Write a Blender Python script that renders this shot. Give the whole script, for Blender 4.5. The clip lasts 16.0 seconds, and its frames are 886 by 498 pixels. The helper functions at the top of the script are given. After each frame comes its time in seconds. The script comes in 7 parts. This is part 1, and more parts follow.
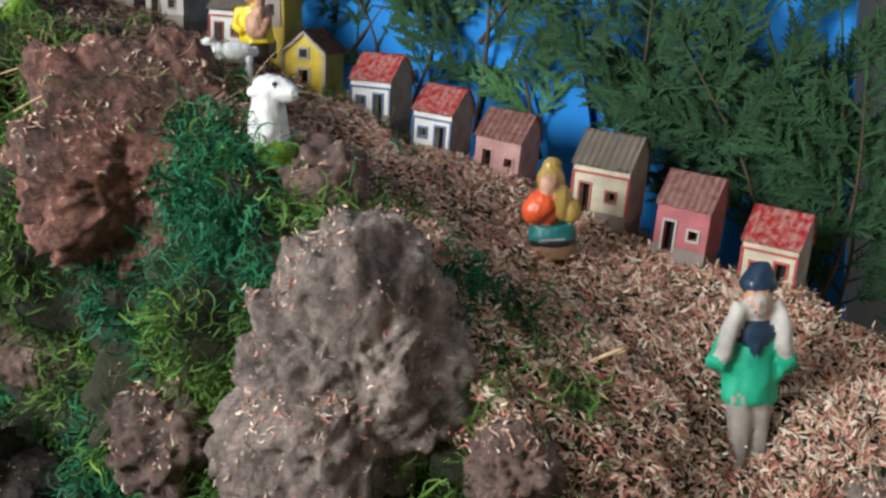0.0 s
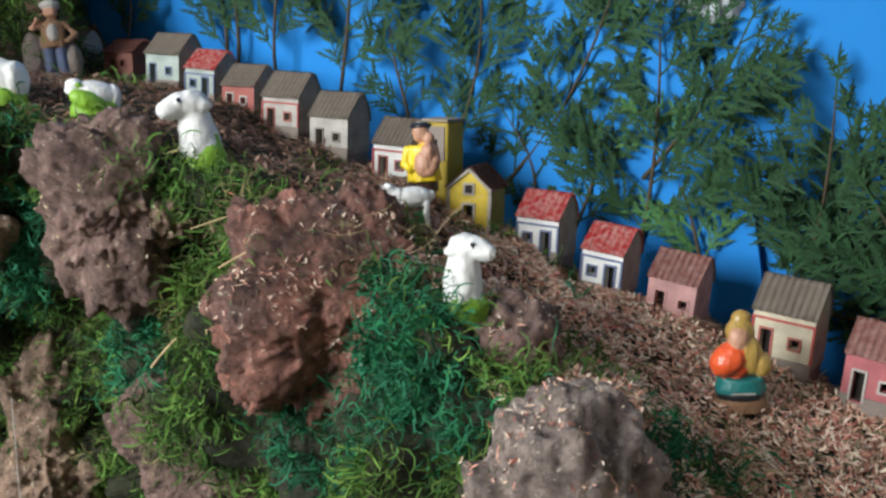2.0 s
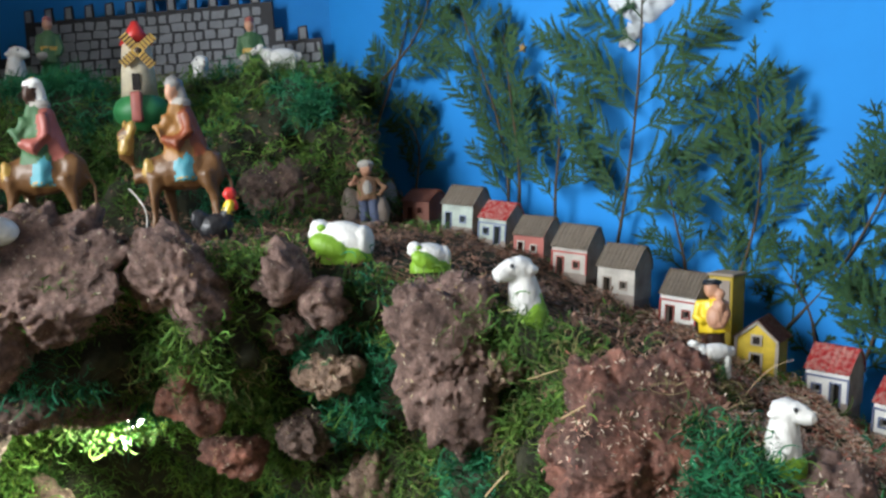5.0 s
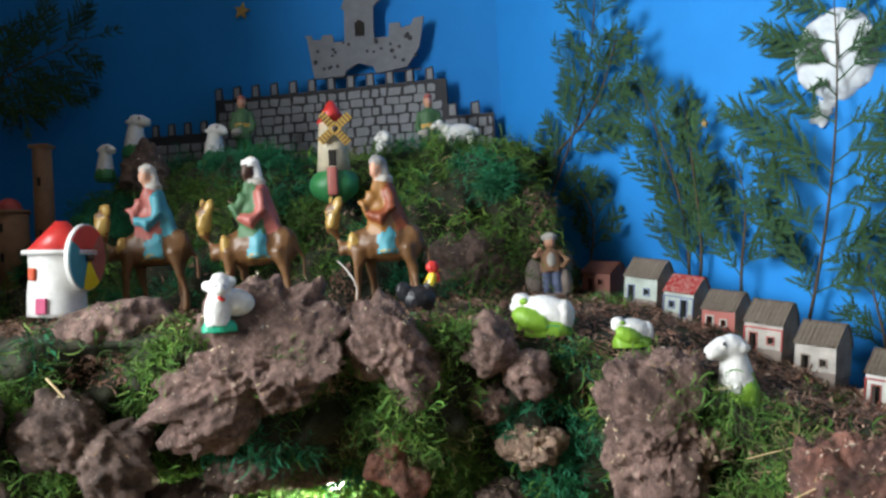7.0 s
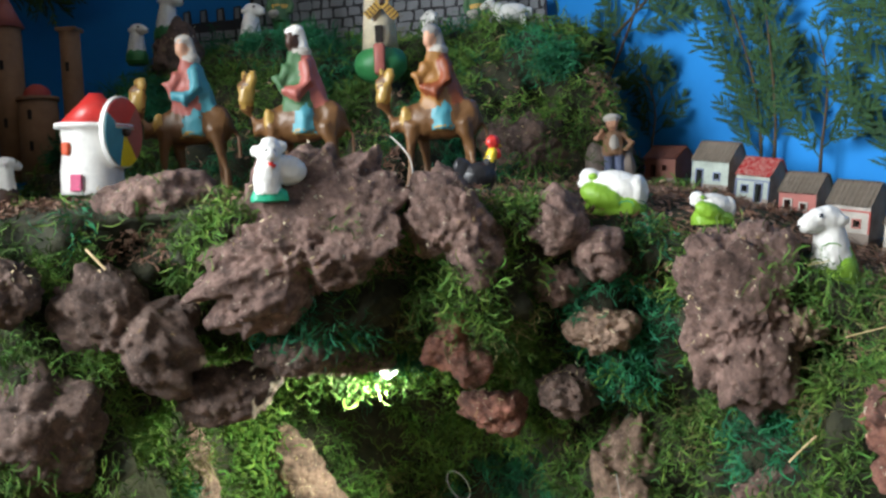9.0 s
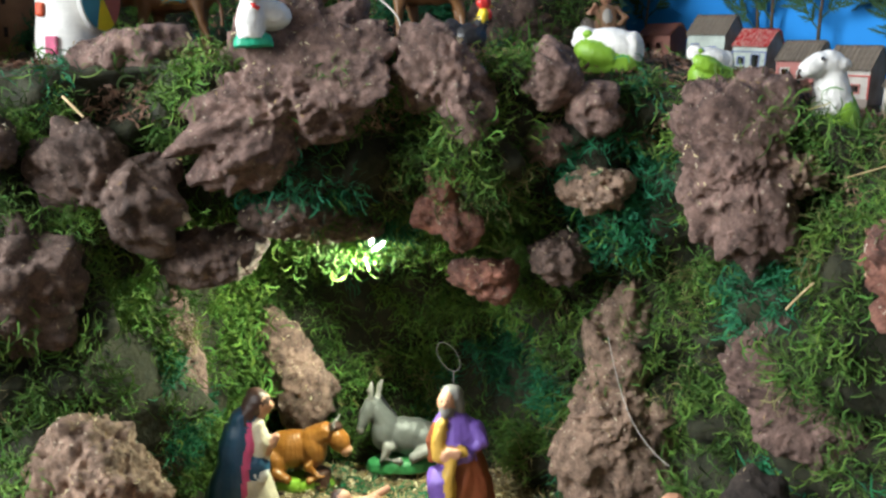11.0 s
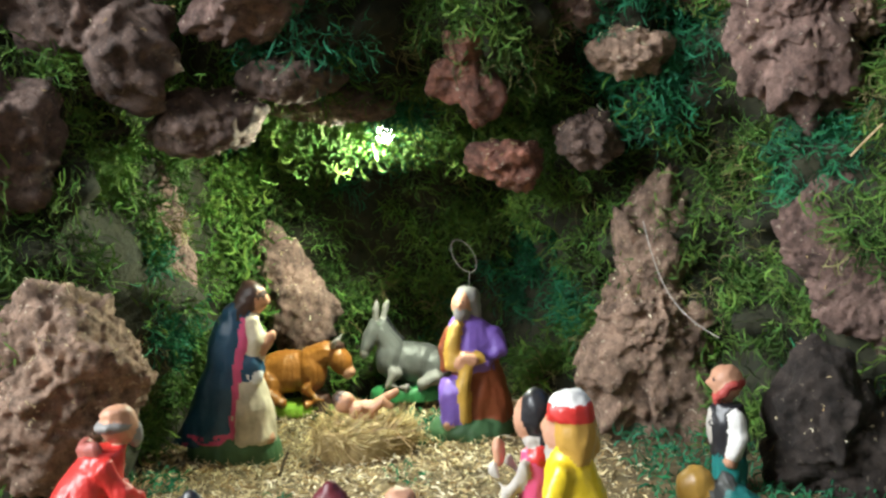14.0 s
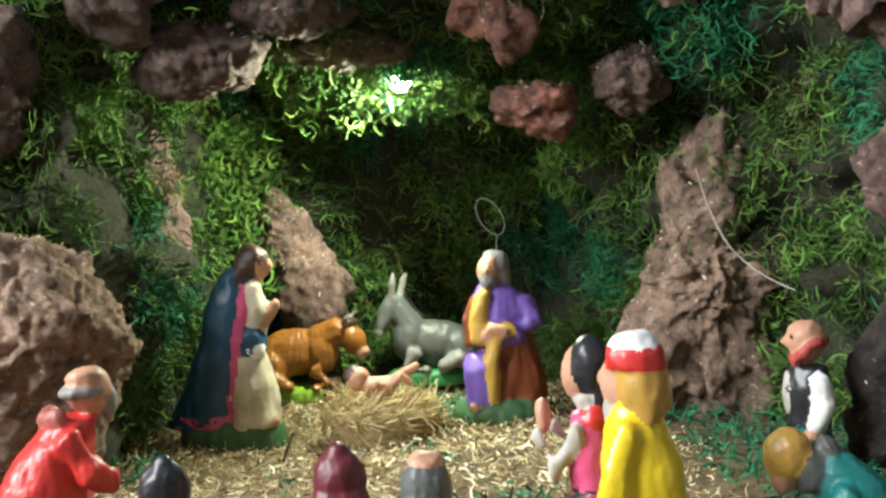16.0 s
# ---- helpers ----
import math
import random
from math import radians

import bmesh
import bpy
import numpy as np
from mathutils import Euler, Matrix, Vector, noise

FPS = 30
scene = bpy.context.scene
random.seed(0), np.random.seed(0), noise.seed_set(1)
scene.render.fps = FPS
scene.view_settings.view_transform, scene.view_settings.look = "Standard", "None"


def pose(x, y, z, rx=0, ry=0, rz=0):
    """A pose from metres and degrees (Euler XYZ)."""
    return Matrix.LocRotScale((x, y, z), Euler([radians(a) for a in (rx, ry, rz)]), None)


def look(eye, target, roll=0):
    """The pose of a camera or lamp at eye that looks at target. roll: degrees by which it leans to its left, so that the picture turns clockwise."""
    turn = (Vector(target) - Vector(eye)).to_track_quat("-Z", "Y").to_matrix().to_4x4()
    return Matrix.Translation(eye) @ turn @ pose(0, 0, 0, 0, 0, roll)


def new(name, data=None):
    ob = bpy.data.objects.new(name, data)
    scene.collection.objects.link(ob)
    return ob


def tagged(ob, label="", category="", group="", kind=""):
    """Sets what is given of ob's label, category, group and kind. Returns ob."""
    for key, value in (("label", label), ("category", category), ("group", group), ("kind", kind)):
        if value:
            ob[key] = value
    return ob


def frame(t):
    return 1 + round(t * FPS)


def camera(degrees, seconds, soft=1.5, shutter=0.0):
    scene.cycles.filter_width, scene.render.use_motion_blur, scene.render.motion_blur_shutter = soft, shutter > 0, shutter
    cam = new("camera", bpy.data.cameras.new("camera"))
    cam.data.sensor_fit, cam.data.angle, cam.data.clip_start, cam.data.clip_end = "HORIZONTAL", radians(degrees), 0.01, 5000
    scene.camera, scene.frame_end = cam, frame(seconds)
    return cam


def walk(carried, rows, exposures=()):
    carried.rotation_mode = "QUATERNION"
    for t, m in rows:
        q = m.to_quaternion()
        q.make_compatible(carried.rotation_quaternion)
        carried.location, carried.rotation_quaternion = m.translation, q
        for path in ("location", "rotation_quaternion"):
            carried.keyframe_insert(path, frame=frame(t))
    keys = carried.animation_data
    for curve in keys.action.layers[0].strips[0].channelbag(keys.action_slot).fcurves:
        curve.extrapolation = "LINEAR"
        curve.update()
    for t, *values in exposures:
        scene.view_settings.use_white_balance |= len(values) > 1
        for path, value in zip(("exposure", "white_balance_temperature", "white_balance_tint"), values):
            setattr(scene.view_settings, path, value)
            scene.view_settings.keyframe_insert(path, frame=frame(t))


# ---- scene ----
cam = camera(50.9, 16.0, soft=2.6)
METRES, EYE, TILT, LEAN, TURN = 0.9, 0.45, -13.0, 3.0, -21.0
ROWS = [
    (0.0, 0.0, 0.0, 0.0, -0.0, 0.0, -0.0),
    (0.5, -0.0119, -0.001, 0.0084, 0.42, 0.56, -0.02),
    (1.0, -0.0373, 0.0025, 0.0359, 1.08, 1.13, -0.06),
    (1.5, -0.0606, 0.0011, 0.0528, 2.63, 2.66, -0.2),
    (2.0, -0.0868, -0.0123, 0.0674, 4.6, 3.94, -0.41),
    (2.5, -0.1002, -0.0245, 0.083, 6.69, 4.86, -0.6),
    (3.0, -0.1088, -0.0432, 0.0918, 9.05, 5.91, -0.99),
    (3.5, -0.1286, -0.0712, 0.0955, 10.58, 6.62, -1.43),
    (4.0, -0.1554, -0.1022, 0.1002, 12.01, 7.12, -1.8),
    (6.5, -0.2631, -0.224, 0.1278, 19.84, 11.89, -3.88),
    (7.0, -0.2936, -0.2323, 0.1216, 21.32, 12.16, -4.4),
    (7.5, -0.3259, -0.2296, 0.1192, 22.1, 11.53, -4.68),
    (8.0, -0.3455, -0.2124, 0.1061, 22.72, 10.57, -4.9),
    (8.5, -0.3532, -0.1899, 0.0942, 22.96, 9.12, -4.95),
    (9.0, -0.3647, -0.1671, 0.0729, 22.54, 7.61, -4.87),
    (9.5, -0.3698, -0.151, 0.0502, 21.94, 6.08, -4.74),
    (10.0, -0.3651, -0.145, 0.0286, 21.82, 4.71, -4.74),
    (12.5, -0.402, -0.0967, -0.1014, 20.86, 4.71, -4.88),
    (13.0, -0.4021, -0.0747, -0.1283, 20.64, 5.81, -4.99),
    (13.5, -0.4091, -0.0493, -0.1579, 20.86, 7.11, -5.12),
    (14.0, -0.4248, -0.0273, -0.1898, 21.28, 8.04, -5.26),
    (14.5, -0.4381, -0.0106, -0.2145, 21.55, 8.71, -5.21),
    (15.0, -0.4499, 0.0225, -0.2269, 21.89, 9.07, -5.16),
    (15.5, -0.4651, 0.0535, -0.231, 21.88, 9.2, -4.94),
    (16.0, -0.4717, 0.0781, -0.2277, 22.27, 8.93, -4.83),
]
walk(cam, [(t, pose(0, 0, EYE, TILT, LEAN, TURN) @ pose(METRES * x, METRES * y, METRES * z, 90 + pitch, roll, yaw)) for t, x, y, z, yaw, pitch, roll in ROWS])

# ---- world and light ----
world = bpy.data.worlds.new("world")
scene.world = world
world.use_nodes = True
sky = world.node_tree.nodes.new("ShaderNodeTexSky")
sky.sky_type, sky.sun_disc = "NISHITA", False
sky.sun_elevation, sky.sun_rotation = radians(35), radians(250)
world.node_tree.links.new(sky.outputs[0], world.node_tree.nodes["Background"].inputs[0])
world.node_tree.nodes["Background"].inputs[1].default_value = 0.1

DAYLIGHT_W, LAMP_W = 86.0, 7.5


def lamp(name, kind, m, energy, color, **more):
    data = bpy.data.lights.new(name, kind)
    data.energy, data.color = energy, color
    if "size" in more:
        data.shape, data.size, data.size_y = "RECTANGLE", more["size"], more["size_y"]
    if "radius" in more:
        data.shadow_soft_size = more["radius"]
    if "spot" in more:
        data.spot_size, data.spot_blend = radians(more["spot"]), more["blend"]
    ob = new(name, data)
    ob.matrix_world = m
    return ob


# daylight from the left: an area lamp in an assumed, unseen window
lamp("left_daylight", "AREA", look((-1.88, -0.02, 1.15), (-0.1, 0.85, 0.45)), DAYLIGHT_W, (0.93, 0.98, 1.0), size=0.95, size_y=1.0)
# small lamp under the roof of the grotto
lamp("grotto_light", "SPOT", look((-0.458, 0.978, 0.360), (-0.63, 0.89, 0.17)), LAMP_W, (0.90, 0.98, 0.74), radius=0.008, spot=152, blend=0.3)


# ---- materials ----
def mat(name, base, other=None, rough=0.85, scale=40.0, bump=0.3, bump_scale=120.0, mix=0.5, metal=0.0, per="", spread=0.0, sheen=0.0, coat=0.0, fine=True, distance=0.002):
    """Two colours mixed by noise at two scales, with fine relief; per: vary by object or island."""
    m = bpy.data.materials.new(name)
    m.use_nodes = True
    nt = m.node_tree
    n, l = nt.nodes, nt.links
    b = n["Principled BSDF"]
    b.inputs["Roughness"].default_value = rough
    b.inputs["Metallic"].default_value = metal
    b.inputs["Coat Weight"].default_value = coat
    geo = n.new("ShaderNodeTexCoord")
    big = n.new("ShaderNodeTexNoise")
    big.inputs["Scale"].default_value, big.inputs["Detail"].default_value = scale, 8
    big.inputs["Roughness"].default_value = 0.65
    l.new(geo.outputs["Object"], big.inputs["Vector"])
    ramp = n.new("ShaderNodeValToRGB")
    ramp.color_ramp.elements[0].position, ramp.color_ramp.elements[1].position = 0.5 - mix * 0.35, 0.5 + mix * 0.35
    ramp.color_ramp.elements[0].color = (*base, 1)
    ramp.color_ramp.elements[1].color = (*(other or [min(1, c * 1.25) for c in base]), 1)
    l.new(big.outputs[0], ramp.inputs[0])
    color = ramp.outputs[0]
    if per:
        info = n.new("ShaderNodeObjectInfo" if per == "object" else "ShaderNodeNewGeometry")
        value = info.outputs["Random" if per == "object" else "Random Per Island"]
        hsv = n.new("ShaderNodeHueSaturation")
        r1 = n.new("ShaderNodeMapRange")
        r1.inputs["To Min"].default_value, r1.inputs["To Max"].default_value = 1 - spread, 1 + spread
        l.new(value, r1.inputs[0])
        l.new(r1.outputs[0], hsv.inputs["Value"])
        mul = n.new("ShaderNodeMath")
        mul.operation = "MULTIPLY"
        mul.inputs[1].default_value = 17.31
        l.new(value, mul.inputs[0])
        fr = n.new("ShaderNodeMath")
        fr.operation = "FRACT"
        l.new(mul.outputs[0], fr.inputs[0])
        r2 = n.new("ShaderNodeMapRange")
        r2.inputs["To Min"].default_value, r2.inputs["To Max"].default_value = 0.5 - 0.05 * spread, 0.5 + 0.05 * spread
        l.new(fr.outputs[0], r2.inputs[0])
        l.new(r2.outputs[0], hsv.inputs["Hue"])
        l.new(color, hsv.inputs["Color"])
        color = hsv.outputs[0]
    l.new(color, b.inputs["Base Color"])
    if bump and fine:
        small = n.new("ShaderNodeTexNoise")
        small.inputs["Scale"].default_value, small.inputs["Detail"].default_value = bump_scale, 6
        l.new(geo.outputs["Object"], small.inputs["Vector"])
        bp = n.new("ShaderNodeBump")
        bp.inputs["Strength"].default_value, bp.inputs["Distance"].default_value = bump, distance
        l.new(small.outputs[0], bp.inputs["Height"])
        l.new(bp.outputs[0], b.inputs["Normal"])
    return m


def palette(name, colors, rough=0.9):
    """Loose pieces: each island takes one of the colours."""
    m = bpy.data.materials.new(name)
    m.use_nodes = True
    n, l = m.node_tree.nodes, m.node_tree.links
    b = n["Principled BSDF"]
    b.inputs["Roughness"].default_value = rough
    g = n.new("ShaderNodeNewGeometry")
    ramp = n.new("ShaderNodeValToRGB")
    ramp.color_ramp.interpolation = "CONSTANT"
    e = ramp.color_ramp.elements
    while len(e) < len(colors):
        e.new(0.5)
    for i, c in enumerate(colors):
        e[i].position = i / len(colors)
        e[i].color = (*c, 1)
    l.new(g.outputs["Random Per Island"], ramp.inputs[0])
    l.new(ramp.outputs[0], b.inputs["Base Color"])
    return m


def stone(name, dark, light, fleck, pits=70.0, scale=14.0):
    """Volcanic stone: two tones, open pores and pale flecks of dust and straw."""
    m = mat(name, dark, light, 0.92, scale, 0.0, fine=False)
    n, l = m.node_tree.nodes, m.node_tree.links
    b = n["Principled BSDF"]
    geo = n.new("ShaderNodeTexCoord")
    vor = n.new("ShaderNodeTexVoronoi")
    vor.inputs["Scale"].default_value = pits
    l.new(geo.outputs["Object"], vor.inputs["Vector"])
    cut = n.new("ShaderNodeMapRange")
    cut.inputs["From Min"].default_value, cut.inputs["From Max"].default_value = 0.12, 0.45
    l.new(vor.outputs["Distance"], cut.inputs[0])
    grain = n.new("ShaderNodeTexNoise")
    grain.inputs["Scale"].default_value, grain.inputs["Detail"].default_value = 160.0, 8
    grain.inputs["Roughness"].default_value = 0.7
    l.new(geo.outputs["Object"], grain.inputs["Vector"])
    add = n.new("ShaderNodeMath")
    add.operation = "MULTIPLY_ADD"
    add.inputs[1].default_value = 1.6
    l.new(grain.outputs[0], add.inputs[0])
    l.new(cut.outputs[0], add.inputs[2])
    bp = n.new("ShaderNodeBump")
    bp.inputs["Strength"].default_value, bp.inputs["Distance"].default_value = 0.9, 0.004
    l.new(add.outputs[0], bp.inputs["Height"])
    l.new(bp.outputs[0], b.inputs["Normal"])
    # flecks
    sp = n.new("ShaderNodeTexNoise")
    sp.inputs["Scale"].default_value, sp.inputs["Detail"].default_value = 230.0, 2
    l.new(geo.outputs["Object"], sp.inputs["Vector"])
    r = n.new("ShaderNodeMapRange")
    r.inputs["From Min"].default_value, r.inputs["From Max"].default_value = 0.66, 0.72
    l.new(sp.outputs[0], r.inputs[0])
    mx = n.new("ShaderNodeMix")
    mx.data_type = "RGBA"
    old = b.inputs["Base Color"].links[0].from_socket
    # shade of fine pits painted into the stone's colour by noise
    pit_tone = n.new("ShaderNodeTexNoise")
    pit_tone.inputs["Scale"].default_value, pit_tone.inputs["Detail"].default_value = 75.0, 9
    pit_tone.inputs["Roughness"].default_value = 0.75
    l.new(geo.outputs["Object"], pit_tone.inputs["Vector"])
    tone = n.new("ShaderNodeMapRange")
    tone.inputs["From Min"].default_value, tone.inputs["From Max"].default_value = 0.36, 0.66
    tone.inputs["To Min"].default_value, tone.inputs["To Max"].default_value = 0.35, 1.45
    l.new(pit_tone.outputs[0], tone.inputs[0])
    hsv = n.new("ShaderNodeHueSaturation")
    l.new(tone.outputs[0], hsv.inputs["Value"])
    l.new(old, hsv.inputs["Color"])
    old = hsv.outputs[0]
    l.new(r.outputs[0], mx.inputs[0])
    l.new(old, mx.inputs[6])
    mx.inputs[7].default_value = (*fleck, 1)
    l.new(mx.outputs[2], b.inputs["Base Color"])
    return m


M = {
    # near black: shade between moss and in the grotto is put into this colour
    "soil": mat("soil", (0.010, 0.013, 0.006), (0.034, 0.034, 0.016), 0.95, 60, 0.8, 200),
    "rock_red": stone("rock_red", (0.121, 0.078, 0.069), (0.356, 0.144, 0.098), (0.42, 0.34, 0.26), 70.0, 9.0),
    "rock_brown": stone("rock_brown", (0.122, 0.073, 0.061), (0.305, 0.192, 0.159), (0.40, 0.32, 0.25)),
    "rock_grey": stone("rock_grey", (0.182, 0.138, 0.120), (0.416, 0.325, 0.280), (0.5, 0.42, 0.34), 60.0),
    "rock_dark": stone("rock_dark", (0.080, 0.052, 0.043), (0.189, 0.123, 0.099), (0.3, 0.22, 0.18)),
    # dark stone taken nearly to black to include the shade on the boulder
    "rock_shaded": stone("rock_shaded", (0.028, 0.021, 0.018), (0.062, 0.046, 0.038), (0.16, 0.13, 0.10)),
    "rock_tan": stone("rock_tan", (0.195, 0.124, 0.088), (0.403, 0.267, 0.192), (0.55, 0.45, 0.33)),
    "moss_olive": mat("moss_olive", (0.028, 0.074, 0.011), (0.122, 0.245, 0.036), 0.9, 11, 0, per="island", spread=0.5, mix=0.5),
    "moss_emerald": mat("moss_emerald", (0.005, 0.070, 0.028), (0.018, 0.21, 0.085), 0.85, 14, 0, per="island", spread=0.35, mix=0.7),
    "moss_dry": mat("moss_dry", (0.13, 0.12, 0.045), (0.27, 0.24, 0.10), 0.9, 12, 0, per="island", spread=0.4),
    "chips_pink": palette("chips_pink", [(0.76, 0.48, 0.36), (0.66, 0.30, 0.22), (0.84, 0.66, 0.50), (0.46, 0.15, 0.11), (0.66, 0.36, 0.27), (0.80, 0.66, 0.52), (0.46, 0.25, 0.17), (0.70, 0.48, 0.34), (0.84, 0.71, 0.56), (0.14, 0.14, 0.07)]),
    "chips_brown": palette("chips_brown", [(0.20, 0.11, 0.075), (0.30, 0.17, 0.115), (0.14, 0.075, 0.05), (0.38, 0.24, 0.17), (0.24, 0.12, 0.08), (0.10, 0.06, 0.04)]),
    "chips_straw": palette("chips_straw", [(0.66, 0.53, 0.29), (0.75, 0.65, 0.41), (0.42, 0.29, 0.13), (0.8, 0.72, 0.51), (0.24, 0.15, 0.06), (0.6, 0.5, 0.28), (0.12, 0.09, 0.04)]),
    "straw_dark": mat("straw_dark", (0.20, 0.14, 0.05), (0.38, 0.28, 0.12), 0.9, 120, 0.9, 200),
    "straw": mat("straw", (0.42, 0.32, 0.14), (0.68, 0.55, 0.30), 0.8, 60, 0, per="island", spread=0.35),
    "blue": mat("blue", (0.0, 0.175, 0.53), (0.002, 0.21, 0.61), 0.8, 5, 0.12, 30, distance=0.004),
    # walls out of view take this grey so they bounce less light
    "white_wall": mat("white_wall", (0.42, 0.41, 0.39), (0.48, 0.47, 0.45), 0.85, 4, 0.2, 60),
    "white_paint": mat("white_paint", (0.74, 0.74, 0.73), (0.8, 0.8, 0.79), 0.8, 4, 0.2, 60),
    "ceiling": mat("ceiling", (0.36, 0.33, 0.29), None, 0.9, 3, 0.1),
    "boards": mat("boards", (0.22, 0.14, 0.08), (0.30, 0.2, 0.12), 0.6, 8, 0.2),
    "leaf": mat("leaf", (0.007, 0.034, 0.011), (0.020, 0.074, 0.020), 0.85, 15, 0, per="island", spread=0.35, mix=0.8),
    "leaf_light": mat("leaf_light", (0.04, 0.12, 0.035), (0.075, 0.20, 0.055), 0.85, 15, 0, per="island", spread=0.3),
    "twig": mat("twig", (0.035, 0.03, 0.015), (0.08, 0.055, 0.03), 0.85, 60, 0.4),
    "dark": mat("dark", (0.012, 0.009, 0.008), (0.02, 0.015, 0.012), 0.9, 60, 0),
    "cotton": mat("cotton", (0.46, 0.51, 0.56), (0.64, 0.67, 0.70), 0.95, 24, 0.6, 160),
}


# ---- helpers for meshes ----
def part(name, bm, material, parent=None, label="", smooth=True, at=None):
    """One bmesh as one mesh object; material may be a list of slots."""
    me = bpy.data.meshes.new(name)
    bm.to_mesh(me)
    bm.free()
    for m in material if isinstance(material, (list, tuple)) else [material]:
        me.materials.append(m)
    if smooth:
        me.polygons.foreach_set("use_smooth", [True] * len(me.polygons))
    ob = new(name, me)
    ob.parent = parent
    if at is not None:
        ob.matrix_local = at
    return tagged(ob, label)


def grid_mesh(name, verts, quads, material, smooth=False):
    me = bpy.data.meshes.new(name)
    verts, quads = np.asarray(verts, np.float32).reshape(-1, 3), np.asarray(quads, np.int32).reshape(-1, 4)
    me.vertices.add(len(verts))
    me.vertices.foreach_set("co", verts.ravel())
    me.loops.add(quads.size)
    me.loops.foreach_set("vertex_index", quads.ravel())
    me.polygons.add(len(quads))
    me.polygons.foreach_set("loop_start", np.arange(0, quads.size, 4, dtype=np.int32))
    me.update(calc_edges=True)
    me.materials.append(material)
    if smooth:
        me.polygons.foreach_set("use_smooth", np.ones(len(quads), bool))
    return new(name, me)


def empty(name, m, label, category, group="", kind=""):
    ob = new(name)
    ob.empty_display_size = 0.01
    ob.matrix_world = m
    return tagged(ob, label, category, group, kind)


def box_into(bm, x0, x1, y0, y1, z0, z1, slot=0, bevel=0.0):
    ret = bmesh.ops.create_cube(bm, size=1.0, matrix=Matrix.LocRotScale(((x0 + x1) / 2, (y0 + y1) / 2, (z0 + z1) / 2), None, (x1 - x0, y1 - y0, z1 - z0)))
    vs = ret["verts"]
    faces = {f for v in vs for f in v.link_faces}
    for f in faces:
        f.material_index = slot
    if bevel:
        edges = list({e for v in vs for e in v.link_edges})
        r = bmesh.ops.bevel(bm, geom=edges, offset=bevel, segments=2, affect="EDGES", profile=0.5)
        for f in r["faces"]:
            f.material_index = slot


def box(x0, x1, y0, y1, z0, z1, bevel=0.0):
    bm = bmesh.new()
    box_into(bm, x0, x1, y0, y1, z0, z1, 0, bevel)
    return bm


def slab(name, a, b, z0, z1, thick, material, label, category="wall", openings=()):
    """An upright wall from a to b in plan, thick to the back (left of a->b), with rectangular openings (u0, u1, z0, z1)."""
    a, b = Vector(a), Vector(b)
    length = (b - a).length
    us = sorted({0.0, length, *[v for o in openings for v in o[:2]]})
    zs = sorted({z0, z1, *[v for o in openings for v in o[2:]]})
    bm = bmesh.new()
    for u0, u1 in zip(us, us[1:]):
        for w0, w1 in zip(zs, zs[1:]):
            um, wm = (u0 + u1) / 2, (w0 + w1) / 2
            if any(o[0] < um < o[1] and o[2] < wm < o[3] for o in openings):
                continue
            box_into(bm, u0, u1, 0, thick, w0, w1)
    bmesh.ops.remove_doubles(bm, verts=bm.verts[:], dist=1e-5)
    ob = part(name, bm, material, smooth=False)
    ob.matrix_world = pose(a.x, a.y, 0, 0, 0, math.degrees(math.atan2(b.y - a.y, b.x - a.x)))
    return tagged(ob, label, category, kind="structure")


# ---- the room: added out of view, except the diagonal wall and the panels ----
CORNER, LEFT_END, RIGHT_END = (-0.212, 1.475), (-1.74, 1.79), (0.535, 0.548)
ROW = Vector((0.637, -0.771, 0))      # along the row of houses
BACK = Vector((0.771, 0.637, 0))      # from the houses to the panel
slab("wall_back", (-2.65, 2.01), (-0.16, 1.505), -0.80, 1.95, 0.12, M["white_wall"], "plain pale grey room wall behind the painted panel")
slab("wall_diagonal", (-0.172, 1.505), (1.62, -0.664), -0.80, 1.95, 0.12, M["white_paint"], "plain white wall behind the houses")
slab("wall_east", (1.60, -0.62), (1.60, -2.0), -0.80, 1.95, 0.12, M["white_wall"], "plain pale grey room wall")
slab("wall_south", (1.60, -2.0), (-2.60, -2.0), -0.80, 1.95, 0.12, M["white_wall"], "plain pale grey room wall")
slab("wall_west", (-1.96, -2.0), (-1.96, 2.05), -0.80, 1.95, 0.12, M["white_wall"], "plain pale grey wall out of view with an assumed window opening", openings=[(1.42, 2.55, 0.6, 1.7)])
# unseen wall added to keep daylight off the left panel and castle hill
slab("wall_alcove", (-1.04, 0.765), (-1.32, 1.72), -0.80, 1.95, 0.10, M["boards"], "dark boarded wall added out of view to shade the left panel")
tagged(part("room_floor", box(-2.8, 1.8, -2.2, 2.2, -0.9, -0.8), M["boards"], smooth=False), "brown boarded room floor", "floor", kind="structure")
tagged(part("ceiling", box(-2.8, 1.8, -2.2, 2.2, 1.95, 2.05), M["ceiling"], smooth=False), "plain beige ceiling", "ceiling", kind="structure")
slab("backdrop_left", LEFT_END, CORNER, 0.0, 1.6, 0.012, M["blue"], "blue painted backdrop panel behind the castle", "backdrop")
slab("backdrop_right", CORNER, RIGHT_END, 0.0, 1.6, 0.012, M["blue"], "bright blue painted backdrop panel behind the houses", "backdrop")


# ---- the hillside ----
def at_x(xs, ys):
    return lambda x: np.interp(x, xs, ys)


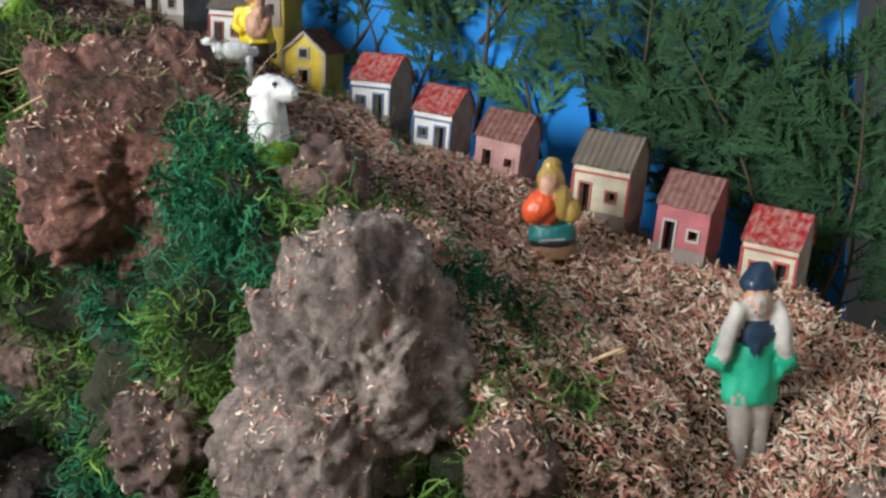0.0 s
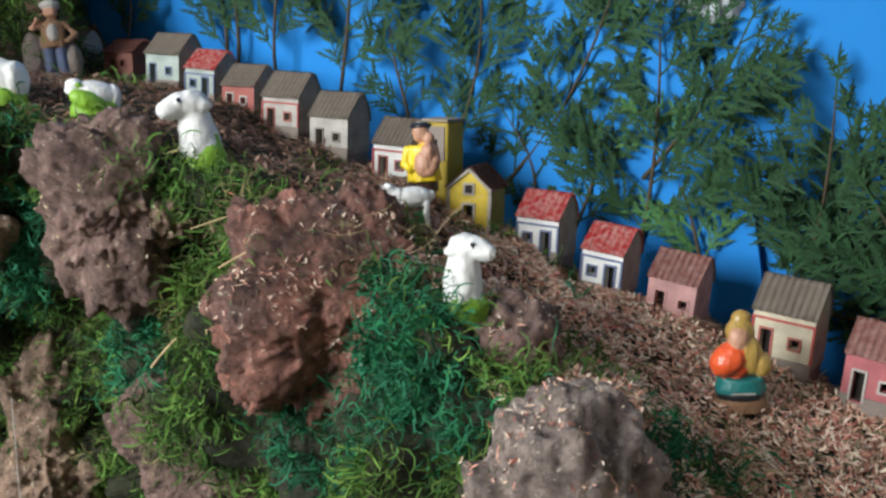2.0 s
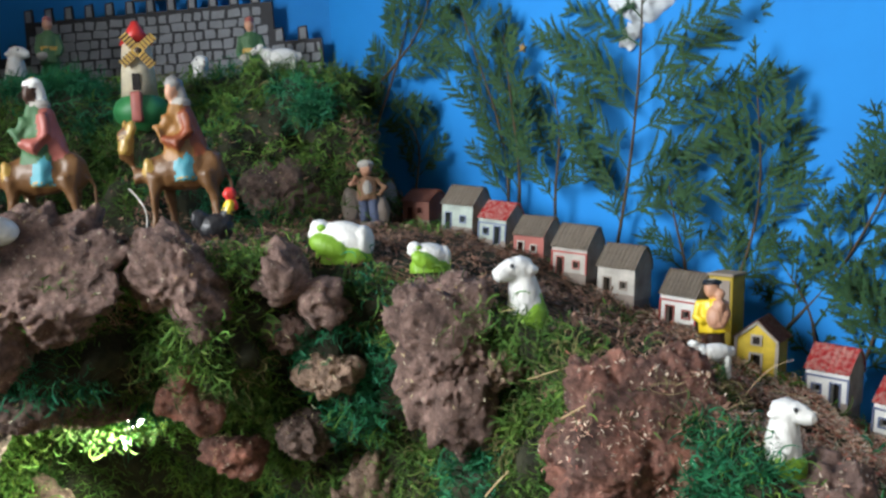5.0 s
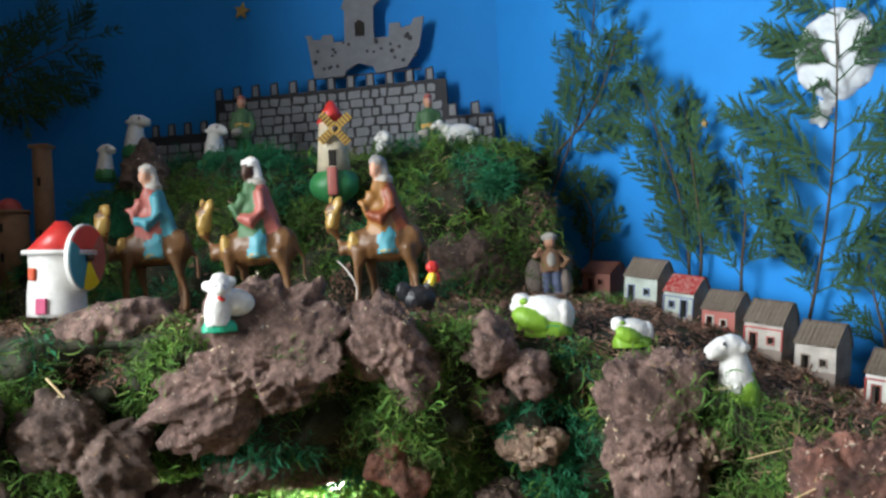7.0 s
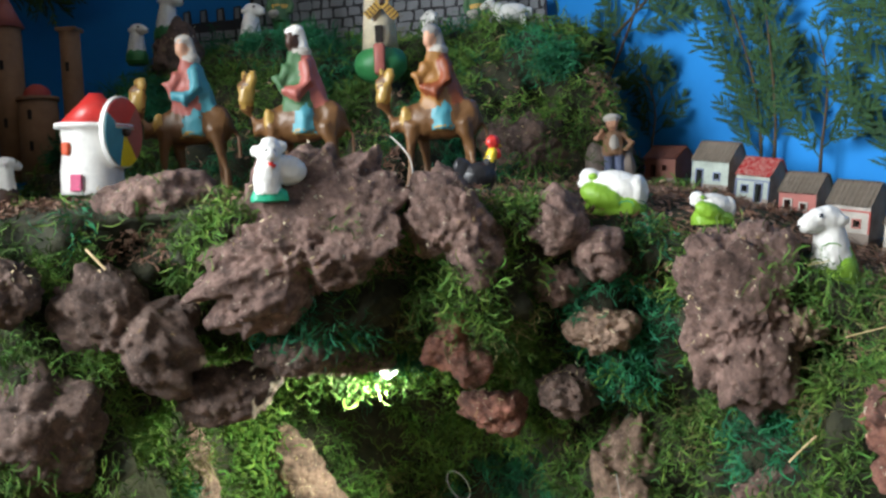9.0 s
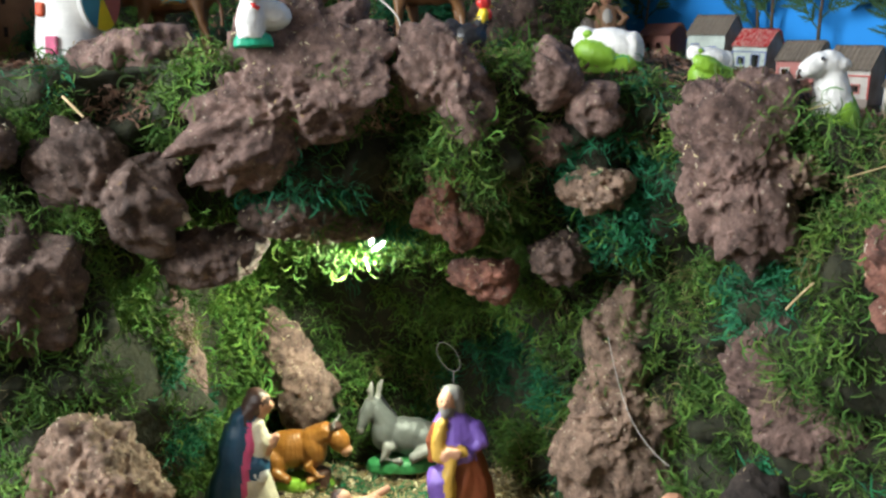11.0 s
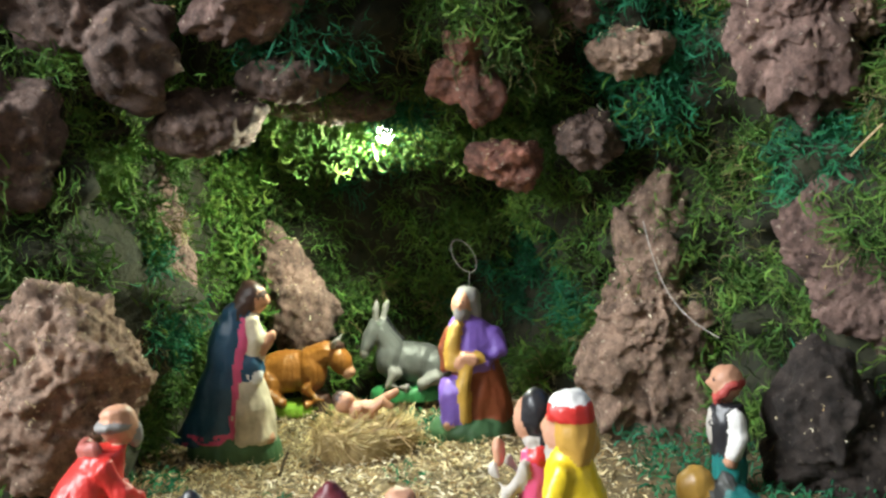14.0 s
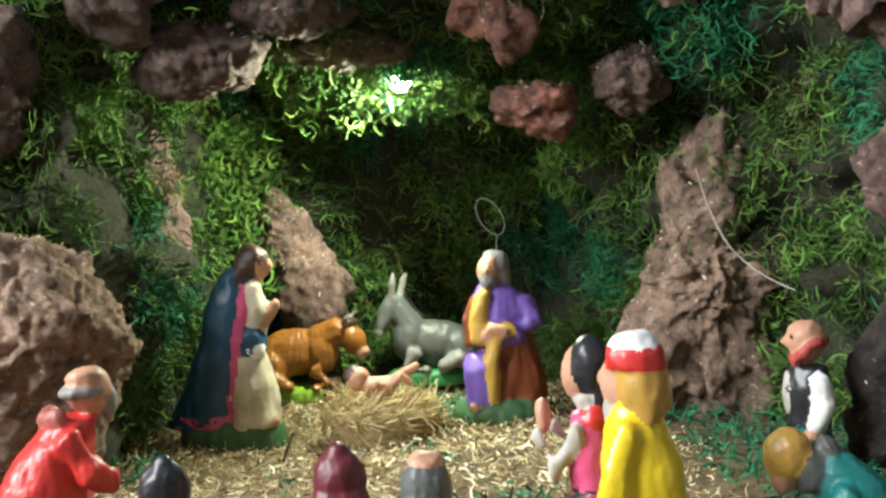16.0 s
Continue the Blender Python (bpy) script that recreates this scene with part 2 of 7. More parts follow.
XK = [-1.3, -0.9, -0.75, -0.6, -0.45, -0.3, -0.2, -0.12, -0.05, 0.02, 0.09, 0.15, 0.2, 0.3, 0.36, 0.5, 0.75]
foot_y = at_x(XK, [0.78, 0.78, 0.79, 0.84, 0.86, 0.99, 0.985, 0.87, 0.74, 0.64, 0.54, 0.44, 0.38, 0.36, 0.35, 0.30, 0.26])
edge_y = at_x(XK, [0.87, 0.86, 0.85, 0.84, 0.84, 0.88, 0.87, 0.82, 0.77, 0.71, 0.61, 0.50, 0.44, 0.42, 0.41, 0.36, 0.30])
edge_z = at_x(XK, [0.56, 0.56, 0.57, 0.56, 0.545, 0.545, 0.525, 0.50, 0.475, 0.43, 0.385, 0.30, 0.245, 0.18, 0.145, 0.10, 0.08])
house_z = at_x([-1.3, -0.3, -0.18, -0.069, 0.003, 0.08, 0.127, 0.183, 0.225, 0.262, 0.299, 0.354, 0.394, 0.433, 0.6, 0.75], [0.57, 0.575, 0.581, 0.56, 0.522, 0.48, 0.45, 0.408, 0.384, 0.357, 0.336, 0.309, 0.285, 0.261, 0.17, 0.10])
FLOOR = 0.085


def wall_y(x):
    return np.where(x < CORNER[0], 1.475 - 0.206 * (x + 0.212), 1.475 - 1.21 * (x + 0.212))


def row_y(x):
    return np.where(x < -0.2, 1.14, np.minimum(1.14 + 0 * x, 1.262 - 1.21 * (x + 0.18)))


def grotto(x):
    """1 inside the grotto's mouth, falling to 0 at its sides."""
    return np.clip(np.minimum((x + 0.70) / 0.07, (-0.255 - x) / 0.07), 0, 1)


NX, NV = 360, 170
cols = np.linspace(-1.3, 0.75, NX)
profile = []
for x in cols:
    c, fy, ey, ez, hy, hz, wy = float(grotto(x)), foot_y(x), edge_y(x), edge_z(x), float(row_y(x)), float(house_z(x)), float(wall_y(x))
    c = c * c * (3 - 2 * c)
    deep = 1.11 + 0.03 * math.cos((x + 0.48) * 9)
    base = lambda k: 0.03 + (ez - 0.03) * k
    mix = lambda a, b: a + (b - a) * c
    hill = np.clip((-0.15 - x) / 0.05, 0, 1) * np.clip((x + 1.0) / 0.2, 0, 1)
    hy = min(hy, wy - 0.05)
    top = hz + 0.215 * hill
    pts = [
        (mix(fy, deep), mix(0.0, 0.05)),
        (mix(fy, deep + 0.015), mix(base(0.3), 0.22)),
        (mix(fy * 0.9 + ey * 0.1, deep - 0.02), mix(base(0.5), 0.385)),
        (mix(fy * 0.7 + ey * 0.3, 0.965), mix(base(0.65), 0.405)),
        (mix(fy * 0.35 + ey * 0.65, 0.875), mix(base(0.84), 0.45)),
        (ey, ez),
        (ey + 0.3 * (hy - ey), ez + 0.4 * (hz - ez) + 0.005),
        (hy, hz),
        (hy + 0.22 * (wy - 0.02 - hy) + 0.02, hz + (top - hz) * 0.75),
        (hy + 0.45 * (wy - 0.02 - hy), top),
        (wy - 0.008, top),
    ]
    pts = np.array(pts, float)
    d = np.r_[0, np.cumsum(np.linalg.norm(np.diff(pts, axis=0), axis=1))]
    w = np.linspace(0, 10, NV)
    k = np.interp(w, range(11), d)
    yz = np.stack([np.interp(k, d, pts[:, 0]), np.interp(k, d, pts[:, 1])], 1)
    for _ in range(4):
        yz[1:-1] = (yz[:-2] + 2 * yz[1:-1] + yz[2:]) / 4
    profile.append(np.c_[np.full(NV, x), yz])
sheet = np.array(profile)
du, dv = np.gradient(sheet, axis=0), np.gradient(sheet, axis=1)
normal = np.cross(du, dv)
normal /= np.linalg.norm(normal, axis=2, keepdims=True) + 1e-9
if normal[NX // 2, NV // 2 + 20] @ np.array([0, -0.5, 1]) < 0:
    normal = -normal
fall = np.ones(NV)
fall[int(NV * 0.97):] = 0.0
bumps = np.array([[0.034 * noise.fractal(Vector(p * 11), 0.9, 2.0, 4) + 0.010 * noise.noise(Vector(p * 45)) + 0.045 * (0.42 - noise.voronoi(Vector(p * 19))[0][0]) for p in col] for col in sheet])
steep = np.clip(1.25 - normal[..., 2], 0.25, 1.2)
steep = steep * np.where((sheet[..., 1] > 0.93) & (sheet[..., 2] < 0.43) & (sheet[..., 0] < -0.3), 0.45, 1.0)
steep = steep * np.where((sheet[..., 1] > 1.16) & (sheet[..., 0] < -0.15), 1.7, 1.0)
sheet = sheet + normal * (bumps * steep * fall[None])[..., None]
idx = np.arange(NX * NV).reshape(NX, NV)
quads = np.stack([idx[:-1, :-1], idx[1:, :-1], idx[1:, 1:], idx[:-1, 1:]], -1).reshape(-1, 4)
hillside = tagged(grid_mesh("hillside", sheet, quads, M["soil"], True), "earthy hillside, darkened for shade in its gaps, with a grotto under its ledge", "ground", kind="structure")

# the floor of the grotto and of the place before it
gx, gy = np.meshgrid(np.linspace(-1.3, 0.9, 150), np.linspace(0.28, 1.32, 80), indexing="ij")
gz = np.array([[FLOOR + 0.008 * noise.noise(Vector((a * 8, b * 8, 0))) + 0.003 * noise.noise(Vector((a * 40, b * 40, 3))) for a, b in zip(p, q)] for p, q in zip(gx, gy)])
gz -= 0.12 * np.clip((gx + 0.12) / 0.15, 0, 1)
gi = np.arange(gx.size).reshape(gx.shape)
gq = np.stack([gi[:-1, :-1], gi[1:, :-1], gi[1:, 1:], gi[:-1, 1:]], -1).reshape(-1, 4)
tagged(grid_mesh("ground", np.stack([gx, gy, gz], -1), gq, mat("ground_soil", (0.06, 0.045, 0.02), (0.22, 0.16, 0.08), 0.95, 60, 0.8, 200), True), "ground of straw dust and soil before the grotto", "ground", kind="structure")
tagged(part("table", box(-1.32, 0.95, 0.22, 1.36, -0.04, 0.02, 0.004), M["boards"], smooth=False), "brown wooden table board under the model", "table", kind="structure")
part("table_apron", box(-1.25, 0.9, 0.26, 1.3, -0.80, -0.04), M["boards"], bpy.data.objects["table"], smooth=False)


# ---- loose stuff ----
RNG = np.random.default_rng(7)


def strips(name, roots, dirs, length, width, curl, material, label, category, steps=6, droop=0.0, flat=None):
    """Curled ribbons from roots along dirs, all in one mesh."""
    n = len(roots)
    length, width = np.broadcast_to(length, n)[:, None], np.broadcast_to(width, n)[:, None]
    p, d = roots.copy(), dirs / (np.linalg.norm(dirs, axis=1, keepdims=True) + 1e-9)
    axis = RNG.normal(size=(n, 3))
    axis /= np.linalg.norm(axis, axis=1, keepdims=True)
    rows = []
    for k in range(steps):
        side = np.cross(d, axis if flat is None else flat)
        side /= np.linalg.norm(side, axis=1, keepdims=True) + 1e-9
        w = width * (1.0 if 0 < k < steps - 1 else 0.5) / 2
        rows += [p - side * w, p + side * w]
        p = p + d * length / (steps - 1)
        d = d + np.cross(axis, d) * curl + RNG.normal(size=(n, 3)) * curl * 0.45
        d[:, 2] -= droop
        d /= np.linalg.norm(d, axis=1, keepdims=True) + 1e-9
    v = np.stack(rows, 1)
    base = (np.arange(n) * 2 * steps)[:, None, None]
    k = 2 * np.arange(steps - 1)[:, None]
    q = base + (k + np.array([[0, 1, 3, 2]]))[None]
    return tagged(grid_mesh(name, v, q, material), label, category, kind="stuff")


def scatter(n, weight):
    """n random places on the hillside with their normals, where weight(places) is high."""
    i, j = RNG.integers(0, NX - 1, n * 4), RNG.integers(0, NV - 1, n * 4)
    a, b = RNG.random(n * 4)[:, None], RNG.random(n * 4)[:, None]
    p = sheet[i, j] * (1 - a) * (1 - b) + sheet[i + 1, j] * a * (1 - b) + sheet[i, j + 1] * (1 - a) * b + sheet[i + 1, j + 1] * a * b
    area = np.linalg.norm(sheet[i + 1, j] - sheet[i, j], axis=1) * np.linalg.norm(sheet[i, j + 1] - sheet[i, j], axis=1)
    w = weight(p, j / NV) * area
    pick = RNG.choice(len(p), n, p=w / w.sum())
    return p[pick], normal[i[pick], j[pick]]


def blotch(p, scale, seed):
    return np.array([noise.noise(Vector(v * scale) + Vector((seed, 0, 0))) for v in p])


def on_ledge(p):
    """The walkable ledge between its edge and the panel."""
    return (p[:, 1] > edge_y(p[:, 0]) + np.where(p[:, 0] > 0.17, -0.05, 0.025)) & (p[:, 2] > edge_z(p[:, 0]) - 0.05) & ((p[:, 1] < row_y(p[:, 0]) + 0.10) | (p[:, 0] > -0.15))


# ---- stones ----
def rock(place, lobes, material, label, seed, level=5, rough=0.26, turn=0.0, layers=0.25, cuts=()):
    """A stone whose outline is the union of a few egg-shaped lobes round its middle, broken up by noise."""
    bm = bmesh.new()
    bmesh.ops.create_icosphere(bm, subdivisions=level, radius=1.0)
    size = max(max(r) for _, r in lobes)
    for v in bm.verts:
        d = v.co.normalized()
        best = 0.0
        for o, r in lobes:
            a = sum((d[i] / r[i]) ** 2 for i in range(3))
            b = sum(d[i] * o[i] / r[i] ** 2 for i in range(3))
            c = sum((o[i] / r[i]) ** 2 for i in range(3)) - 1
            disc = b * b - a * c
            if disc > 0:
                best = max(best, (b + math.sqrt(disc)) / a)
        best = max(best, 0.25 * size)
        p = d * best
        s = Vector((seed * 3.7, seed * 1.3, 0))
        q = p / size
        warp = q + noise.noise_vector(q * 2.2 + s) * 0.22
        big = noise.fractal(q * 1.2 + s, 0.9, 2.0, 3)
        crag = sum(a * (0.42 - abs(noise.noise(warp * f + s))) for f, a in ((2.8, 0.35), (6.0, 0.34), (13.0, 0.26)))
        tilt = Vector((q.x + 0.5 * q.z, q.y, 3.6 * (q.z - 0.45 * q.x)))
        plate = 0.36 * (noise.cell(warp * 2.3 + s) - 0.5) + 0.24 * (noise.cell(warp * 5.0 - s) - 0.5)
        lay = noise.fractal(tilt * 1.3 + s, 0.8, 2.0, 3)
        hole = noise.voronoi(p * 58 + s)[0][0]
        open_pore = max(0.0, 0.40 - hole) / 0.40 * (1 if noise.noise(p * 24 + s) > -0.02 else 0.1)
        grit = noise.fractal(p * 180 + s, 0.6, 2.1, 3)
        k = 0.97 + rough * (0.8 * big + crag + plate + layers * lay)
        v.co = p * max(0.6, k) + d * (grit * 0.0026 - open_pore * 0.0065)
    for _ in range(1):
        bmesh.ops.smooth_vert(bm, verts=bm.verts[:], factor=0.35, use_axis_x=True, use_axis_y=True, use_axis_z=True)
    for face in cuts:
        flat, reach = Vector(face[:3]).normalized(), face[3]
        for v in bm.verts:
            over = v.co.dot(flat) - reach
            if over > 0:
                v.co -= flat * over * 0.85
    ob = part("rock", bm, M[material])
    ob.matrix_world = pose(*place, 0, 0, turn)
    return tagged(ob, label, "rock", "stones of the hillside")


def r1(*r):
    return [((0, 0, 0), r)]


rock((-0.505, 0.85, 0.525), [((0.01, 0, 0.02), (0.088, 0.06, 0.062)), ((-0.05, -0.01, -0.03), (0.055, 0.05, 0.05)), ((0.05, 0.01, 0.045), (0.05, 0.05, 0.04))], "rock_brown", "large smooth brown stone jutting over the grotto", 1, 6, rough=0.24, layers=0.8, cuts=((0.25, -1, 0.35, 0.045),))
rock((-0.372, 0.865, 0.535), [((-0.012, 0, 0.015), (0.04, 0.04, 0.045)), ((0.018, 0, -0.02), (0.03, 0.04, 0.045))], "rock_brown", "brown pitted stone slab below the camels", 2)
rock((-0.256, 0.875, 0.522), [((-0.018, 0, 0.014), (0.03, 0.035, 0.03)), ((0.022, 0, -0.018), (0.028, 0.03, 0.026))], "rock_brown", "two-lobed brown stone among moss", 3)
rock((-0.121, 0.815, 0.45), [((-0.004, 0, 0.036), (0.054, 0.05, 0.046)), ((0.004, 0, -0.035), (0.042, 0.045, 0.062)), ((0.0, 0.0, 0.0), (0.05, 0.045, 0.05))], "rock_brown", "tall porous stone with straw dust", 4, 6, rough=0.24, cuts=((0.2, -1, 0.1, 0.04),))
rock((-0.66, 0.90, 0.572), r1(0.07, 0.05, 0.032), "rock_brown", "flat brown stone beside the white mill house", 5, 5)
rock((-0.682, 0.845, 0.458), [((-0.02, 0, 0.015), (0.045, 0.045, 0.045)), ((0.035, 0, -0.02), (0.04, 0.045, 0.045))], "rock_dark", "dark brown stone in moss", 6)
rock((-0.755, 0.82, 0.37), r1(0.06, 0.05, 0.065), "rock_dark", "dark stone at the foot of the hill", 7, 5)
rock((-0.376, 0.90, 0.435), [((0, 0, 0.01), (0.022, 0.03, 0.05)), ((-0.014, 0, -0.02), (0.02, 0.02, 0.02)), ((0.014, 0, -0.035), (0.02, 0.02, 0.026))], "rock_red", "narrow reddish stone above the grotto", 8)
rock((-0.268, 0.935, 0.36), r1(0.032, 0.03, 0.026), "rock_dark", "small dark stone among moss", 9, 5)
rock((-0.342, 0.945, 0.345), [((0, 0, 0), (0.038, 0.03, 0.018)), ((0.012, 0, -0.012), (0.022, 0.025, 0.018))], "rock_red", "reddish stone at the grotto's roof lit by its lamp", 10, 5)
rock((-0.210, 0.955, 0.20), [((0.004, 0, 0.065), (0.036, 0.04, 0.06)), ((0.0, 0, -0.02), (0.056, 0.045, 0.06)), ((0.008, 0, -0.085), (0.066, 0.045, 0.045)), ((-0.03, 0, -0.05), (0.04, 0.04, 0.05))], "rock_tan", "tall tan stone standing beside the grotto", 11, 6, rough=0.26)
rock((0.038, 0.700, 0.372), [((-0.008, 0, 0.052), (0.072, 0.05, 0.05)), ((-0.045, 0, 0.0), (0.05, 0.05, 0.062)), ((0.055, 0, -0.035), (0.062, 0.05, 0.042)), ((0.03, 0, -0.066), (0.058, 0.05, 0.046)), ((0.012, 0, 0), (0.06, 0.05, 0.06))], "rock_red", "large red-brown pitted lava stone", 12, 6, rough=0.26, cuts=((0.15, -1, 0.45, 0.042),))
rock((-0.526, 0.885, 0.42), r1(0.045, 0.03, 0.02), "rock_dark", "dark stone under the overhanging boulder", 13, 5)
rock((-0.70, 0.80, 0.185), [((0, 0, 0), (0.062, 0.055, 0.075)), ((-0.02, 0, -0.04), (0.07, 0.055, 0.06))], "rock_tan", "rounded crusty stone beside the grotto", 14, 6, rough=0.22)
rock((-0.065, 0.80, 0.238), [((-0.02, 0, 0.035), (0.062, 0.035, 0.045)), ((0.035, 0, -0.01), (0.055, 0.03, 0.065)), ((0.0, 0, 0.0), (0.055, 0.03, 0.05))], "rock_brown", "flat reddish slab leaning on the hill", 16, 6, rough=0.22, cuts=((-0.25, -1, 0.1, 0.018),))
rock((-0.120, 0.765, 0.12), [((0, 0, 0), (0.052, 0.04, 0.07)), ((0.02, 0, -0.02), (0.06, 0.04, 0.06))], "rock_shaded", "dark rounded boulder at the foot of the hill, shade put into its colour", 17, 5)
rock((0.140, 0.605, 0.343), [((0, 0, 0.010), (0.036, 0.034, 0.034)), ((-0.004, 0, -0.02), (0.032, 0.03, 0.034))], "rock_brown", "small pitted stone below the sheep", 19)
rock((0.122, 0.50, 0.262), [((0.005, 0, 0.035), (0.058, 0.05, 0.058)), ((-0.03, -0.01, -0.035), (0.056, 0.05, 0.05)), ((0.036, -0.005, -0.02), (0.05, 0.05, 0.062)), ((0, 0, 0), (0.066, 0.055, 0.06))], "rock_grey", "large grey pitted lava stone with shavings on it", 20, 6, rough=0.22)
rock((0.196, 0.435, 0.215), r1(0.028, 0.025, 0.028), "rock_brown", "small brown stone in the shavings", 22, 5)
rock((0.455, 0.462, 0.18), r1(0.04, 0.03, 0.036), "rock_dark", "dark brown stone at the edge of the shavings", 23, 5)
rock((0.425, 0.40, 0.145), r1(0.03, 0.025, 0.028), "rock_grey", "small greyish stone in the shavings", 24, 5)
rock((-0.075, 0.80, 0.438), r1(0.02, 0.022, 0.021), "rock_tan", "small pinkish stone in moss", 26, 5)
rock((-0.233, 0.885, 0.43), r1(0.036, 0.025, 0.022), "rock_tan", "mossy pale stone on the hillside", 27, 5)
rock((-0.285, 1.19, 0.615), r1(0.06, 0.04, 0.055), "rock_dark", "dark brown stone behind the camels", 28, 5)
rock((-0.31, 1.35, 0.765), r1(0.048, 0.03, 0.03), "rock_red", "reddish stone under the sheep by the castle", 29, 5)
rock((-0.755, 1.30, 0.78), r1(0.035, 0.03, 0.055), "rock_dark", "dark upright stone on the castle hill", 30, 5)
rock((0.005, 0.82, 0.462), r1(0.028, 0.022, 0.02), "rock_brown", "small brown stone on the ledge", 31, 5)
rock((-0.275, 0.90, 0.475), r1(0.03, 0.022, 0.022), "rock_brown", "brown stone half hidden in moss", 32, 5)
rock((-0.77, 0.80, 0.50), r1(0.03, 0.03, 0.03), "rock_dark", "small dark stone in moss", 34, 5)
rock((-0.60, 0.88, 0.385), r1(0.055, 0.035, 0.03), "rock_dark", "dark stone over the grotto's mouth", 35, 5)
rock((-0.578, 1.115, 0.222), [((-0.012, 0, 0.03), (0.03, 0.03, 0.04)), ((0.012, 0, -0.04), (0.04, 0.03, 0.06)), ((0, 0, -0.01), (0.036, 0.03, 0.05))], "rock_brown", "brown stone at the back of the grotto", 37)
rock((-0.672, 0.968, 0.285), [((0, 0, 0.03), (0.022, 0.03, 0.045)), ((0.006, 0, -0.04), (0.026, 0.03, 0.055))], "rock_brown", "narrow brown stone at the side of the grotto's mouth", 39)
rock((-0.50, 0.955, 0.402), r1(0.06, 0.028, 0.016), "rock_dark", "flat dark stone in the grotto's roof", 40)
rock((0.02, 0.60, 0.20), r1(0.04, 0.04, 0.04), "rock_dark", "dark stone low on the hillside", 38, 5)


def dust(stones, n, material, name, label, low=0.35):
    """Shavings and straw dust lying on the upper sides of stones."""
    P, N = [], []
    for ob in stones:
        me = ob.data
        co, no = np.empty(len(me.vertices) * 3, np.float32), np.empty(len(me.vertices) * 3, np.float32)
        me.vertices.foreach_get("co", co)
        me.vertices.foreach_get("normal", no)
        m = np.array(ob.matrix_basis)
        co, no = co.reshape(-1, 3) @ m[:3, :3].T + m[:3, 3], no.reshape(-1, 3) @ m[:3, :3].T
        ok = (no[:, 2] > low) & (np.array([noise.noise(Vector(v * 38.0)) for v in co]) > -0.05)
        P.append(co[ok])
        N.append(no[ok])
    P, N = np.concatenate(P).astype(float), np.concatenate(N).astype(float)
    i = RNG.choice(len(P), n)
    d = RNG.normal(size=(n, 3))
    d -= N[i] * (d * N[i]).sum(1, keepdims=True) * 0.8
    strips(name, P[i] + N[i] * 0.0008, d, 0.002 + 0.0045 * RNG.random(n), 0.0006 + 0.0007 * RNG.random(n), 0.5, M[material], label, "shavings", 4)


STONES = [o for o in bpy.data.objects if o.name.startswith("rock")]
dust([o for o in STONES if o.location.x > 0.0], 4200, "chips_pink", "stone_shavings", "pale wood shavings lying on the lava stones", 0.2)
dust([o for o in STONES if o.location.x <= 0.0], 2400, "chips_straw", "stone_chaff", "bits of straw lying on the stones", 0.15)


# ---- moss and shavings ----
def moss_weight(p, v):
    ledge = on_ledge(p)
    low = (p[:, 2] < 0.10) & (p[:, 0] < -0.1)
    w = np.where(ledge, np.clip(blotch(p, 14, 5) - 0.12, 0, 1) * 1.2, 1.0)
    w = np.where((p[:, 1] > 1.15) & (p[:, 0] < -0.15), 1.0, w)
    w = np.where((p[:, 0] > 0.24), w * 0.15, w)
    for x, y, r, k in ((0.225, 0.50, 0.032, 3.0), (0.215, 0.46, 0.028, 3.0), (0.19, 0.60, 0.022, 0.6), (0.29, 0.53, 0.016, 0.35), (0.32, 0.49, 0.014, 0.3), (0.23, 0.70, 0.014, 0.4), (0.10, 0.70, 0.03, 0.7)):
        w = np.maximum(w, k * np.exp(-((p[:, 0] - x) ** 2 + (p[:, 1] - y) ** 2) / r ** 2))
    cave = (p[:, 1] > 0.86) & (p[:, 2] < 0.42) & (p[:, 0] > -0.78) & (p[:, 0] < -0.26)
    return np.where(low, 0.15, w) * np.where(p[:, 0] < -0.95, 0.3, 1.0) * np.where(cave, 1.8, 1.0) + 1e-6


def green_weight(p, v):
    # the castle hill's shade is deepened with more of the darker emerald moss
    far = (p[:, 1] > 1.15) & (p[:, 0] < -0.15)
    return moss_weight(p, v) * np.clip(blotch(p, 8, 40) * 3.2 - 0.68 + 0.83 * far, 0.0, 1) + 1e-7


def olive_weight(p, v):
    return moss_weight(p, v) * np.clip(1.1 - blotch(p, 8, 40) * 3.2, 0.05, 1) * np.where((p[:, 1] > 1.15) & (p[:, 0] < -0.15), 0.8, 1.0) + 1e-7


def moss(name, clumps, weight, material, label, size=1.0, wide=1.0, threads=28):
    """Cushions of curly ribbons with dark gaps between them."""
    def tufted(p, v):
        return weight(p, v) * np.clip(blotch(p, 26, 77) * 2.6 + 0.9, 0.25, 1.6)

    p, nm = scatter(clumps, tufted)
    r = (0.009 + 0.015 * RNG.random(clumps) ** 1.5)[:, None]
    high = (0.004 + 0.030 * RNG.random(clumps) ** 1.4)[:, None] * np.where(on_ledge(p), 0.35, 1.0)[:, None]
    lean = RNG.normal(size=(clumps, 3)) * 0.35
    p, nm, r, high, lean = [np.repeat(a, threads, 0) for a in (p, nm, r, high, lean)]
    n = len(p)
    off = RNG.normal(size=(n, 3)) * r * 0.55
    off -= nm * (off * nm).sum(1, keepdims=True)
    dome = np.clip(1 - (off ** 2).sum(1, keepdims=True) / r ** 2, 0, 1)
    d = nm * 0.4 + off / r * 0.6 + lean + RNG.normal(size=(n, 3)) * 0.6
    strips(name, p + off + nm * (dome * high * RNG.random((n, 1)) - 0.002), d, (0.011 + 0.017 * RNG.random(n)) * size, (0.0006 + 0.0013 * RNG.random(n) ** 1.5) * wide, 0.60, M[material], label, "moss", 5, 0.10)


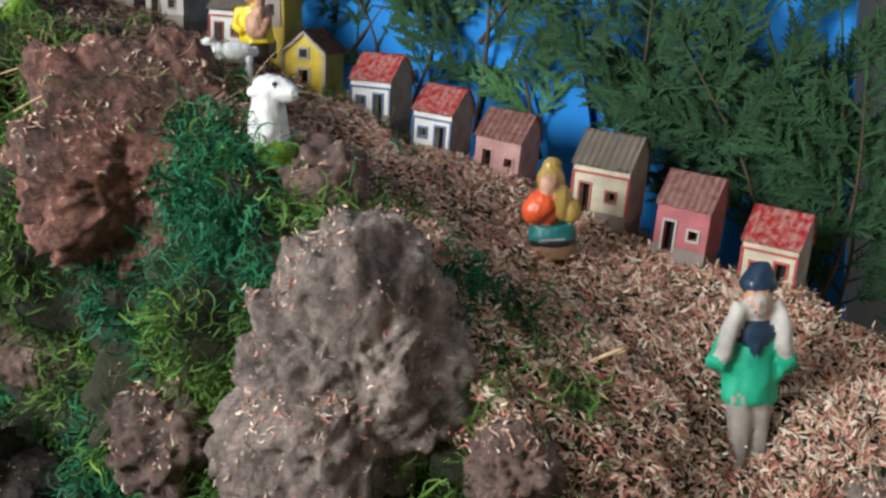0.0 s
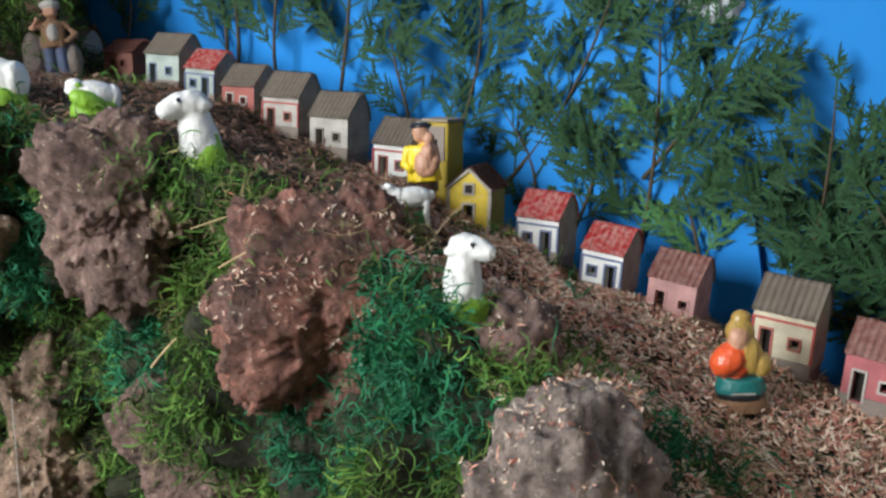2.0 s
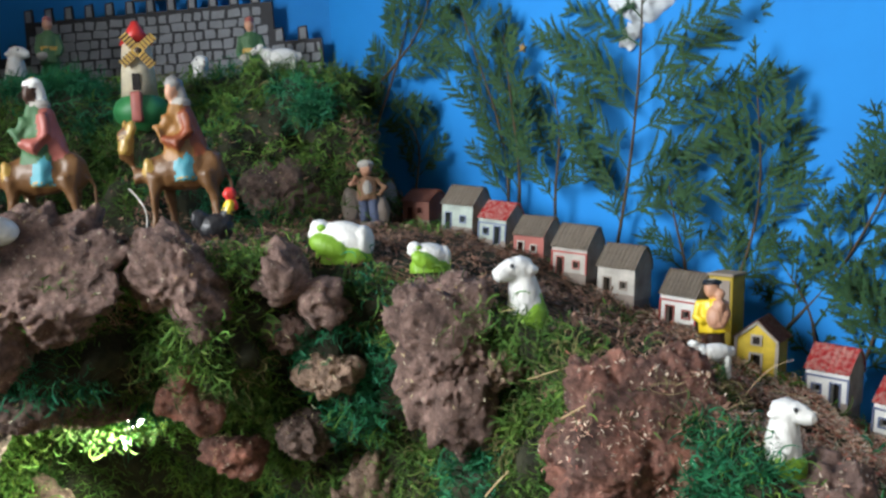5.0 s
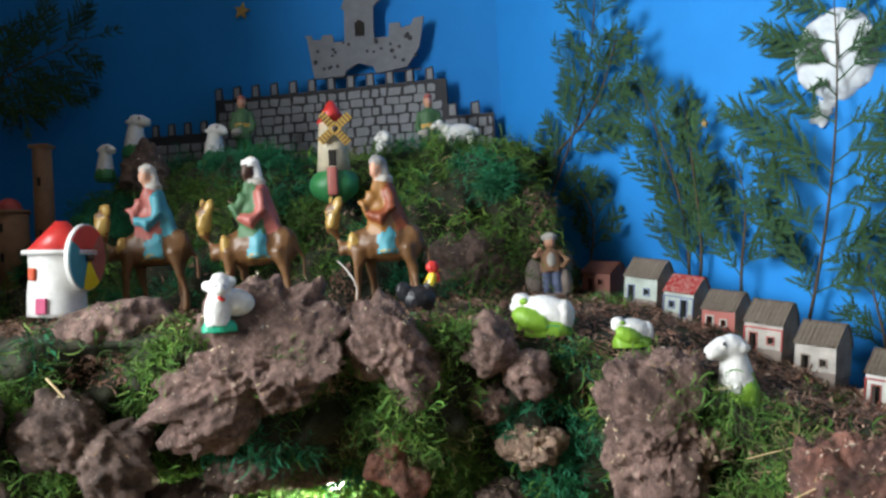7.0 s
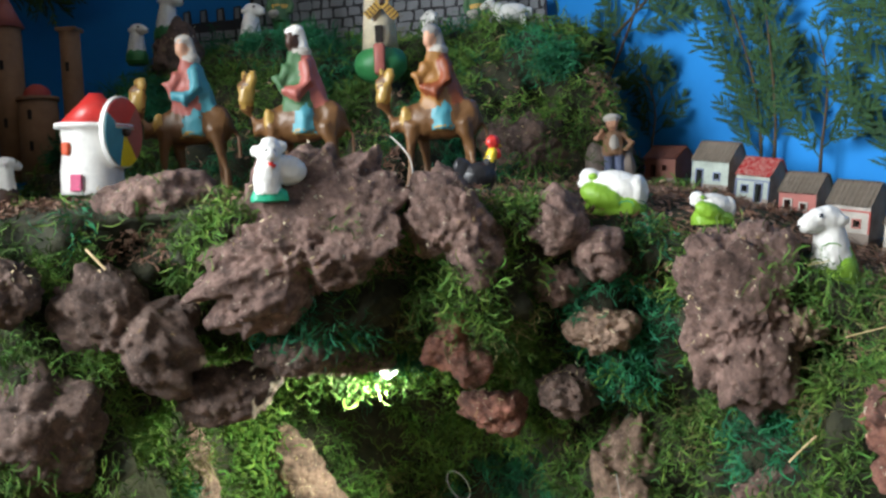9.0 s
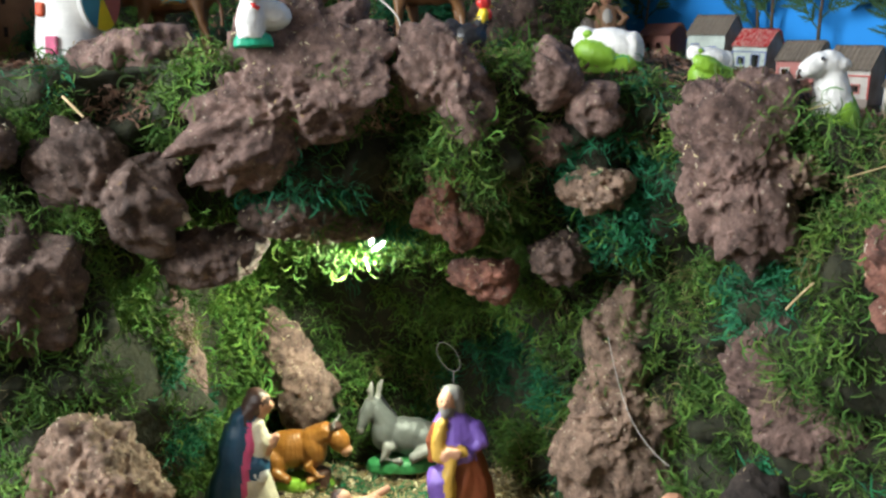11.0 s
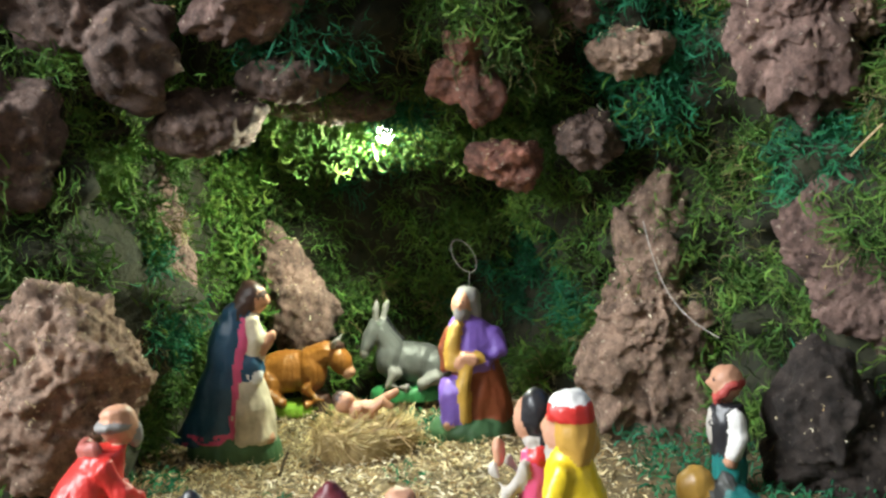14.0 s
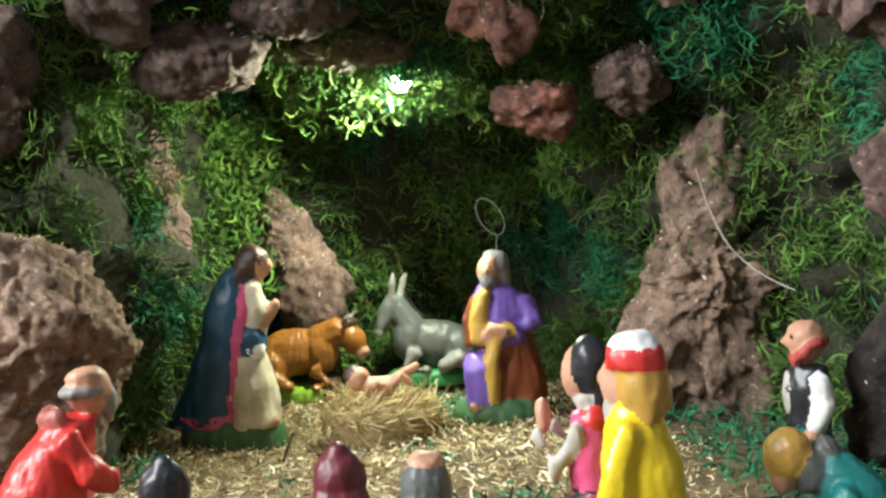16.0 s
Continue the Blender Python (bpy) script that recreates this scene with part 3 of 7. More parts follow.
moss("moss", 4700, olive_weight, "moss_olive", "curly olive green dried moss over the hillside")
moss("dyed_moss", 2000, green_weight, "moss_emerald", "curly emerald green dyed moss in patches")
moss("dry_moss", 260, olive_weight, "moss_dry", "yellowish dry moss threads", 1.2, 0.7)
# moss hanging from the grotto's roof round the lamp
n = 900
hx, hy = RNG.normal(-0.455, 0.048, n), RNG.uniform(0.995, 1.075, n)
hz = 0.396 - 0.3 * np.abs(hx + 0.45) ** 1.3 - 0.045 * RNG.random(n) ** 2
strips("hanging_moss", np.stack([hx, hy, hz], 1), RNG.normal(size=(n, 3)) * np.array([0.8, 0.7, 0.5]) + np.array([0, -0.2, -0.4]), 0.012 + 0.018 * RNG.random(n), 0.0012 + 0.0014 * RNG.random(n), 0.62, M["moss_olive"], "bright green moss hanging from the grotto's roof", "moss", 7, 0.10)

n = 260
strips("lit_moss", np.stack([RNG.normal(-0.455, 0.022, n), RNG.uniform(0.982, 0.996, n), 0.392 - 0.028 * RNG.random(n)], 1), RNG.normal(size=(n, 3)) * np.array([0.9, 0.4, 0.6]) + np.array([0, 0, -0.3]), 0.010 + 0.012 * RNG.random(n), 0.0009 + 0.0012 * RNG.random(n), 0.6, M["moss_olive"], "moss threads in front of the glowing bulb", "moss", 6, 0.10)
n = 800
hx = RNG.normal(-0.622, 0.018, n)
hy, hz = 1.085 + 0.9 * (hx + 0.622) + RNG.normal(0, 0.012, n), RNG.uniform(0.17, 0.385, n)
strips("draped_moss", np.stack([hx, hy, hz], 1), RNG.normal(size=(n, 3)) * np.array([0.7, 0.6, 0.5]) + np.array([0.15, -0.4, -0.2]), 0.014 + 0.022 * RNG.random(n), 0.0012 + 0.0016 * RNG.random(n), 0.58, M["moss_olive"], "yellow-green moss hanging down the side of the grotto", "moss", 7, 0.10)


def chips(name, n, weight, material, label, size=1.0):
    p, nm = scatter(n, weight)
    d = RNG.normal(size=(n, 3)) + nm * 0.1
    d -= nm * (d * nm).sum(1, keepdims=True) * 0.8
    lift = (0.001 + 0.006 * RNG.random(n) ** 2)[:, None]
    strips(name, p + nm * lift, d, (0.004 + 0.007 * RNG.random(n)) * size, (0.0012 + 0.0016 * RNG.random(n)) * size, 0.45, M[material], label, "shavings", 3, flat=nm + RNG.normal(size=(n, 3)) * 0.35)


def pink_weight(p, v):
    return np.where(on_ledge(p), np.clip((p[:, 0] - 0.07) / 0.10, 0.0, 1), 0) + 1e-7


def brown_weight(p, v):
    return np.where(on_ledge(p), np.clip((0.22 - p[:, 0]) / 0.12, 0.04, 1), 0) * np.where((p[:, 0] < -0.9) | ((p[:, 1] > 1.15) & (p[:, 0] < -0.2)), 0.06, 1) + 1e-7


chips("wood_shavings", 100000, pink_weight, "chips_pink", "pink, cream and red wood shavings on the slope", 0.80)
chips("brown_shavings", 36000, brown_weight, "chips_brown", "reddish brown wood shavings along the houses")

n = 30000
fx, fy = RNG.uniform(-0.72, -0.12, n), RNG.uniform(0.38, 1.18, n)
thin = RNG.random(n) < np.clip((-0.235 - fx) / 0.05, 0.06, 1)
fx, fy = fx[thin], fy[thin]
n = len(fx)
fz = np.array([FLOOR + 0.008 * noise.noise(Vector((a * 8, b * 8, 0))) for a, b in zip(fx, fy)]) + 0.0015 + 0.004 * RNG.random(n) ** 2
fd = RNG.normal(size=(n, 3)) * np.array([1, 1, 0.25])
strips("straw_chaff", np.stack([fx, fy, fz], 1), fd, 0.003 + 0.013 * RNG.random(n) ** 2, 0.0005 + 0.0016 * RNG.random(n) ** 2, 0.7, M["chips_straw"], "pale yellow straw chaff on the grotto floor", "straw", 4)
n = 9500
fx, fy = RNG.uniform(-0.70, -0.10, n), RNG.uniform(0.5, 1.15, n)
keep = np.array([noise.noise(Vector((a * 15, b * 15, 9))) > 0.16 + 0.25 * math.exp(-((a + 0.47) ** 2 + (b - 0.8) ** 2) / 0.02) for a, b in zip(fx, fy)]) | (fx > -0.245)
fx, fy = fx[keep], fy[keep]
n = len(fx)
strips("floor_moss", np.stack([fx, fy, FLOOR + 0.003 + 0.006 * RNG.random(n)], 1), RNG.normal(size=(n, 3)) * np.array([1, 1, 0.4]) + np.array([0, 0, 0.4]), 0.008 + 0.010 * RNG.random(n), 0.0008 + 0.0012 * RNG.random(n), 0.6, M["moss_emerald"], "tufts of green moss on the straw floor", "moss", 6)

# dry straws tangled on the ledge beside the lamb
n = 50
sx, sy = RNG.normal(0.072, 0.022, n), RNG.normal(0.700, 0.020, n)
strips("straw_tangle", np.stack([sx, sy, 0.415 + 0.022 * RNG.random(n) - 0.25 * (sx - 0.072)], 1), RNG.normal(size=(n, 3)) * np.array([1, 0.6, 0.5]), 0.03 + 0.035 * RNG.random(n), 0.0005, 0.16, M["straw"], "tangle of thin dry straws on the ledge", "straw", 7)


# ---- painted clay and resin ----
PAINT = {}


def paint(key, color, rough=0.55, coat=0.0, wear=None):
    PAINT[key] = mat("paint_" + key, [c * 0.74 for c in color], wear or [min(1, c * 1.16 + 0.006) for c in color], rough, 48, 0.3, 260, mix=0.75, coat=coat, distance=0.0006)
    return PAINT[key]


for key, color, rough in [  # plain paints
    ("white", (0.76, 0.75, 0.72), 0.5), ("cream", (0.66, 0.58, 0.42), 0.55), ("offwhite", (0.52, 0.48, 0.43), 0.7), ("red", (0.58, 0.03, 0.025), 0.4),
    ("orange", (0.70, 0.09, 0.02), 0.4), ("yellow", (0.80, 0.58, 0.02), 0.35), ("ochre", (0.50, 0.30, 0.05), 0.5), ("navy", (0.010, 0.030, 0.062), 0.4),
    ("black", (0.012, 0.012, 0.016), 0.4), ("lime", (0.22, 0.42, 0.03), 0.5), ("green", (0.03, 0.20, 0.06), 0.5), ("jade", (0.01, 0.36, 0.20), 0.5),
    ("teal", (0.01, 0.17, 0.16), 0.45), ("base_green", (0.05, 0.13, 0.05), 0.6), ("purple", (0.17, 0.09, 0.40), 0.5), ("rust", (0.22, 0.05, 0.015), 0.5),
    ("skin", (0.52, 0.27, 0.17), 0.5), ("hair", (0.05, 0.02, 0.012), 0.5), ("grey", (0.24, 0.23, 0.22), 0.5), ("fur_grey", (0.105, 0.11, 0.105), 0.45),
    ("ox", (0.30, 0.115, 0.018), 0.35), ("camel", (0.135, 0.060, 0.018), 0.45), ("gold", (0.40, 0.25, 0.06), 0.35), ("pink", (0.62, 0.08, 0.20), 0.4),
    ("rose", (0.36, 0.10, 0.08), 0.5), ("sky", (0.06, 0.27, 0.33), 0.5), ("wine", (0.12, 0.012, 0.02), 0.45), ("stone_grey", (0.25, 0.20, 0.17), 0.7),
    ("wallpink", (0.66, 0.36, 0.34), 0.7), ("darkpink", (0.50, 0.14, 0.15), 0.7), ("wallbrown", (0.20, 0.075, 0.055), 0.75), ("tile_grey", (0.29, 0.238, 0.19), 0.85),
    ("clay_grey", (0.42, 0.37, 0.315), 0.85), ("mint", (0.42, 0.48, 0.43), 0.7), ("sand", (0.26, 0.14, 0.075), 0.8), ("blond", (0.52, 0.30, 0.06), 0.4),
    # tan: an ochre darkened for the shade the riders stand in
    ("cloak", (0.014, 0.066, 0.125), 0.42), ("tan", (0.27, 0.12, 0.025), 0.5), ("trimblue", (0.12, 0.15, 0.26), 0.6), ("trimred", (0.42, 0.06, 0.05), 0.6), ("castle", (0.15, 0.16, 0.18), 0.7), ("castle_line", (0.015, 0.015, 0.02), 0.7),
    ("castle_stone", (0.21, 0.22, 0.24), 0.7), ("wallyellow", (0.66, 0.47, 0.03), 0.65), ("churchyellow", (0.42, 0.30, 0.03), 0.7),
]:
    paint(key, color, rough, 0.12 if rough <= 0.4 else 0.0)
for key in ("offwhite", "mint", "cream", "wallpink", "darkpink", "wallyellow", "clay_grey"):
    c = next(n for n in PAINT[key].node_tree.nodes if n.type == "VALTORGB").color_ramp.elements
    c[0].color = (*[v * 0.62 for v in c[0].color[:3]], 1)
PAINT["roof_red"] = mat("paint_roof_red", (0.58, 0.03, 0.035), (0.68, 0.34, 0.30), 0.6, 190, 0.3, 260, mix=0.25, distance=0.0006)
PAINT["roof_pink"] = mat("paint_roof_pink", (0.34, 0.13, 0.11), (0.50, 0.30, 0.26), 0.75, 160, 0.3, 260, mix=0.4, distance=0.0006)
PAINT["roof_stripe"] = mat("paint_roof_stripe", (0.24, 0.09, 0.08), (0.42, 0.28, 0.25), 0.75, 160, 0.3, 260, mix=0.4, distance=0.0006)


# ---- clay houses ----
def shell(w, d, h, ridge, side=False):
    """Outline of the house seen from its end, swept across its width with softened edges: eaves h, ridge height."""
    bm = bmesh.new()
    prof = [(0, 0), (d, 0), (d, h * 0.92), (d * 0.92, h + (ridge - h) * 0.55), (d * 0.66, ridge), (d * 0.5, ridge - 0.0015), (0.0, h)]
    ends = []
    for x in (-w / 2, w / 2):
        ends.append([bm.verts.new((x, y, z)) for y, z in prof])
    n = len(prof)
    for i in range(n):
        j = (i + 1) % n
        if i == n - 1:
            continue
        bm.faces.new((ends[0][i], ends[0][j], ends[1][j], ends[1][i]))
    bm.faces.new(ends[0][::-1])
    bm.faces.new(ends[1])
    return bm


def front(bm, w, h, holes, deep, y=0.0, wall=0, dark=1):
    """The front wall with sunk openings (x0, x1, z0, z1), their backs painted near black for the shade inside."""
    xs = sorted({-w / 2, w / 2, *[v for o in holes for v in o[:2]]})
    zs = sorted({0.0, h, *[v for o in holes for v in o[2:]]})

    def quad(pts, slot):
        f = bm.faces.new([bm.verts.new(p) for p in pts])
        f.material_index = slot

    for a, b in zip(xs, xs[1:]):
        for c, e in zip(zs, zs[1:]):
            hole = any(o[0] < (a + b) / 2 < o[1] and o[2] < (c + e) / 2 < o[3] for o in holes)
            if not hole:
                quad([(a, y, c), (b, y, c), (b, y, e), (a, y, e)], wall)
    for a, b, c, e in holes:
        k = y + deep
        quad([(a, k, c), (b, k, c), (b, k, e), (a, k, e)], dark)
        for p, q in (((a, c), (b, c)), ((b, c), (b, e)), ((b, e), (a, e)), ((a, e), (a, c))):
            quad([(p[0], y, p[1]), (p[0], k, p[1]), (q[0], k, q[1]), (q[0], y, q[1])], wall)


def surround(name, o, t, material, parent, proud=0.0009):
    a, b, c, e = o
    bm = bmesh.new()
    for x0, x1, z0, z1 in ((a - t, a, c, e + t), (b, b + t, c, e + t), (a, b, e, e + t)) + (((a - t, b + t, c - t, c),) if c > 0.004 else ()):
        box_into(bm, x0, x1, -proud, 0.0006, z0, z1)
    return part(name, bm, material, parent, smooth=False)


def tiled_roof(w, d, h, ridge, rows, lines):
    """Front slope of the roof as rows of rounded tile ribs, with the back slope behind."""
    bm = bmesh.new()
    a, b = Vector((0, -0.0022, h - 0.0010)), Vector((0, d * 0.58, ridge + 0.0018))
    up = (b - a).normalized()
    out = Vector((0, -up.z, up.y))
    L = (b - a).length
    nu, nv = lines * 6, rows * 4
    grid = []
    for i in range(nu + 1):
        x = (i / nu - 0.5) * (w + 0.003)
        col = []
        for j in range(nv + 1):
            v = j / nv
            bulge = 0.0007 * math.cos(2 * math.pi * lines * i / nu) + 0.0006 * (1 - (v * rows) % 1.0 if rows > 1 else 0)
            bulge += 0.0006 * noise.noise(Vector((x * 160, v * 9, w * 50)))
            col.append(bm.verts.new(a + up * (v * L) + out * (bulge + 0.0008) + Vector((x, 0, 0))))
        grid.append(col)
    for i in range(nu):
        for j in range(nv):
            bm.faces.new((grid[i][j], grid[i + 1][j], grid[i + 1][j + 1], grid[i][j + 1]))
    # underside and back
    back = [(d * 0.72, ridge + 0.0012), (d * 0.97, h + (ridge - h) * 0.42), (d + 0.001, h * 0.9)]
    last = [grid[0][-1], grid[-1][-1]]
    for y, z in back:
        new_pair = [bm.verts.new((-(w + 0.003) / 2, y, z)), bm.verts.new(((w + 0.003) / 2, y, z))]
        bm.faces.new((last[0], last[1], new_pair[1], new_pair[0]))
        last = new_pair
    bmesh.ops.solidify(bm, geom=bm.faces[:], thickness=0.0016)
    return bm


def house(at, yaw, lean, w, h, ridge, wall, roof, door, window, trim="offwhite", band=None, plinth="stone_grey", end="clay_grey", rows=4, lines=9, label=""):
    d = 0.036
    ob = empty("clay_house", pose(at[0], at[1], at[2] - 0.001, 0, lean, yaw), label, "house", "row of clay houses")
    bm = shell(w, d, h, ridge)
    front(bm, w, h, [door, window], 0.007)
    bmesh.ops.remove_doubles(bm, verts=bm.verts[:], dist=1e-5)
    for f in bm.faces:
        c, nn = f.calc_center_median(), f.normal
        if f.material_index == 0 and abs(abs(c.x) - w / 2) < 1e-4:
            f.material_index = 2
    part("body", bm, [PAINT[wall], M["dark"], PAINT[end]], ob, smooth=False)
    part("roof", tiled_roof(w, d, h, ridge, rows, lines), PAINT[roof], ob)
    surround("door_frame", door, 0.0016, PAINT[trim], ob)
    surround("window_frame", window, 0.0016, PAINT[trim], ob)
    if band:
        part("cornice", box(-w / 2 - 0.0006, w / 2 + 0.0006, -0.0014, 0.001, h - 0.0062, h - 0.0046), PAINT[band], ob, smooth=False)
        part("corner_strip", box(-w / 2 - 0.0005, -w / 2 + 0.0012, -0.0011, 0.001, 0.004, h - 0.006), PAINT[band], ob, smooth=False)
        part("corner_strip", box(w / 2 - 0.0012, w / 2 + 0.0005, -0.0011, 0.001, 0.004, h - 0.006), PAINT[band], ob, smooth=False)
    if plinth:
        bm = bmesh.new()
        for x0, x1 in ((-w / 2 - 0.0005, door[0] - 0.0017), (door[1] + 0.0017, w / 2 + 0.0005)):
            if x1 > x0:
                box_into(bm, x0, x1, -0.0013, 0.001, -0.006, 0.0055)
        part("plinth", bm, PAINT[plinth], ob, smooth=False)
    part("footing", box(-w / 2 + 0.001, w / 2 - 0.001, 0.002, d - 0.001, -0.014, 0.001), PAINT["stone_grey"], ob, smooth=False)
    return ob


def D(x0, z1=0.022, w=0.008):      # a doorway
    return (x0, x0 + w, 0.001, z1)


def W(x0, z0=0.012, s=0.007):      # a window
    return (x0, x0 + s, z0, z0 + s)


house((-0.180, 1.262, 0.580), -46, 6, 0.050, 0.034, 0.056, "clay_grey", "tile_grey", D(-0.016), W(0.006), label="bare grey clay house behind the shepherd")
house((-0.116, 1.185, 0.576), -46, 5, 0.046, 0.024, 0.037, "wallbrown", "wallbrown", D(-0.014, 0.016), W(0.004, 0.009), trim="wallbrown", plinth=None, end="wallbrown", label="low reddish brown clay house")
house((-0.069, 1.127, 0.559), -46, 7, 0.050, 0.033, 0.054, "mint", "tile_grey", D(-0.018), W(0.006), trim="trimblue", label="pale green clay house with a grey tiled roof")
house((-0.032, 1.084, 0.541), -46, 8, 0.042, 0.031, 0.049, "mint", "roof_red", D(0.004), W(-0.013), trim="trimblue", band="trimblue", label="pale clay house with a bright red roof")
house((0.004, 1.040, 0.520), -47, 6, 0.044, 0.030, 0.050, "rose", "tile_grey", D(-0.015), W(0.004), trim="offwhite", end="clay_grey", label="dull rose clay house with a grey roof")
house((0.041, 0.995, 0.501), -47, 7, 0.047, 0.034, 0.057, "offwhite", "tile_grey", D(-0.016), W(0.006), trim="rose", band="trimred", label="cream clay house with red cornice and grey roof")
house((0.081, 0.948, 0.478), -48, 6, 0.047, 0.034, 0.056, "offwhite", "tile_grey", D(-0.015), W(0.006), trim="stone_grey", label="greyish cream clay house with a grey roof")
house((0.128, 0.889, 0.449), -48, 7, 0.041, 0.034, 0.056, "white", "tile_grey", D(-0.013), W(0.006), trim="rose", band="trimred", label="white clay house with red cornice behind the yellow shepherd")
house((0.225, 0.771, 0.383), -50, 6, 0.040, 0.033, 0.052, "white", "roof_red", D(0.004), W(-0.013), trim="trimblue", band="trimblue", rows=3, lines=7, label="white clay house with flaking red roof and blue trim")
house((0.262, 0.727, 0.356), -52, 9, 0.037, 0.033, 0.051, "white", "roof_red", D(0.004), W(-0.012), trim="trimblue", band="trimblue", rows=3, lines=7, label="white clay house with flaking red roof, leaning")
house((0.299, 0.681, 0.335), -52, 10, 0.040, 0.033, 0.051, "wallpink", "roof_pink", D(-0.013, 0.023), W(0.007), trim="wallpink", end="wallpink", rows=5, lines=8, label="pink clay house with pink tiled roof")
house((0.354, 0.615, 0.307), -54, 8, 0.046, 0.040, 0.062, "cream", "tile_grey", D(-0.016, 0.026), W(0.006, 0.015), trim="rose", band="trimred", rows=2, label="cream clay house with red lines and grey tiled roof")
house((0.394, 0.567, 0.283), -55, 9, 0.040, 0.036, 0.056, "darkpink", "roof_pink", D(-0.013, 0.024), W(0.006, 0.013), trim="offwhite", end="darkpink", rows=5, lines=8, label="deep pink clay house with white trim")
house((0.433, 0.519, 0.259), -56, 8, 0.039, 0.036, 0.056, "cream", "roof_red", D(0.005, 0.024), W(-0.012, 0.014), trim="trimred", band="trimred", rows=3, lines=7, label="cream clay house with red trim and red roof")


def gable_house(at, yaw, lean):
    """Yellow house whose gable looks to the front."""
    w, d, h, top = 0.040, 0.040, 0.036, 0.053
    ob = empty("clay_house", pose(*at, 0, lean, yaw), "yellow clay house with a striped gable roof", "house", "row of clay houses")
    bm = bmesh.new()
    front(bm, w, h, [(-0.0045, 0.0045, 0.001, 0.020)], 0.007)
    pts = [(-w / 2, h), (w / 2, h), (0, top)]
    bm.faces.new([bm.verts.new((x, 0, z)) for x, z in pts])
    bm.faces.new([bm.verts.new((x, d, z)) for x, z in [(-w / 2, -0.01), (-w / 2, h), (0, top), (w / 2, h), (w / 2, -0.01)]])
    for s in (-1, 1):
        f = bm.faces.new([bm.verts.new(p) for p in [(s * w / 2, 0, -0.01), (s * w / 2, d, -0.01), (s * w / 2, d, h), (s * w / 2, 0, h)]])
        f.material_index = 2
    part("body", bm, [PAINT["wallyellow"], M["dark"], PAINT["churchyellow"]], ob, smooth=False)
    for s in (-1, 1):
        bm = bmesh.new()
        lines = 8
        prev = None
        for i in range(lines * 6 + 1):
            y = -0.003 + (d + 0.006) * i / (lines * 6)
            b = 0.0008 * math.cos(2 * math.pi * i / 6)
            pair = [bm.verts.new((s * (w / 2 + 0.003), y, h - 0.0025 + 0.0015 + b)), bm.verts.new((0, y, top + 0.0018 + b))]
            if prev:
                bm.faces.new((prev[0], pair[0], pair[1], prev[1]))
            prev = pair
        bmesh.ops.solidify(bm, geom=bm.faces[:], thickness=0.0015)
        part("roof", bm, PAINT["roof_stripe"], ob)
        bm = box(-0.0012, 0.0012, -0.002, 0.001, 0, math.hypot(w / 2, top - h) + 0.002)
        part("gable_trim", bm, PAINT["clay_grey"], ob, smooth=False, at=pose(s * (w / 2 + 0.001), 0, h - 0.002, 0, -s * math.degrees(math.atan2(w / 2, top - h)), 0))
        part("corner_strip", box(s * w / 2 - 0.0015, s * w / 2 + 0.0015, -0.001, 0.0015, -0.004, h), PAINT["clay_grey"], ob, smooth=False)
    surround("door_frame", (-0.0045, 0.0045, 0.001, 0.020), 0.0022, PAINT["clay_grey"], ob)
    win = part("window_frame", box(-0.0055, 0.0055, -0.0012, 0.001, 0.029, 0.040), PAINT["clay_grey"], ob, smooth=False)
    part("pane", box(-0.0033, 0.0033, -0.002, 0.0005, 0.031, 0.038), M["dark"], win, smooth=False)
    part("footing", box(-w / 2 + 0.001, w / 2 - 0.001, 0.001, d - 0.001, -0.015, 0.001), PAINT["stone_grey"], ob, smooth=False)


gable_house((0.181, 0.823, 0.406), -40, 6)


def church(at, yaw, lean):
    w, d, h = 0.027, 0.03, 0.066
    ob = empty("clay_church", pose(*at, 0, lean, yaw), "narrow ochre clay church tower with a worn front", "church", "row of clay houses")
    bm = bmesh.new()
    box_into(bm, -w / 2, w / 2, 0, d, -0.012, h, 0, 0.002)
    part("body", bm, PAINT["churchyellow"], ob)
    part("front_panel", box(-w / 2 + 0.003, w / 2 - 0.003, -0.0012, 0.001, 0.03, h - 0.004), PAINT["stone_grey"], ob, smooth=False)
    part("door", box(-0.004, 0.004, -0.0012, 0.001, 0.002, 0.018), M["dark"], ob, smooth=False)
    part("window", box(-0.003, 0.003, -0.0022, 0.001, 0.04, 0.05), M["dark"], ob, smooth=False)
    part("roof", box(-w / 2 - 0.001, w / 2 + 0.001, -0.002, d + 0.001, h, h + 0.003, 0.001), PAINT["tile_grey"], ob, smooth=False)


church((0.166, 0.872, 0.435), -48, 5)


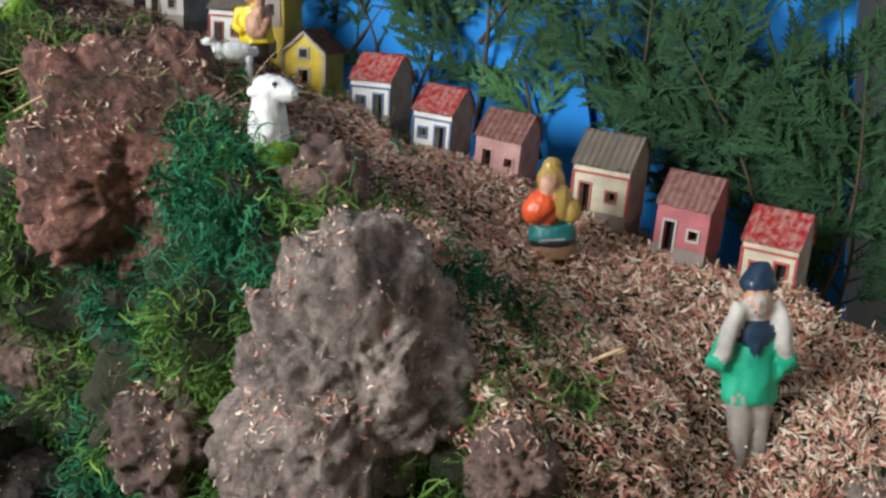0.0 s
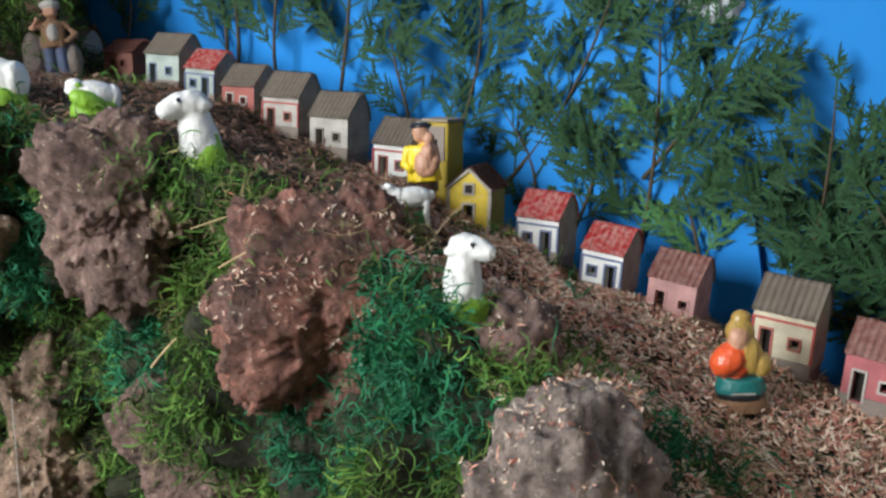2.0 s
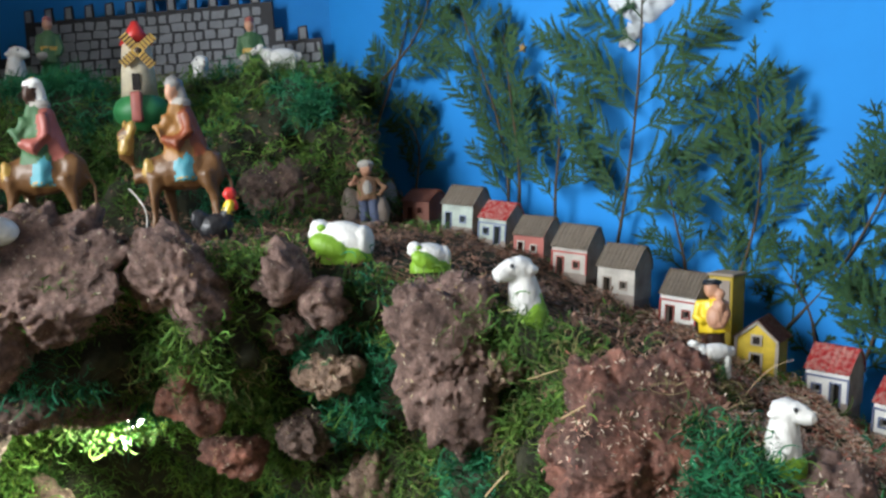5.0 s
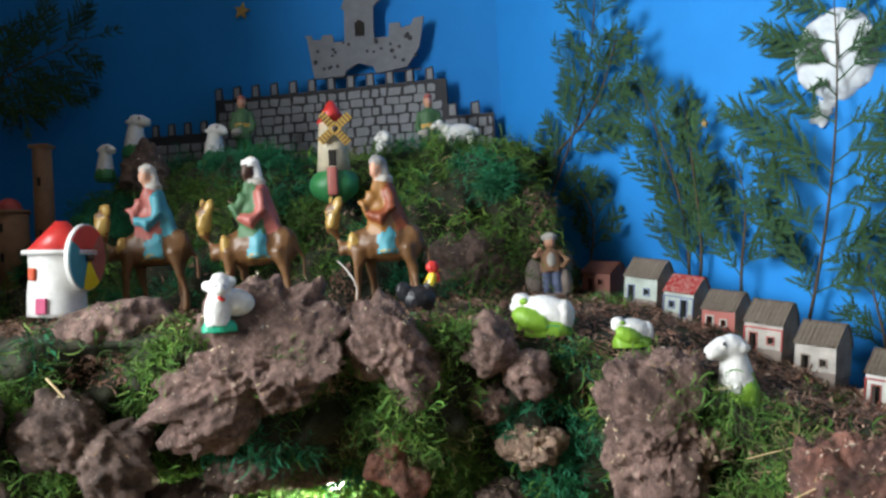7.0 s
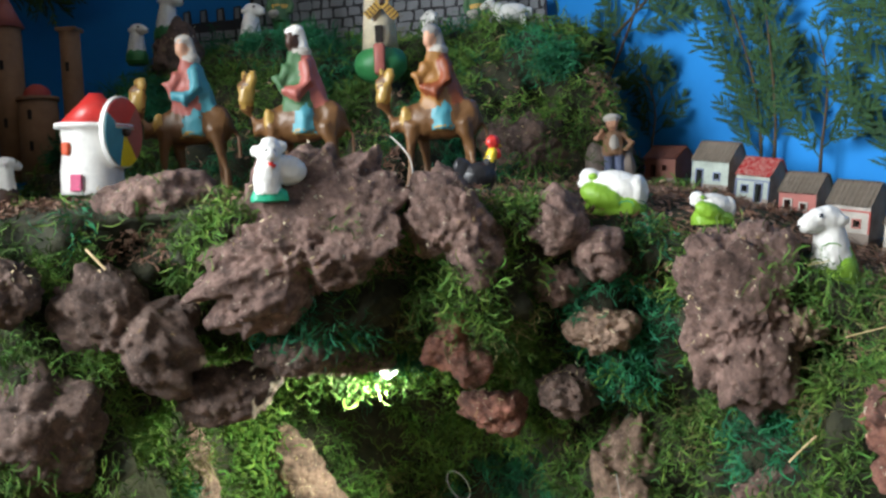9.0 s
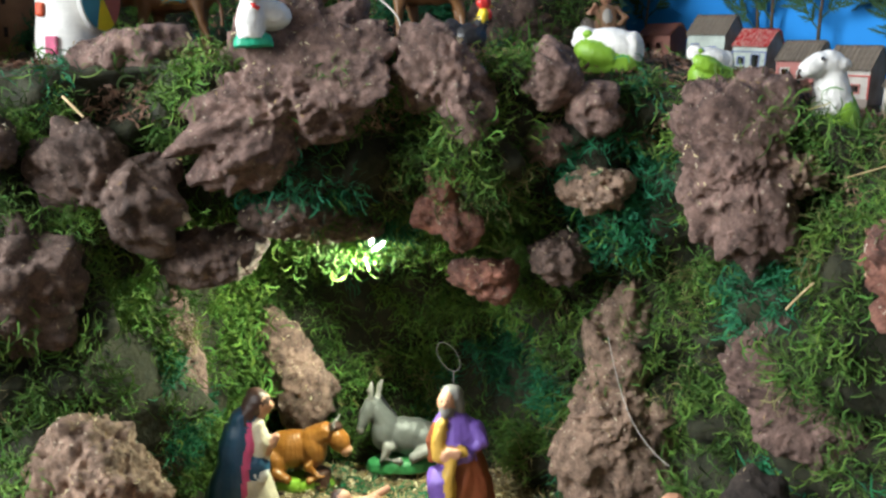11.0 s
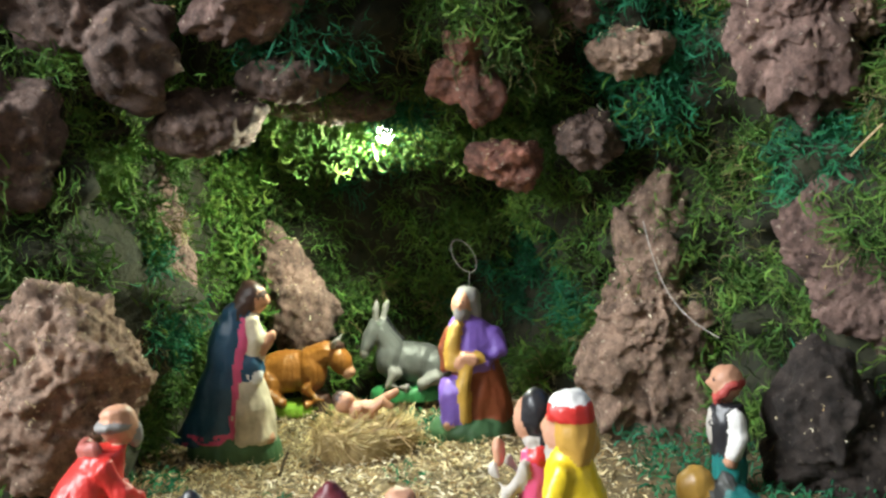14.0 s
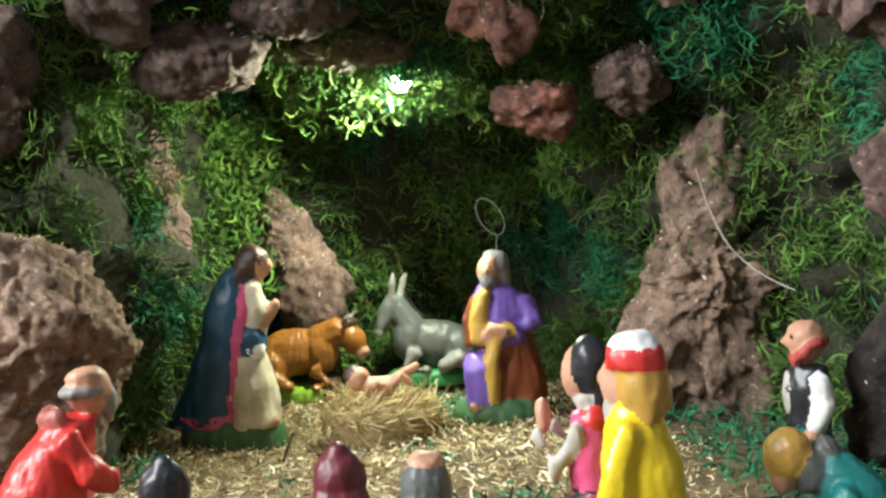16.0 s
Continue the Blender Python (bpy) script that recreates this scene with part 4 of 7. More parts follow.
# ---- conifer sprigs ----
def sprig(base, tip, side, material, label, wide=0.42, seed=0, bend=0.06, pairs=9, angle=48, sag=0.05):
    """A flat scaly conifer spray: a stem with alternate arching fronds, each a comb of toothed branchlets."""
    rng = random.Random(seed)
    base, tip, side = Vector(base), Vector(tip), Vector(side).normalized()
    along = (tip - base)
    L = along.length
    along.normalize()
    side = (side - along * side.dot(along)).normalized()
    out = along.cross(side).normalized()
    V, Q = [], []

    def blade(p, q, w0, w1, tilt=0.0):
        d = (q - p).normalized()
        s = d.cross(out * math.cos(tilt) + side * math.sin(tilt)).normalized()
        k = len(V)
        V.extend([p - s * w0 / 2, p + s * w0 / 2, q + s * w1 / 2, q - s * w1 / 2])
        Q.append((k, k + 1, k + 2, k + 3))

    def turned(d, degrees, loose=0.1):
        return (Matrix.Rotation(radians(degrees), 3, out) @ d + out * rng.uniform(-loose, loose)).normalized()

    def branchlet(p, d, length):
        n = max(2, int(length / 0.0042))
        q, tilt, bow = p.copy(), rng.uniform(-0.7, 0.7), rng.uniform(-5, 5)
        for i in range(n):
            w = 0.0026 * (1 - 0.35 * i / n)
            e = q + d * (length / n)
            blade(q, e + d * 0.0008, w, w * 0.8, tilt)
            tooth = 0.0072 * (1 - 0.55 * i / n)
            for sgn in (-1, 1):
                if rng.random() < 0.85:
                    blade(q, q + turned(d, sgn * rng.uniform(28, 42)) * tooth, 0.0022, 0.0009, tilt)
            q, d = e, turned(d, bow + rng.uniform(-4, 4), 0.06)
        blade(q, q + d * 0.004, 0.0018, 0.0005, tilt)

    def frond(p, d, length, sgn):
        n = max(3, int(length / 0.0088))
        q = p.copy()
        drop, lift = sag * rng.uniform(0.15, 0.5), rng.uniform(-0.012, 0.012)
        for i in range(n):
            f = i / n
            d = (d + Vector((0, 0, -drop)) + out * lift).normalized()
            e = q + d * (length / n)
            blade(q, e, 0.0021 * (1 - 0.4 * f), 0.0019 * (1 - 0.4 * f))
            if f > 0.08:
                for k in (-1, 1):
                    if rng.random() < 0.94:
                        ln = (0.007 + min(0.032, 0.26 * length) * math.sin(math.pi * (0.22 + 0.74 * f)) ** 0.8) * rng.uniform(0.55, 1.2)
                        branchlet(e - d * rng.uniform(0, 0.005), turned(d, k * rng.uniform(28, 46), 0.3), ln)
            q = e
        branchlet(q, d, 0.012)

    curve = []
    for i in range(pairs + 1):
        f = i / pairs
        curve.append(base + along * (L * f) + side * (bend * math.sin(f * math.pi) * L) + out * (0.008 * math.sin(f * 5 + seed)))
    for i in range(1, pairs):
        f = i / pairs
        d = (curve[i + 1] - curve[i]).normalized()
        for sgn in (-1, 1):
            if rng.random() < 0.06:
                continue
            ln = L * wide * math.sin(math.pi * (0.30 + 0.62 * f)) ** 0.8 * rng.uniform(0.75, 1.2)
            frond(curve[i] + d * L / pairs * (rng.uniform(0.0, 0.3) + (0.45 if sgn > 0 else 0)), turned(d, sgn * angle * rng.uniform(0.75, 1.2), 0.25), max(0.03, ln), sgn)
    frond(curve[-1], (curve[-1] - curve[-2]).normalized(), max(0.03, L * 0.16), 1)
    ob = empty("conifer_sprig", Matrix.Translation(base), label, "sprig", "conifer sprigs on the backdrop")
    if abs(side.z) < 0.9 and base.x > CORNER[0] - 0.05:
        for v in V:
            behind = (v.x - CORNER[0]) * BACK.x + (v.y - CORNER[1]) * BACK.y + 0.007
            if behind > 0:
                v -= BACK * behind * 1.15
    lf = grid_mesh("foliage", [v - base for v in V], Q, M[material])
    lf.parent = ob
    bm = bmesh.new()
    rings = []
    for i, c in enumerate(curve):
        r = 0.0024 * (1 - 0.7 * i / pairs)
        rings.append([bm.verts.new(c - base + side * r * math.cos(a) + out * r * math.sin(a)) for a in (0, 1.26, 2.51, 3.77, 5.03)])
    for r0, r1 in zip(rings, rings[1:]):
        for k in range(5):
            bm.faces.new((r0[k], r0[(k + 1) % 5], r1[(k + 1) % 5], r1[k]))
    bm.faces.new(rings[0][::-1])
    bm.faces.new(rings[-1])
    part("stem", bm, M["twig"], ob)
    return ob


SPRIGS = [  # foot, tip, leaf, width, fronds, angle, sag
    ((-0.170, 1.375, 0.66), (-0.076, 1.263, 1.05), "leaf", 0.24, 11, 55, 0.03), ((-0.139, 1.340, 0.78), (-0.052, 1.234, 0.93), "leaf", 0.36, 6, 40, 0.04),
    ((0.003, 1.168, 0.56), (-0.030, 1.207, 0.85), "leaf", 0.30, 10, 30, 0.0), ((0.012, 1.158, 0.57), (0.012, 1.158, 0.81), "leaf", 0.28, 8, 30, 0.0),
    ((0.108, 1.040, 0.52), (0.145, 0.996, 0.91), "leaf", 0.40, 13, 56, 0.05), ((0.056, 1.104, 0.56), (0.057, 1.103, 0.72), "leaf", 0.42, 7, 42, 0.03),
    ((-0.100, 1.292, 0.60), (-0.110, 1.305, 0.72), "leaf", 0.45, 6, 50, 0.04), ((0.195, 0.935, 0.44), (0.232, 0.890, 0.69), "leaf", 0.32, 9, 30, 0.0),
    ((0.228, 0.895, 0.42), (0.332, 0.769, 0.65), "leaf", 0.26, 9, 38, 0.01), ((0.165, 0.971, 0.47), (0.160, 0.978, 0.60), "leaf", 0.45, 6, 38, 0.0),
    ((0.322, 0.781, 0.36), (0.341, 0.759, 0.60), "leaf", 0.52, 8, 50, 0.05), ((0.330, 0.772, 0.44), (0.386, 0.704, 0.557), "leaf", 0.45, 6, 45, 0.06),
    ((0.367, 0.727, 0.34), (0.334, 0.767, 0.478), "leaf_light", 0.42, 8, 36, 0.01), ((0.400, 0.687, 0.34), (0.457, 0.618, 0.471), "leaf", 0.32, 8, 40, 0.02),
    ((0.502, 0.564, 0.23), (0.484, 0.586, 0.456), "leaf", 0.45, 8, 52, 0.07), ((0.507, 0.557, 0.24), (0.519, 0.543, 0.433), "leaf", 0.38, 8, 50, 0.06),
    ((0.420, 0.662, 0.33), (0.469, 0.603, 0.335), "leaf", 0.45, 6, 40, 0.03), ((0.426, 0.656, 0.32), (0.411, 0.674, 0.44), "leaf", 0.42, 7, 42, 0.02),
    ((0.516, 0.547, 0.20), (0.527, 0.534, 0.317), "leaf", 0.50, 6, 48, 0.05), ((0.262, 0.853, 0.39), (0.245, 0.873, 0.50), "leaf", 0.45, 6, 45, 0.03),
    ((0.475, 0.570, 0.25), (0.440, 0.610, 0.42), "leaf", 0.55, 7, 52, 0.07),
    ((0.500, 0.545, 0.22), (0.520, 0.520, 0.40), "leaf", 0.50, 7, 52, 0.08), ((0.400, 0.668, 0.33), (0.425, 0.640, 0.50), "leaf", 0.45, 7, 50, 0.06),
    ((0.445, 0.632, 0.30), (0.440, 0.640, 0.47), "leaf", 0.45, 8, 48, 0.05),
    ((0.490, 0.578, 0.25), (0.505, 0.560, 0.36), "leaf", 0.50, 7, 48, 0.06), ((0.284, 0.827, 0.38), (0.300, 0.806, 0.49), "leaf", 0.45, 7, 46, 0.05),
]
for i, (b, t, m, wd, pairs, ang, sg) in enumerate(SPRIGS):
    sprig(b, t, ROW, m, "fresh green conifer sprig standing against the blue panel" if m == "leaf" else "light green conifer sprig among the houses", wd, 11 + i, 0.06, pairs, ang, sg)
sprig((0.520, 0.485, 0.16), (0.575, 0.46, 0.27), ROW, "leaf", "low conifer sprig at the end of the houses", 0.5, 61, pairs=6)
sprig((-1.20, 1.60, 0.93), (-0.93, 1.56, 1.06), (0, -0.3, 1), "leaf", "dark conifer sprig hanging against the blue panel", 0.35, 62)
sprig((-1.16, 1.60, 1.12), (-1.06, 1.57, 0.93), (1, 0, 0), "leaf", "dark conifer sprig hanging against the blue panel", 0.35, 63)

# ---- things on the panels ----
ROW_POSE = Matrix((( ROW.x, BACK.x, 0, CORNER[0]), (ROW.y, BACK.y, 0, CORNER[1]), (0, 0, 1, 0), (0, 0, 0, 1)))
LEFT_DIR = Vector((CORNER[0] - LEFT_END[0], CORNER[1] - LEFT_END[1], 0)).normalized()
LEFT_POSE = Matrix(((LEFT_DIR.x, -LEFT_DIR.y, 0, CORNER[0]), (LEFT_DIR.y, LEFT_DIR.x, 0, CORNER[1]), (0, 0, 1, 0), (0, 0, 0, 1)))


def cutout(name, outline, y0, y1, material, parent=None, label="", bevel=0.0):
    """A flat board sawn along an outline in its own x-z plane."""
    bm = bmesh.new()
    a = [bm.verts.new((x, y0, z)) for x, z in outline]
    f = bm.faces.new(a)
    r = bmesh.ops.extrude_face_region(bm, geom=[f])
    for v in r["geom"]:
        if isinstance(v, bmesh.types.BMVert):
            v.co.y = y1
    bmesh.ops.triangulate(bm, faces=[f for f in bm.faces if len(f.verts) > 4])
    return part(name, bm, material, parent, label, smooth=False)


hill = cutout("paper_hill", [(0.85 + 0.14 * math.cos(t), 0.30 + 0.313 * math.sin(t)) for t in np.linspace(0, math.pi, 40)], -0.024, -0.019, M["blue"])
hill.matrix_world = ROW_POSE
tagged(hill, "rounded blue paper hill in front of the panel", "backdrop", kind="structure")


def cloud(place, lobes, label, seed, name="cotton_cloud", fluff=0.008):
    bm = bmesh.new()
    for x, y, z, r in lobes:
        bmesh.ops.create_icosphere(bm, subdivisions=4, radius=r, matrix=Matrix.Translation((x, y, z)) @ Matrix.Diagonal((1, 0.35, 1, 1)))
    for v in bm.verts:
        v.co += v.co.normalized() * fluff * noise.fractal(v.co * 60 + Vector((seed, 0, 0)), 0.7, 2.1, 5) + noise.noise_vector(v.co * 140) * fluff * 0.2
    ob = part(name, bm, M["cotton"])
    ob.matrix_world = ROW_POSE @ Matrix.Translation(place)
    return tagged(ob, label, "cloud")


cloud((0.930, -0.012, 0.63), [(-0.040, 0, -0.015, 0.026), (0, 0, 0.0, 0.04), (0.045, 0, 0.035, 0.045), (0.02, 0, -0.03, 0.03), (0.08, 0, 0.05, 0.03)], "white cotton wool cloud on the blue panel", 3)
cloud((0.588, -0.006, 0.842), [(0, 0, 0, 0.053)], "round white cotton moon on the blue panel", 8, "cotton_moon", 0.004)
cloud((0.565, -0.006, 0.775), [(0, 0, 0, 0.012), (0.006, 0, 0.012, 0.010)], "small tuft of white cotton on the blue panel", 9, "cotton_tuft")


def star(place, r, m, label):
    pts = [((r if k % 2 == 0 else r * 0.42) * math.sin(k * math.pi / 5), (r if k % 2 == 0 else r * 0.42) * math.cos(k * math.pi / 5)) for k in range(10)]
    ob = cutout("gold_star", pts, -0.004, 0.0, PAINT["gold"])
    ob.matrix_world = m @ Matrix.Translation(place) @ pose(0, 0, 0, 0, 14, 0)
    tagged(ob, label, "star")


star((-0.452, -0.004, 1.092), 0.016, LEFT_POSE, "small golden star on the dark blue panel")
star((0.40, -0.004, 0.79), 0.007, ROW_POSE, "tiny golden star on the blue panel")
star((0.28, -0.004, 0.93), 0.012, ROW_POSE, "small golden star among the sprigs")


# ---- the castle ----
def castle():
    ob = empty("castle", LEFT_POSE @ Matrix.Translation((0, -0.03, 0)), "grey cardboard castle with drawn stones", "castle")
    # u runs along the panel; 0 at the corner, negative to the other side
    steps = [(-0.655, -0.50, 0.878), (-0.50, -0.085, 0.932), (-0.085, -0.008, 0.868)]
    outline = [(-0.655, 0.72)]
    for u0, u1, z in steps:
        n = max(2, round((u1 - u0) / 0.034))
        for k in range(n):
            a = u0 + (u1 - u0) * k / n
            b = u0 + (u1 - u0) * (k + 1) / n
            outline += [(a, z + 0.020), (a + (b - a) * 0.36, z + 0.022), (a + (b - a) * 0.40, z), (b - 0.001, z)]
    outline += [(-0.008, 0.72)]
    w = cutout("curtain_wall", outline, 0.0, 0.006, PAINT["castle_line"], ob)
    keep = [(-0.315, 0.952), (-0.325, 1.022), (-0.330, 1.028), (-0.318, 1.028), (-0.315, 1.020), (-0.300, 1.018), (-0.297, 1.026), (-0.280, 1.026), (-0.277, 1.012), (-0.258, 1.012),
            (-0.256, 1.066), (-0.262, 1.068), (-0.255, 1.085), (-0.235, 1.094), (-0.205, 1.092), (-0.192, 1.076), (-0.205, 1.066), (-0.206, 1.012), (-0.180, 1.012), (-0.178, 1.034),
            (-0.160, 1.034), (-0.158, 1.024), (-0.140, 1.028), (-0.136, 1.038), (-0.118, 1.040), (-0.128, 0.990), (-0.150, 0.958), (-0.205, 0.952), (-0.21, 0.964), (-0.235, 0.972), (-0.258, 0.962), (-0.262, 0.950)]
    k = cutout("keep", keep, 0.001, 0.006, PAINT["castle"], ob, "plain grey keep with drawn dots")
    cutout("keep_window", [(-0.238, 1.018), (-0.222, 1.018), (-0.222, 1.040), (-0.230, 1.046), (-0.238, 1.040)], -0.0015, 0.002, M["dark"], k)
    part("rim", box(-0.325, -0.125, -0.0012, 0.0012, 0.9505, 0.9525), PAINT["castle_line"], k, smooth=False)
    rng = random.Random(4)
    for _ in range(34):
        a, z = rng.uniform(-0.315, -0.135), rng.uniform(0.965, 1.02)
        if (-0.262 < a < -0.2 and z < 0.98) or z > 1.012 and -0.28 < a < -0.18:
            continue
        r = rng.uniform(0.0025, 0.0045)
        bm = bmesh.new()
        bmesh.ops.create_cone(bm, segments=8, radius1=r, radius2=r * 0.9, depth=0.001, cap_ends=True, matrix=Matrix.Translation((a, 0.0008, z)) @ Matrix.Rotation(radians(90), 4, "X"))
        part("stone_dot", bm, PAINT["castle_line"], k, smooth=False)
    # drawn stones, each a little plate
    z = 0.742
    row = 0
    while z < 0.935:
        hgt = rng.uniform(0.012, 0.017)
        a = -0.65 + rng.uniform(0, 0.008)
        while a < -0.014:
            wd = rng.uniform(0.013, 0.028)
            b = min(a + wd, -0.010)
            lim = 0.876 if a < -0.50 else (0.930 if b < -0.085 else 0.866)
            if z + hgt < lim and b - a > 0.006:
                j = lambda: rng.uniform(-0.0014, 0.0014)
                pts = [(a + j() + 0.001, z + j() + 0.0005), (b - 0.0035 + j(), z + j()), (b - 0.0025 + j(), z + hgt * 0.5), (b - 0.0035 + j(), z + hgt - 0.0025 + j()), (a + 0.002 + j(), z + hgt - 0.0025 + j())]
                cutout("stone", pts, -0.0012, 0.001, PAINT["castle_stone"], w)
            a = b
        z += hgt
        row += 1
    for u0, u1, zz in steps:
        n = max(2, round((u1 - u0) / 0.034))
        for q in range(n):
            a = u0 + (u1 - u0) * q / n
            b = a + (u1 - u0) / n * 0.40
            cutout("stone", [(a + 0.0025, zz + 0.001), (b - 0.002, zz + 0.001), (b - 0.0025, zz + 0.019), (a + 0.003, zz + 0.018)], -0.0012, 0.001, PAINT["castle_stone"], w)


castle()


# ---- painted figures, each one solid piece ----
from mathutils.bvhtree import BVHTree
MOULDED = []

def figure(name, at, yaw, size, shapes, label, category, group="", lean=0.0, folds=0.022, slim=1.0, voxel=0.0145):
    """A moulded figure as one mesh; shapes in units of its size, facing -y, feet at 0.
    e: egg (middle, radii, turn); t: tube through (x, y, z, r); l: loft of level rings (z, rx, ry, x, y)."""
    bm = bmesh.new()
    slots = []

    def slot(color):
        if color not in slots:
            slots.append(color)
        return slots.index(color)

    for sh in shapes:
        kind, color = sh[0], sh[1]
        start = len(bm.verts)
        before = set(bm.faces)
        if kind == "e":
            rot = sh[4] if len(sh) > 4 else (0, 0, 0)
            bmesh.ops.create_uvsphere(bm, u_segments=20, v_segments=14, radius=1.0, matrix=pose(*sh[2], *rot) @ Matrix.Diagonal((*sh[3], 1)))
        elif kind == "t":
            pts = [Vector(p[:3]) for p in sh[2]]
            rings = []
            for i, p in enumerate(pts):
                d = (pts[min(i + 1, len(pts) - 1)] - pts[max(i - 1, 0)]).normalized()
                u = d.orthogonal().normalized()
                w = d.cross(u)
                rings.append([bm.verts.new(p + (u * math.cos(a) + w * math.sin(a)) * sh[2][i][3]) for a in np.linspace(0, 2 * math.pi, 11)[:-1]])
            for a, b in zip(rings, rings[1:]):
                for k in range(10):
                    bm.faces.new((a[k], a[(k + 1) % 10], b[(k + 1) % 10], b[k]))
            for ring, p, s in ((rings[0], pts[0], -1), (rings[-1], pts[-1], 1)):
                d = (pts[1] - pts[0] if s < 0 else pts[-1] - pts[-2]).normalized()
                r = sh[2][0 if s < 0 else -1][3]
                c = bm.verts.new(p + d * s * r * 0.6)
                for k in range(10):
                    bm.faces.new((ring[k], ring[(k + 1) % 10], c) if s > 0 else (ring[(k + 1) % 10], ring[k], c))
        else:
            rings = []
            n = 28
            src = sh[2]
            zs = np.array([r[0] for r in src])
            fine = np.linspace(zs[0], zs[-1], max(8, 4 * len(src)))
            ripple = sh[3] if len(sh) > 3 else folds
            for z in fine:
                rx, ry, cx, cy = [np.interp(z, zs, [r[k] for r in src]) for k in (1, 2, 3, 4)]
                ring = []
                for a in np.linspace(0, 2 * math.pi, n + 1)[:-1]:
                    f = 1 + ripple * (zs[-1] - z) / (zs[-1] - zs[0]) * 4 * math.sin(a * 7 + 3 * noise.noise(Vector((z * 4, a, 0))))
                    ring.append(bm.verts.new((cx + rx * f * math.cos(a), cy + ry * f * math.sin(a), z)))
                rings.append(ring)
            for a, b in zip(rings, rings[1:]):
                for k in range(n):
                    bm.faces.new((a[k], a[(k + 1) % n], b[(k + 1) % n], b[k]))
            bm.faces.new(rings[0][::-1])
            bm.faces.new(rings[-1])
        i = slot(color)
        for f in set(bm.faces) - before:
            f.material_index = i
    seed = Vector((at[0] * 31, at[1] * 17, 0))
    for v in bm.verts:
        v.co.x, v.co.y = v.co.x * slim, v.co.y * slim
    # the shapes are fused into one moulded skin; each spot keeps the paint of the shape under it
    tree = BVHTree.FromBMesh(bm)
    bm.faces.ensure_lookup_table()
    under = [f.material_index for f in bm.faces]
    raw = bpy.data.meshes.new(name)
    bm.to_mesh(raw)
    bm.free()
    rough_ob = new(name, raw)
    fuse = rough_ob.modifiers.new("fuse", "REMESH")
    fuse.mode, fuse.voxel_size = "VOXEL", voxel
    even = rough_ob.modifiers.new("even", "SMOOTH")
    even.factor, even.iterations = 0.5, 3
    rough_ob.matrix_world = pose(*at, 0, lean, yaw)
    MOULDED.append((rough_ob, tree, under, slots, seed, folds, size))
    return tagged(rough_ob, label, category, group)


def base(color="base_green", r=0.3, h=0.08, x=0.0, y=0.0, ry=None):
    return ("l", color, [(-0.03, r, ry or r, x, y), (h * 0.6, r * 0.97, (ry or r) * 0.97, x, y), (h, r * 0.8, (ry or r) * 0.8, x, y)], 0.006)


# kneeling woman in a blue cloak, turned to the manger
figure("kneeling_figurine", (-0.606, 0.925, 0.082), 0, 0.165, [
    base("base_green", 0.27, 0.13, 0.03, 0, 0.20),
    ("l", "pink", [(0.11, 0.25, 0.17, -0.02, 0.0), (0.16, 0.25, 0.17, -0.02, 0)]),
    ("l", "cloak", [(0.13, 0.235, 0.17, -0.04, 0.0), (0.28, 0.20, 0.17, -0.01, 0), (0.5, 0.155, 0.15, 0.035, 0), (0.68, 0.13, 0.13, 0.06, 0), (0.78, 0.11, 0.11, 0.085, 0), (0.84, 0.075, 0.075, 0.11, 0)], 0.016),
    ("l", "cream", [(0.11, 0.14, 0.15, 0.13, -0.03), (0.3, 0.12, 0.14, 0.14, -0.03), (0.44, 0.09, 0.12, 0.13, -0.03)], 0.024),
    ("t", "pink", [(0.06, -0.14, 0.14, 0.02), (0.09, -0.14, 0.4, 0.02), (0.125, -0.11, 0.66, 0.025), (0.14, -0.08, 0.78, 0.02)]),
    ("e", "cloak", (0.17, -0.08, 0.5), (0.07, 0.07, 0.09)), ("e", "white", (0.19, -0.10, 0.47), (0.05, 0.05, 0.05)),
    ("t", "cream", [(0.17, -0.05, 0.78, 0.05), (0.19, -0.06, 0.66, 0.06), (0.18, -0.06, 0.55, 0.05)]),
    ("t", "skin", [(0.17, -0.08, 0.56, 0.035), (0.24, -0.06, 0.63, 0.032), (0.285, -0.04, 0.70, 0.022)]),
    ("e", "skin", (0.205, -0.01, 0.878), (0.056, 0.052, 0.072), (0, 18, 0)), ("t", "skin", [(0.15, 0, 0.76, 0.045), (0.18, 0, 0.84, 0.045)]),
    ("e", "hair", (0.180, 0.0, 0.922), (0.078, 0.068, 0.058), (0, 25, 0)), ("e", "hair", (0.135, 0.0, 0.86), (0.062, 0.07, 0.085)), ("e", "hair", (0.172, -0.045, 0.885), (0.046, 0.030, 0.072), (0, 15, 0)), ("t", "hair", [(0.13, -0.055, 0.85, 0.035), (0.115, -0.07, 0.76, 0.028)]),
    ("e", "cloak", (0.075, 0.0, 0.80), (0.075, 0.105, 0.07)), ("l", "cloak", [(0.10, 0.17, 0.16, -0.15, 0.02), (0.22, 0.12, 0.13, -0.11, 0.02), (0.4, 0.06, 0.1, -0.06, 0.02)], 0.014),
    ("e", "skin", (0.23, -0.08, 0.12), (0.05, 0.04, 0.025)), ("e", "skin", (0.262, -0.015, 0.872), (0.013, 0.012, 0.016)), ("e", "hair", (0.240, -0.042, 0.892), (0.010, 0.010, 0.007)), ("e", "red", (0.248, -0.02, 0.848), (0.010, 0.012, 0.005)),
], "kneeling painted figurine in a dark blue cloak on straw", "figurine", "figures at the manger")

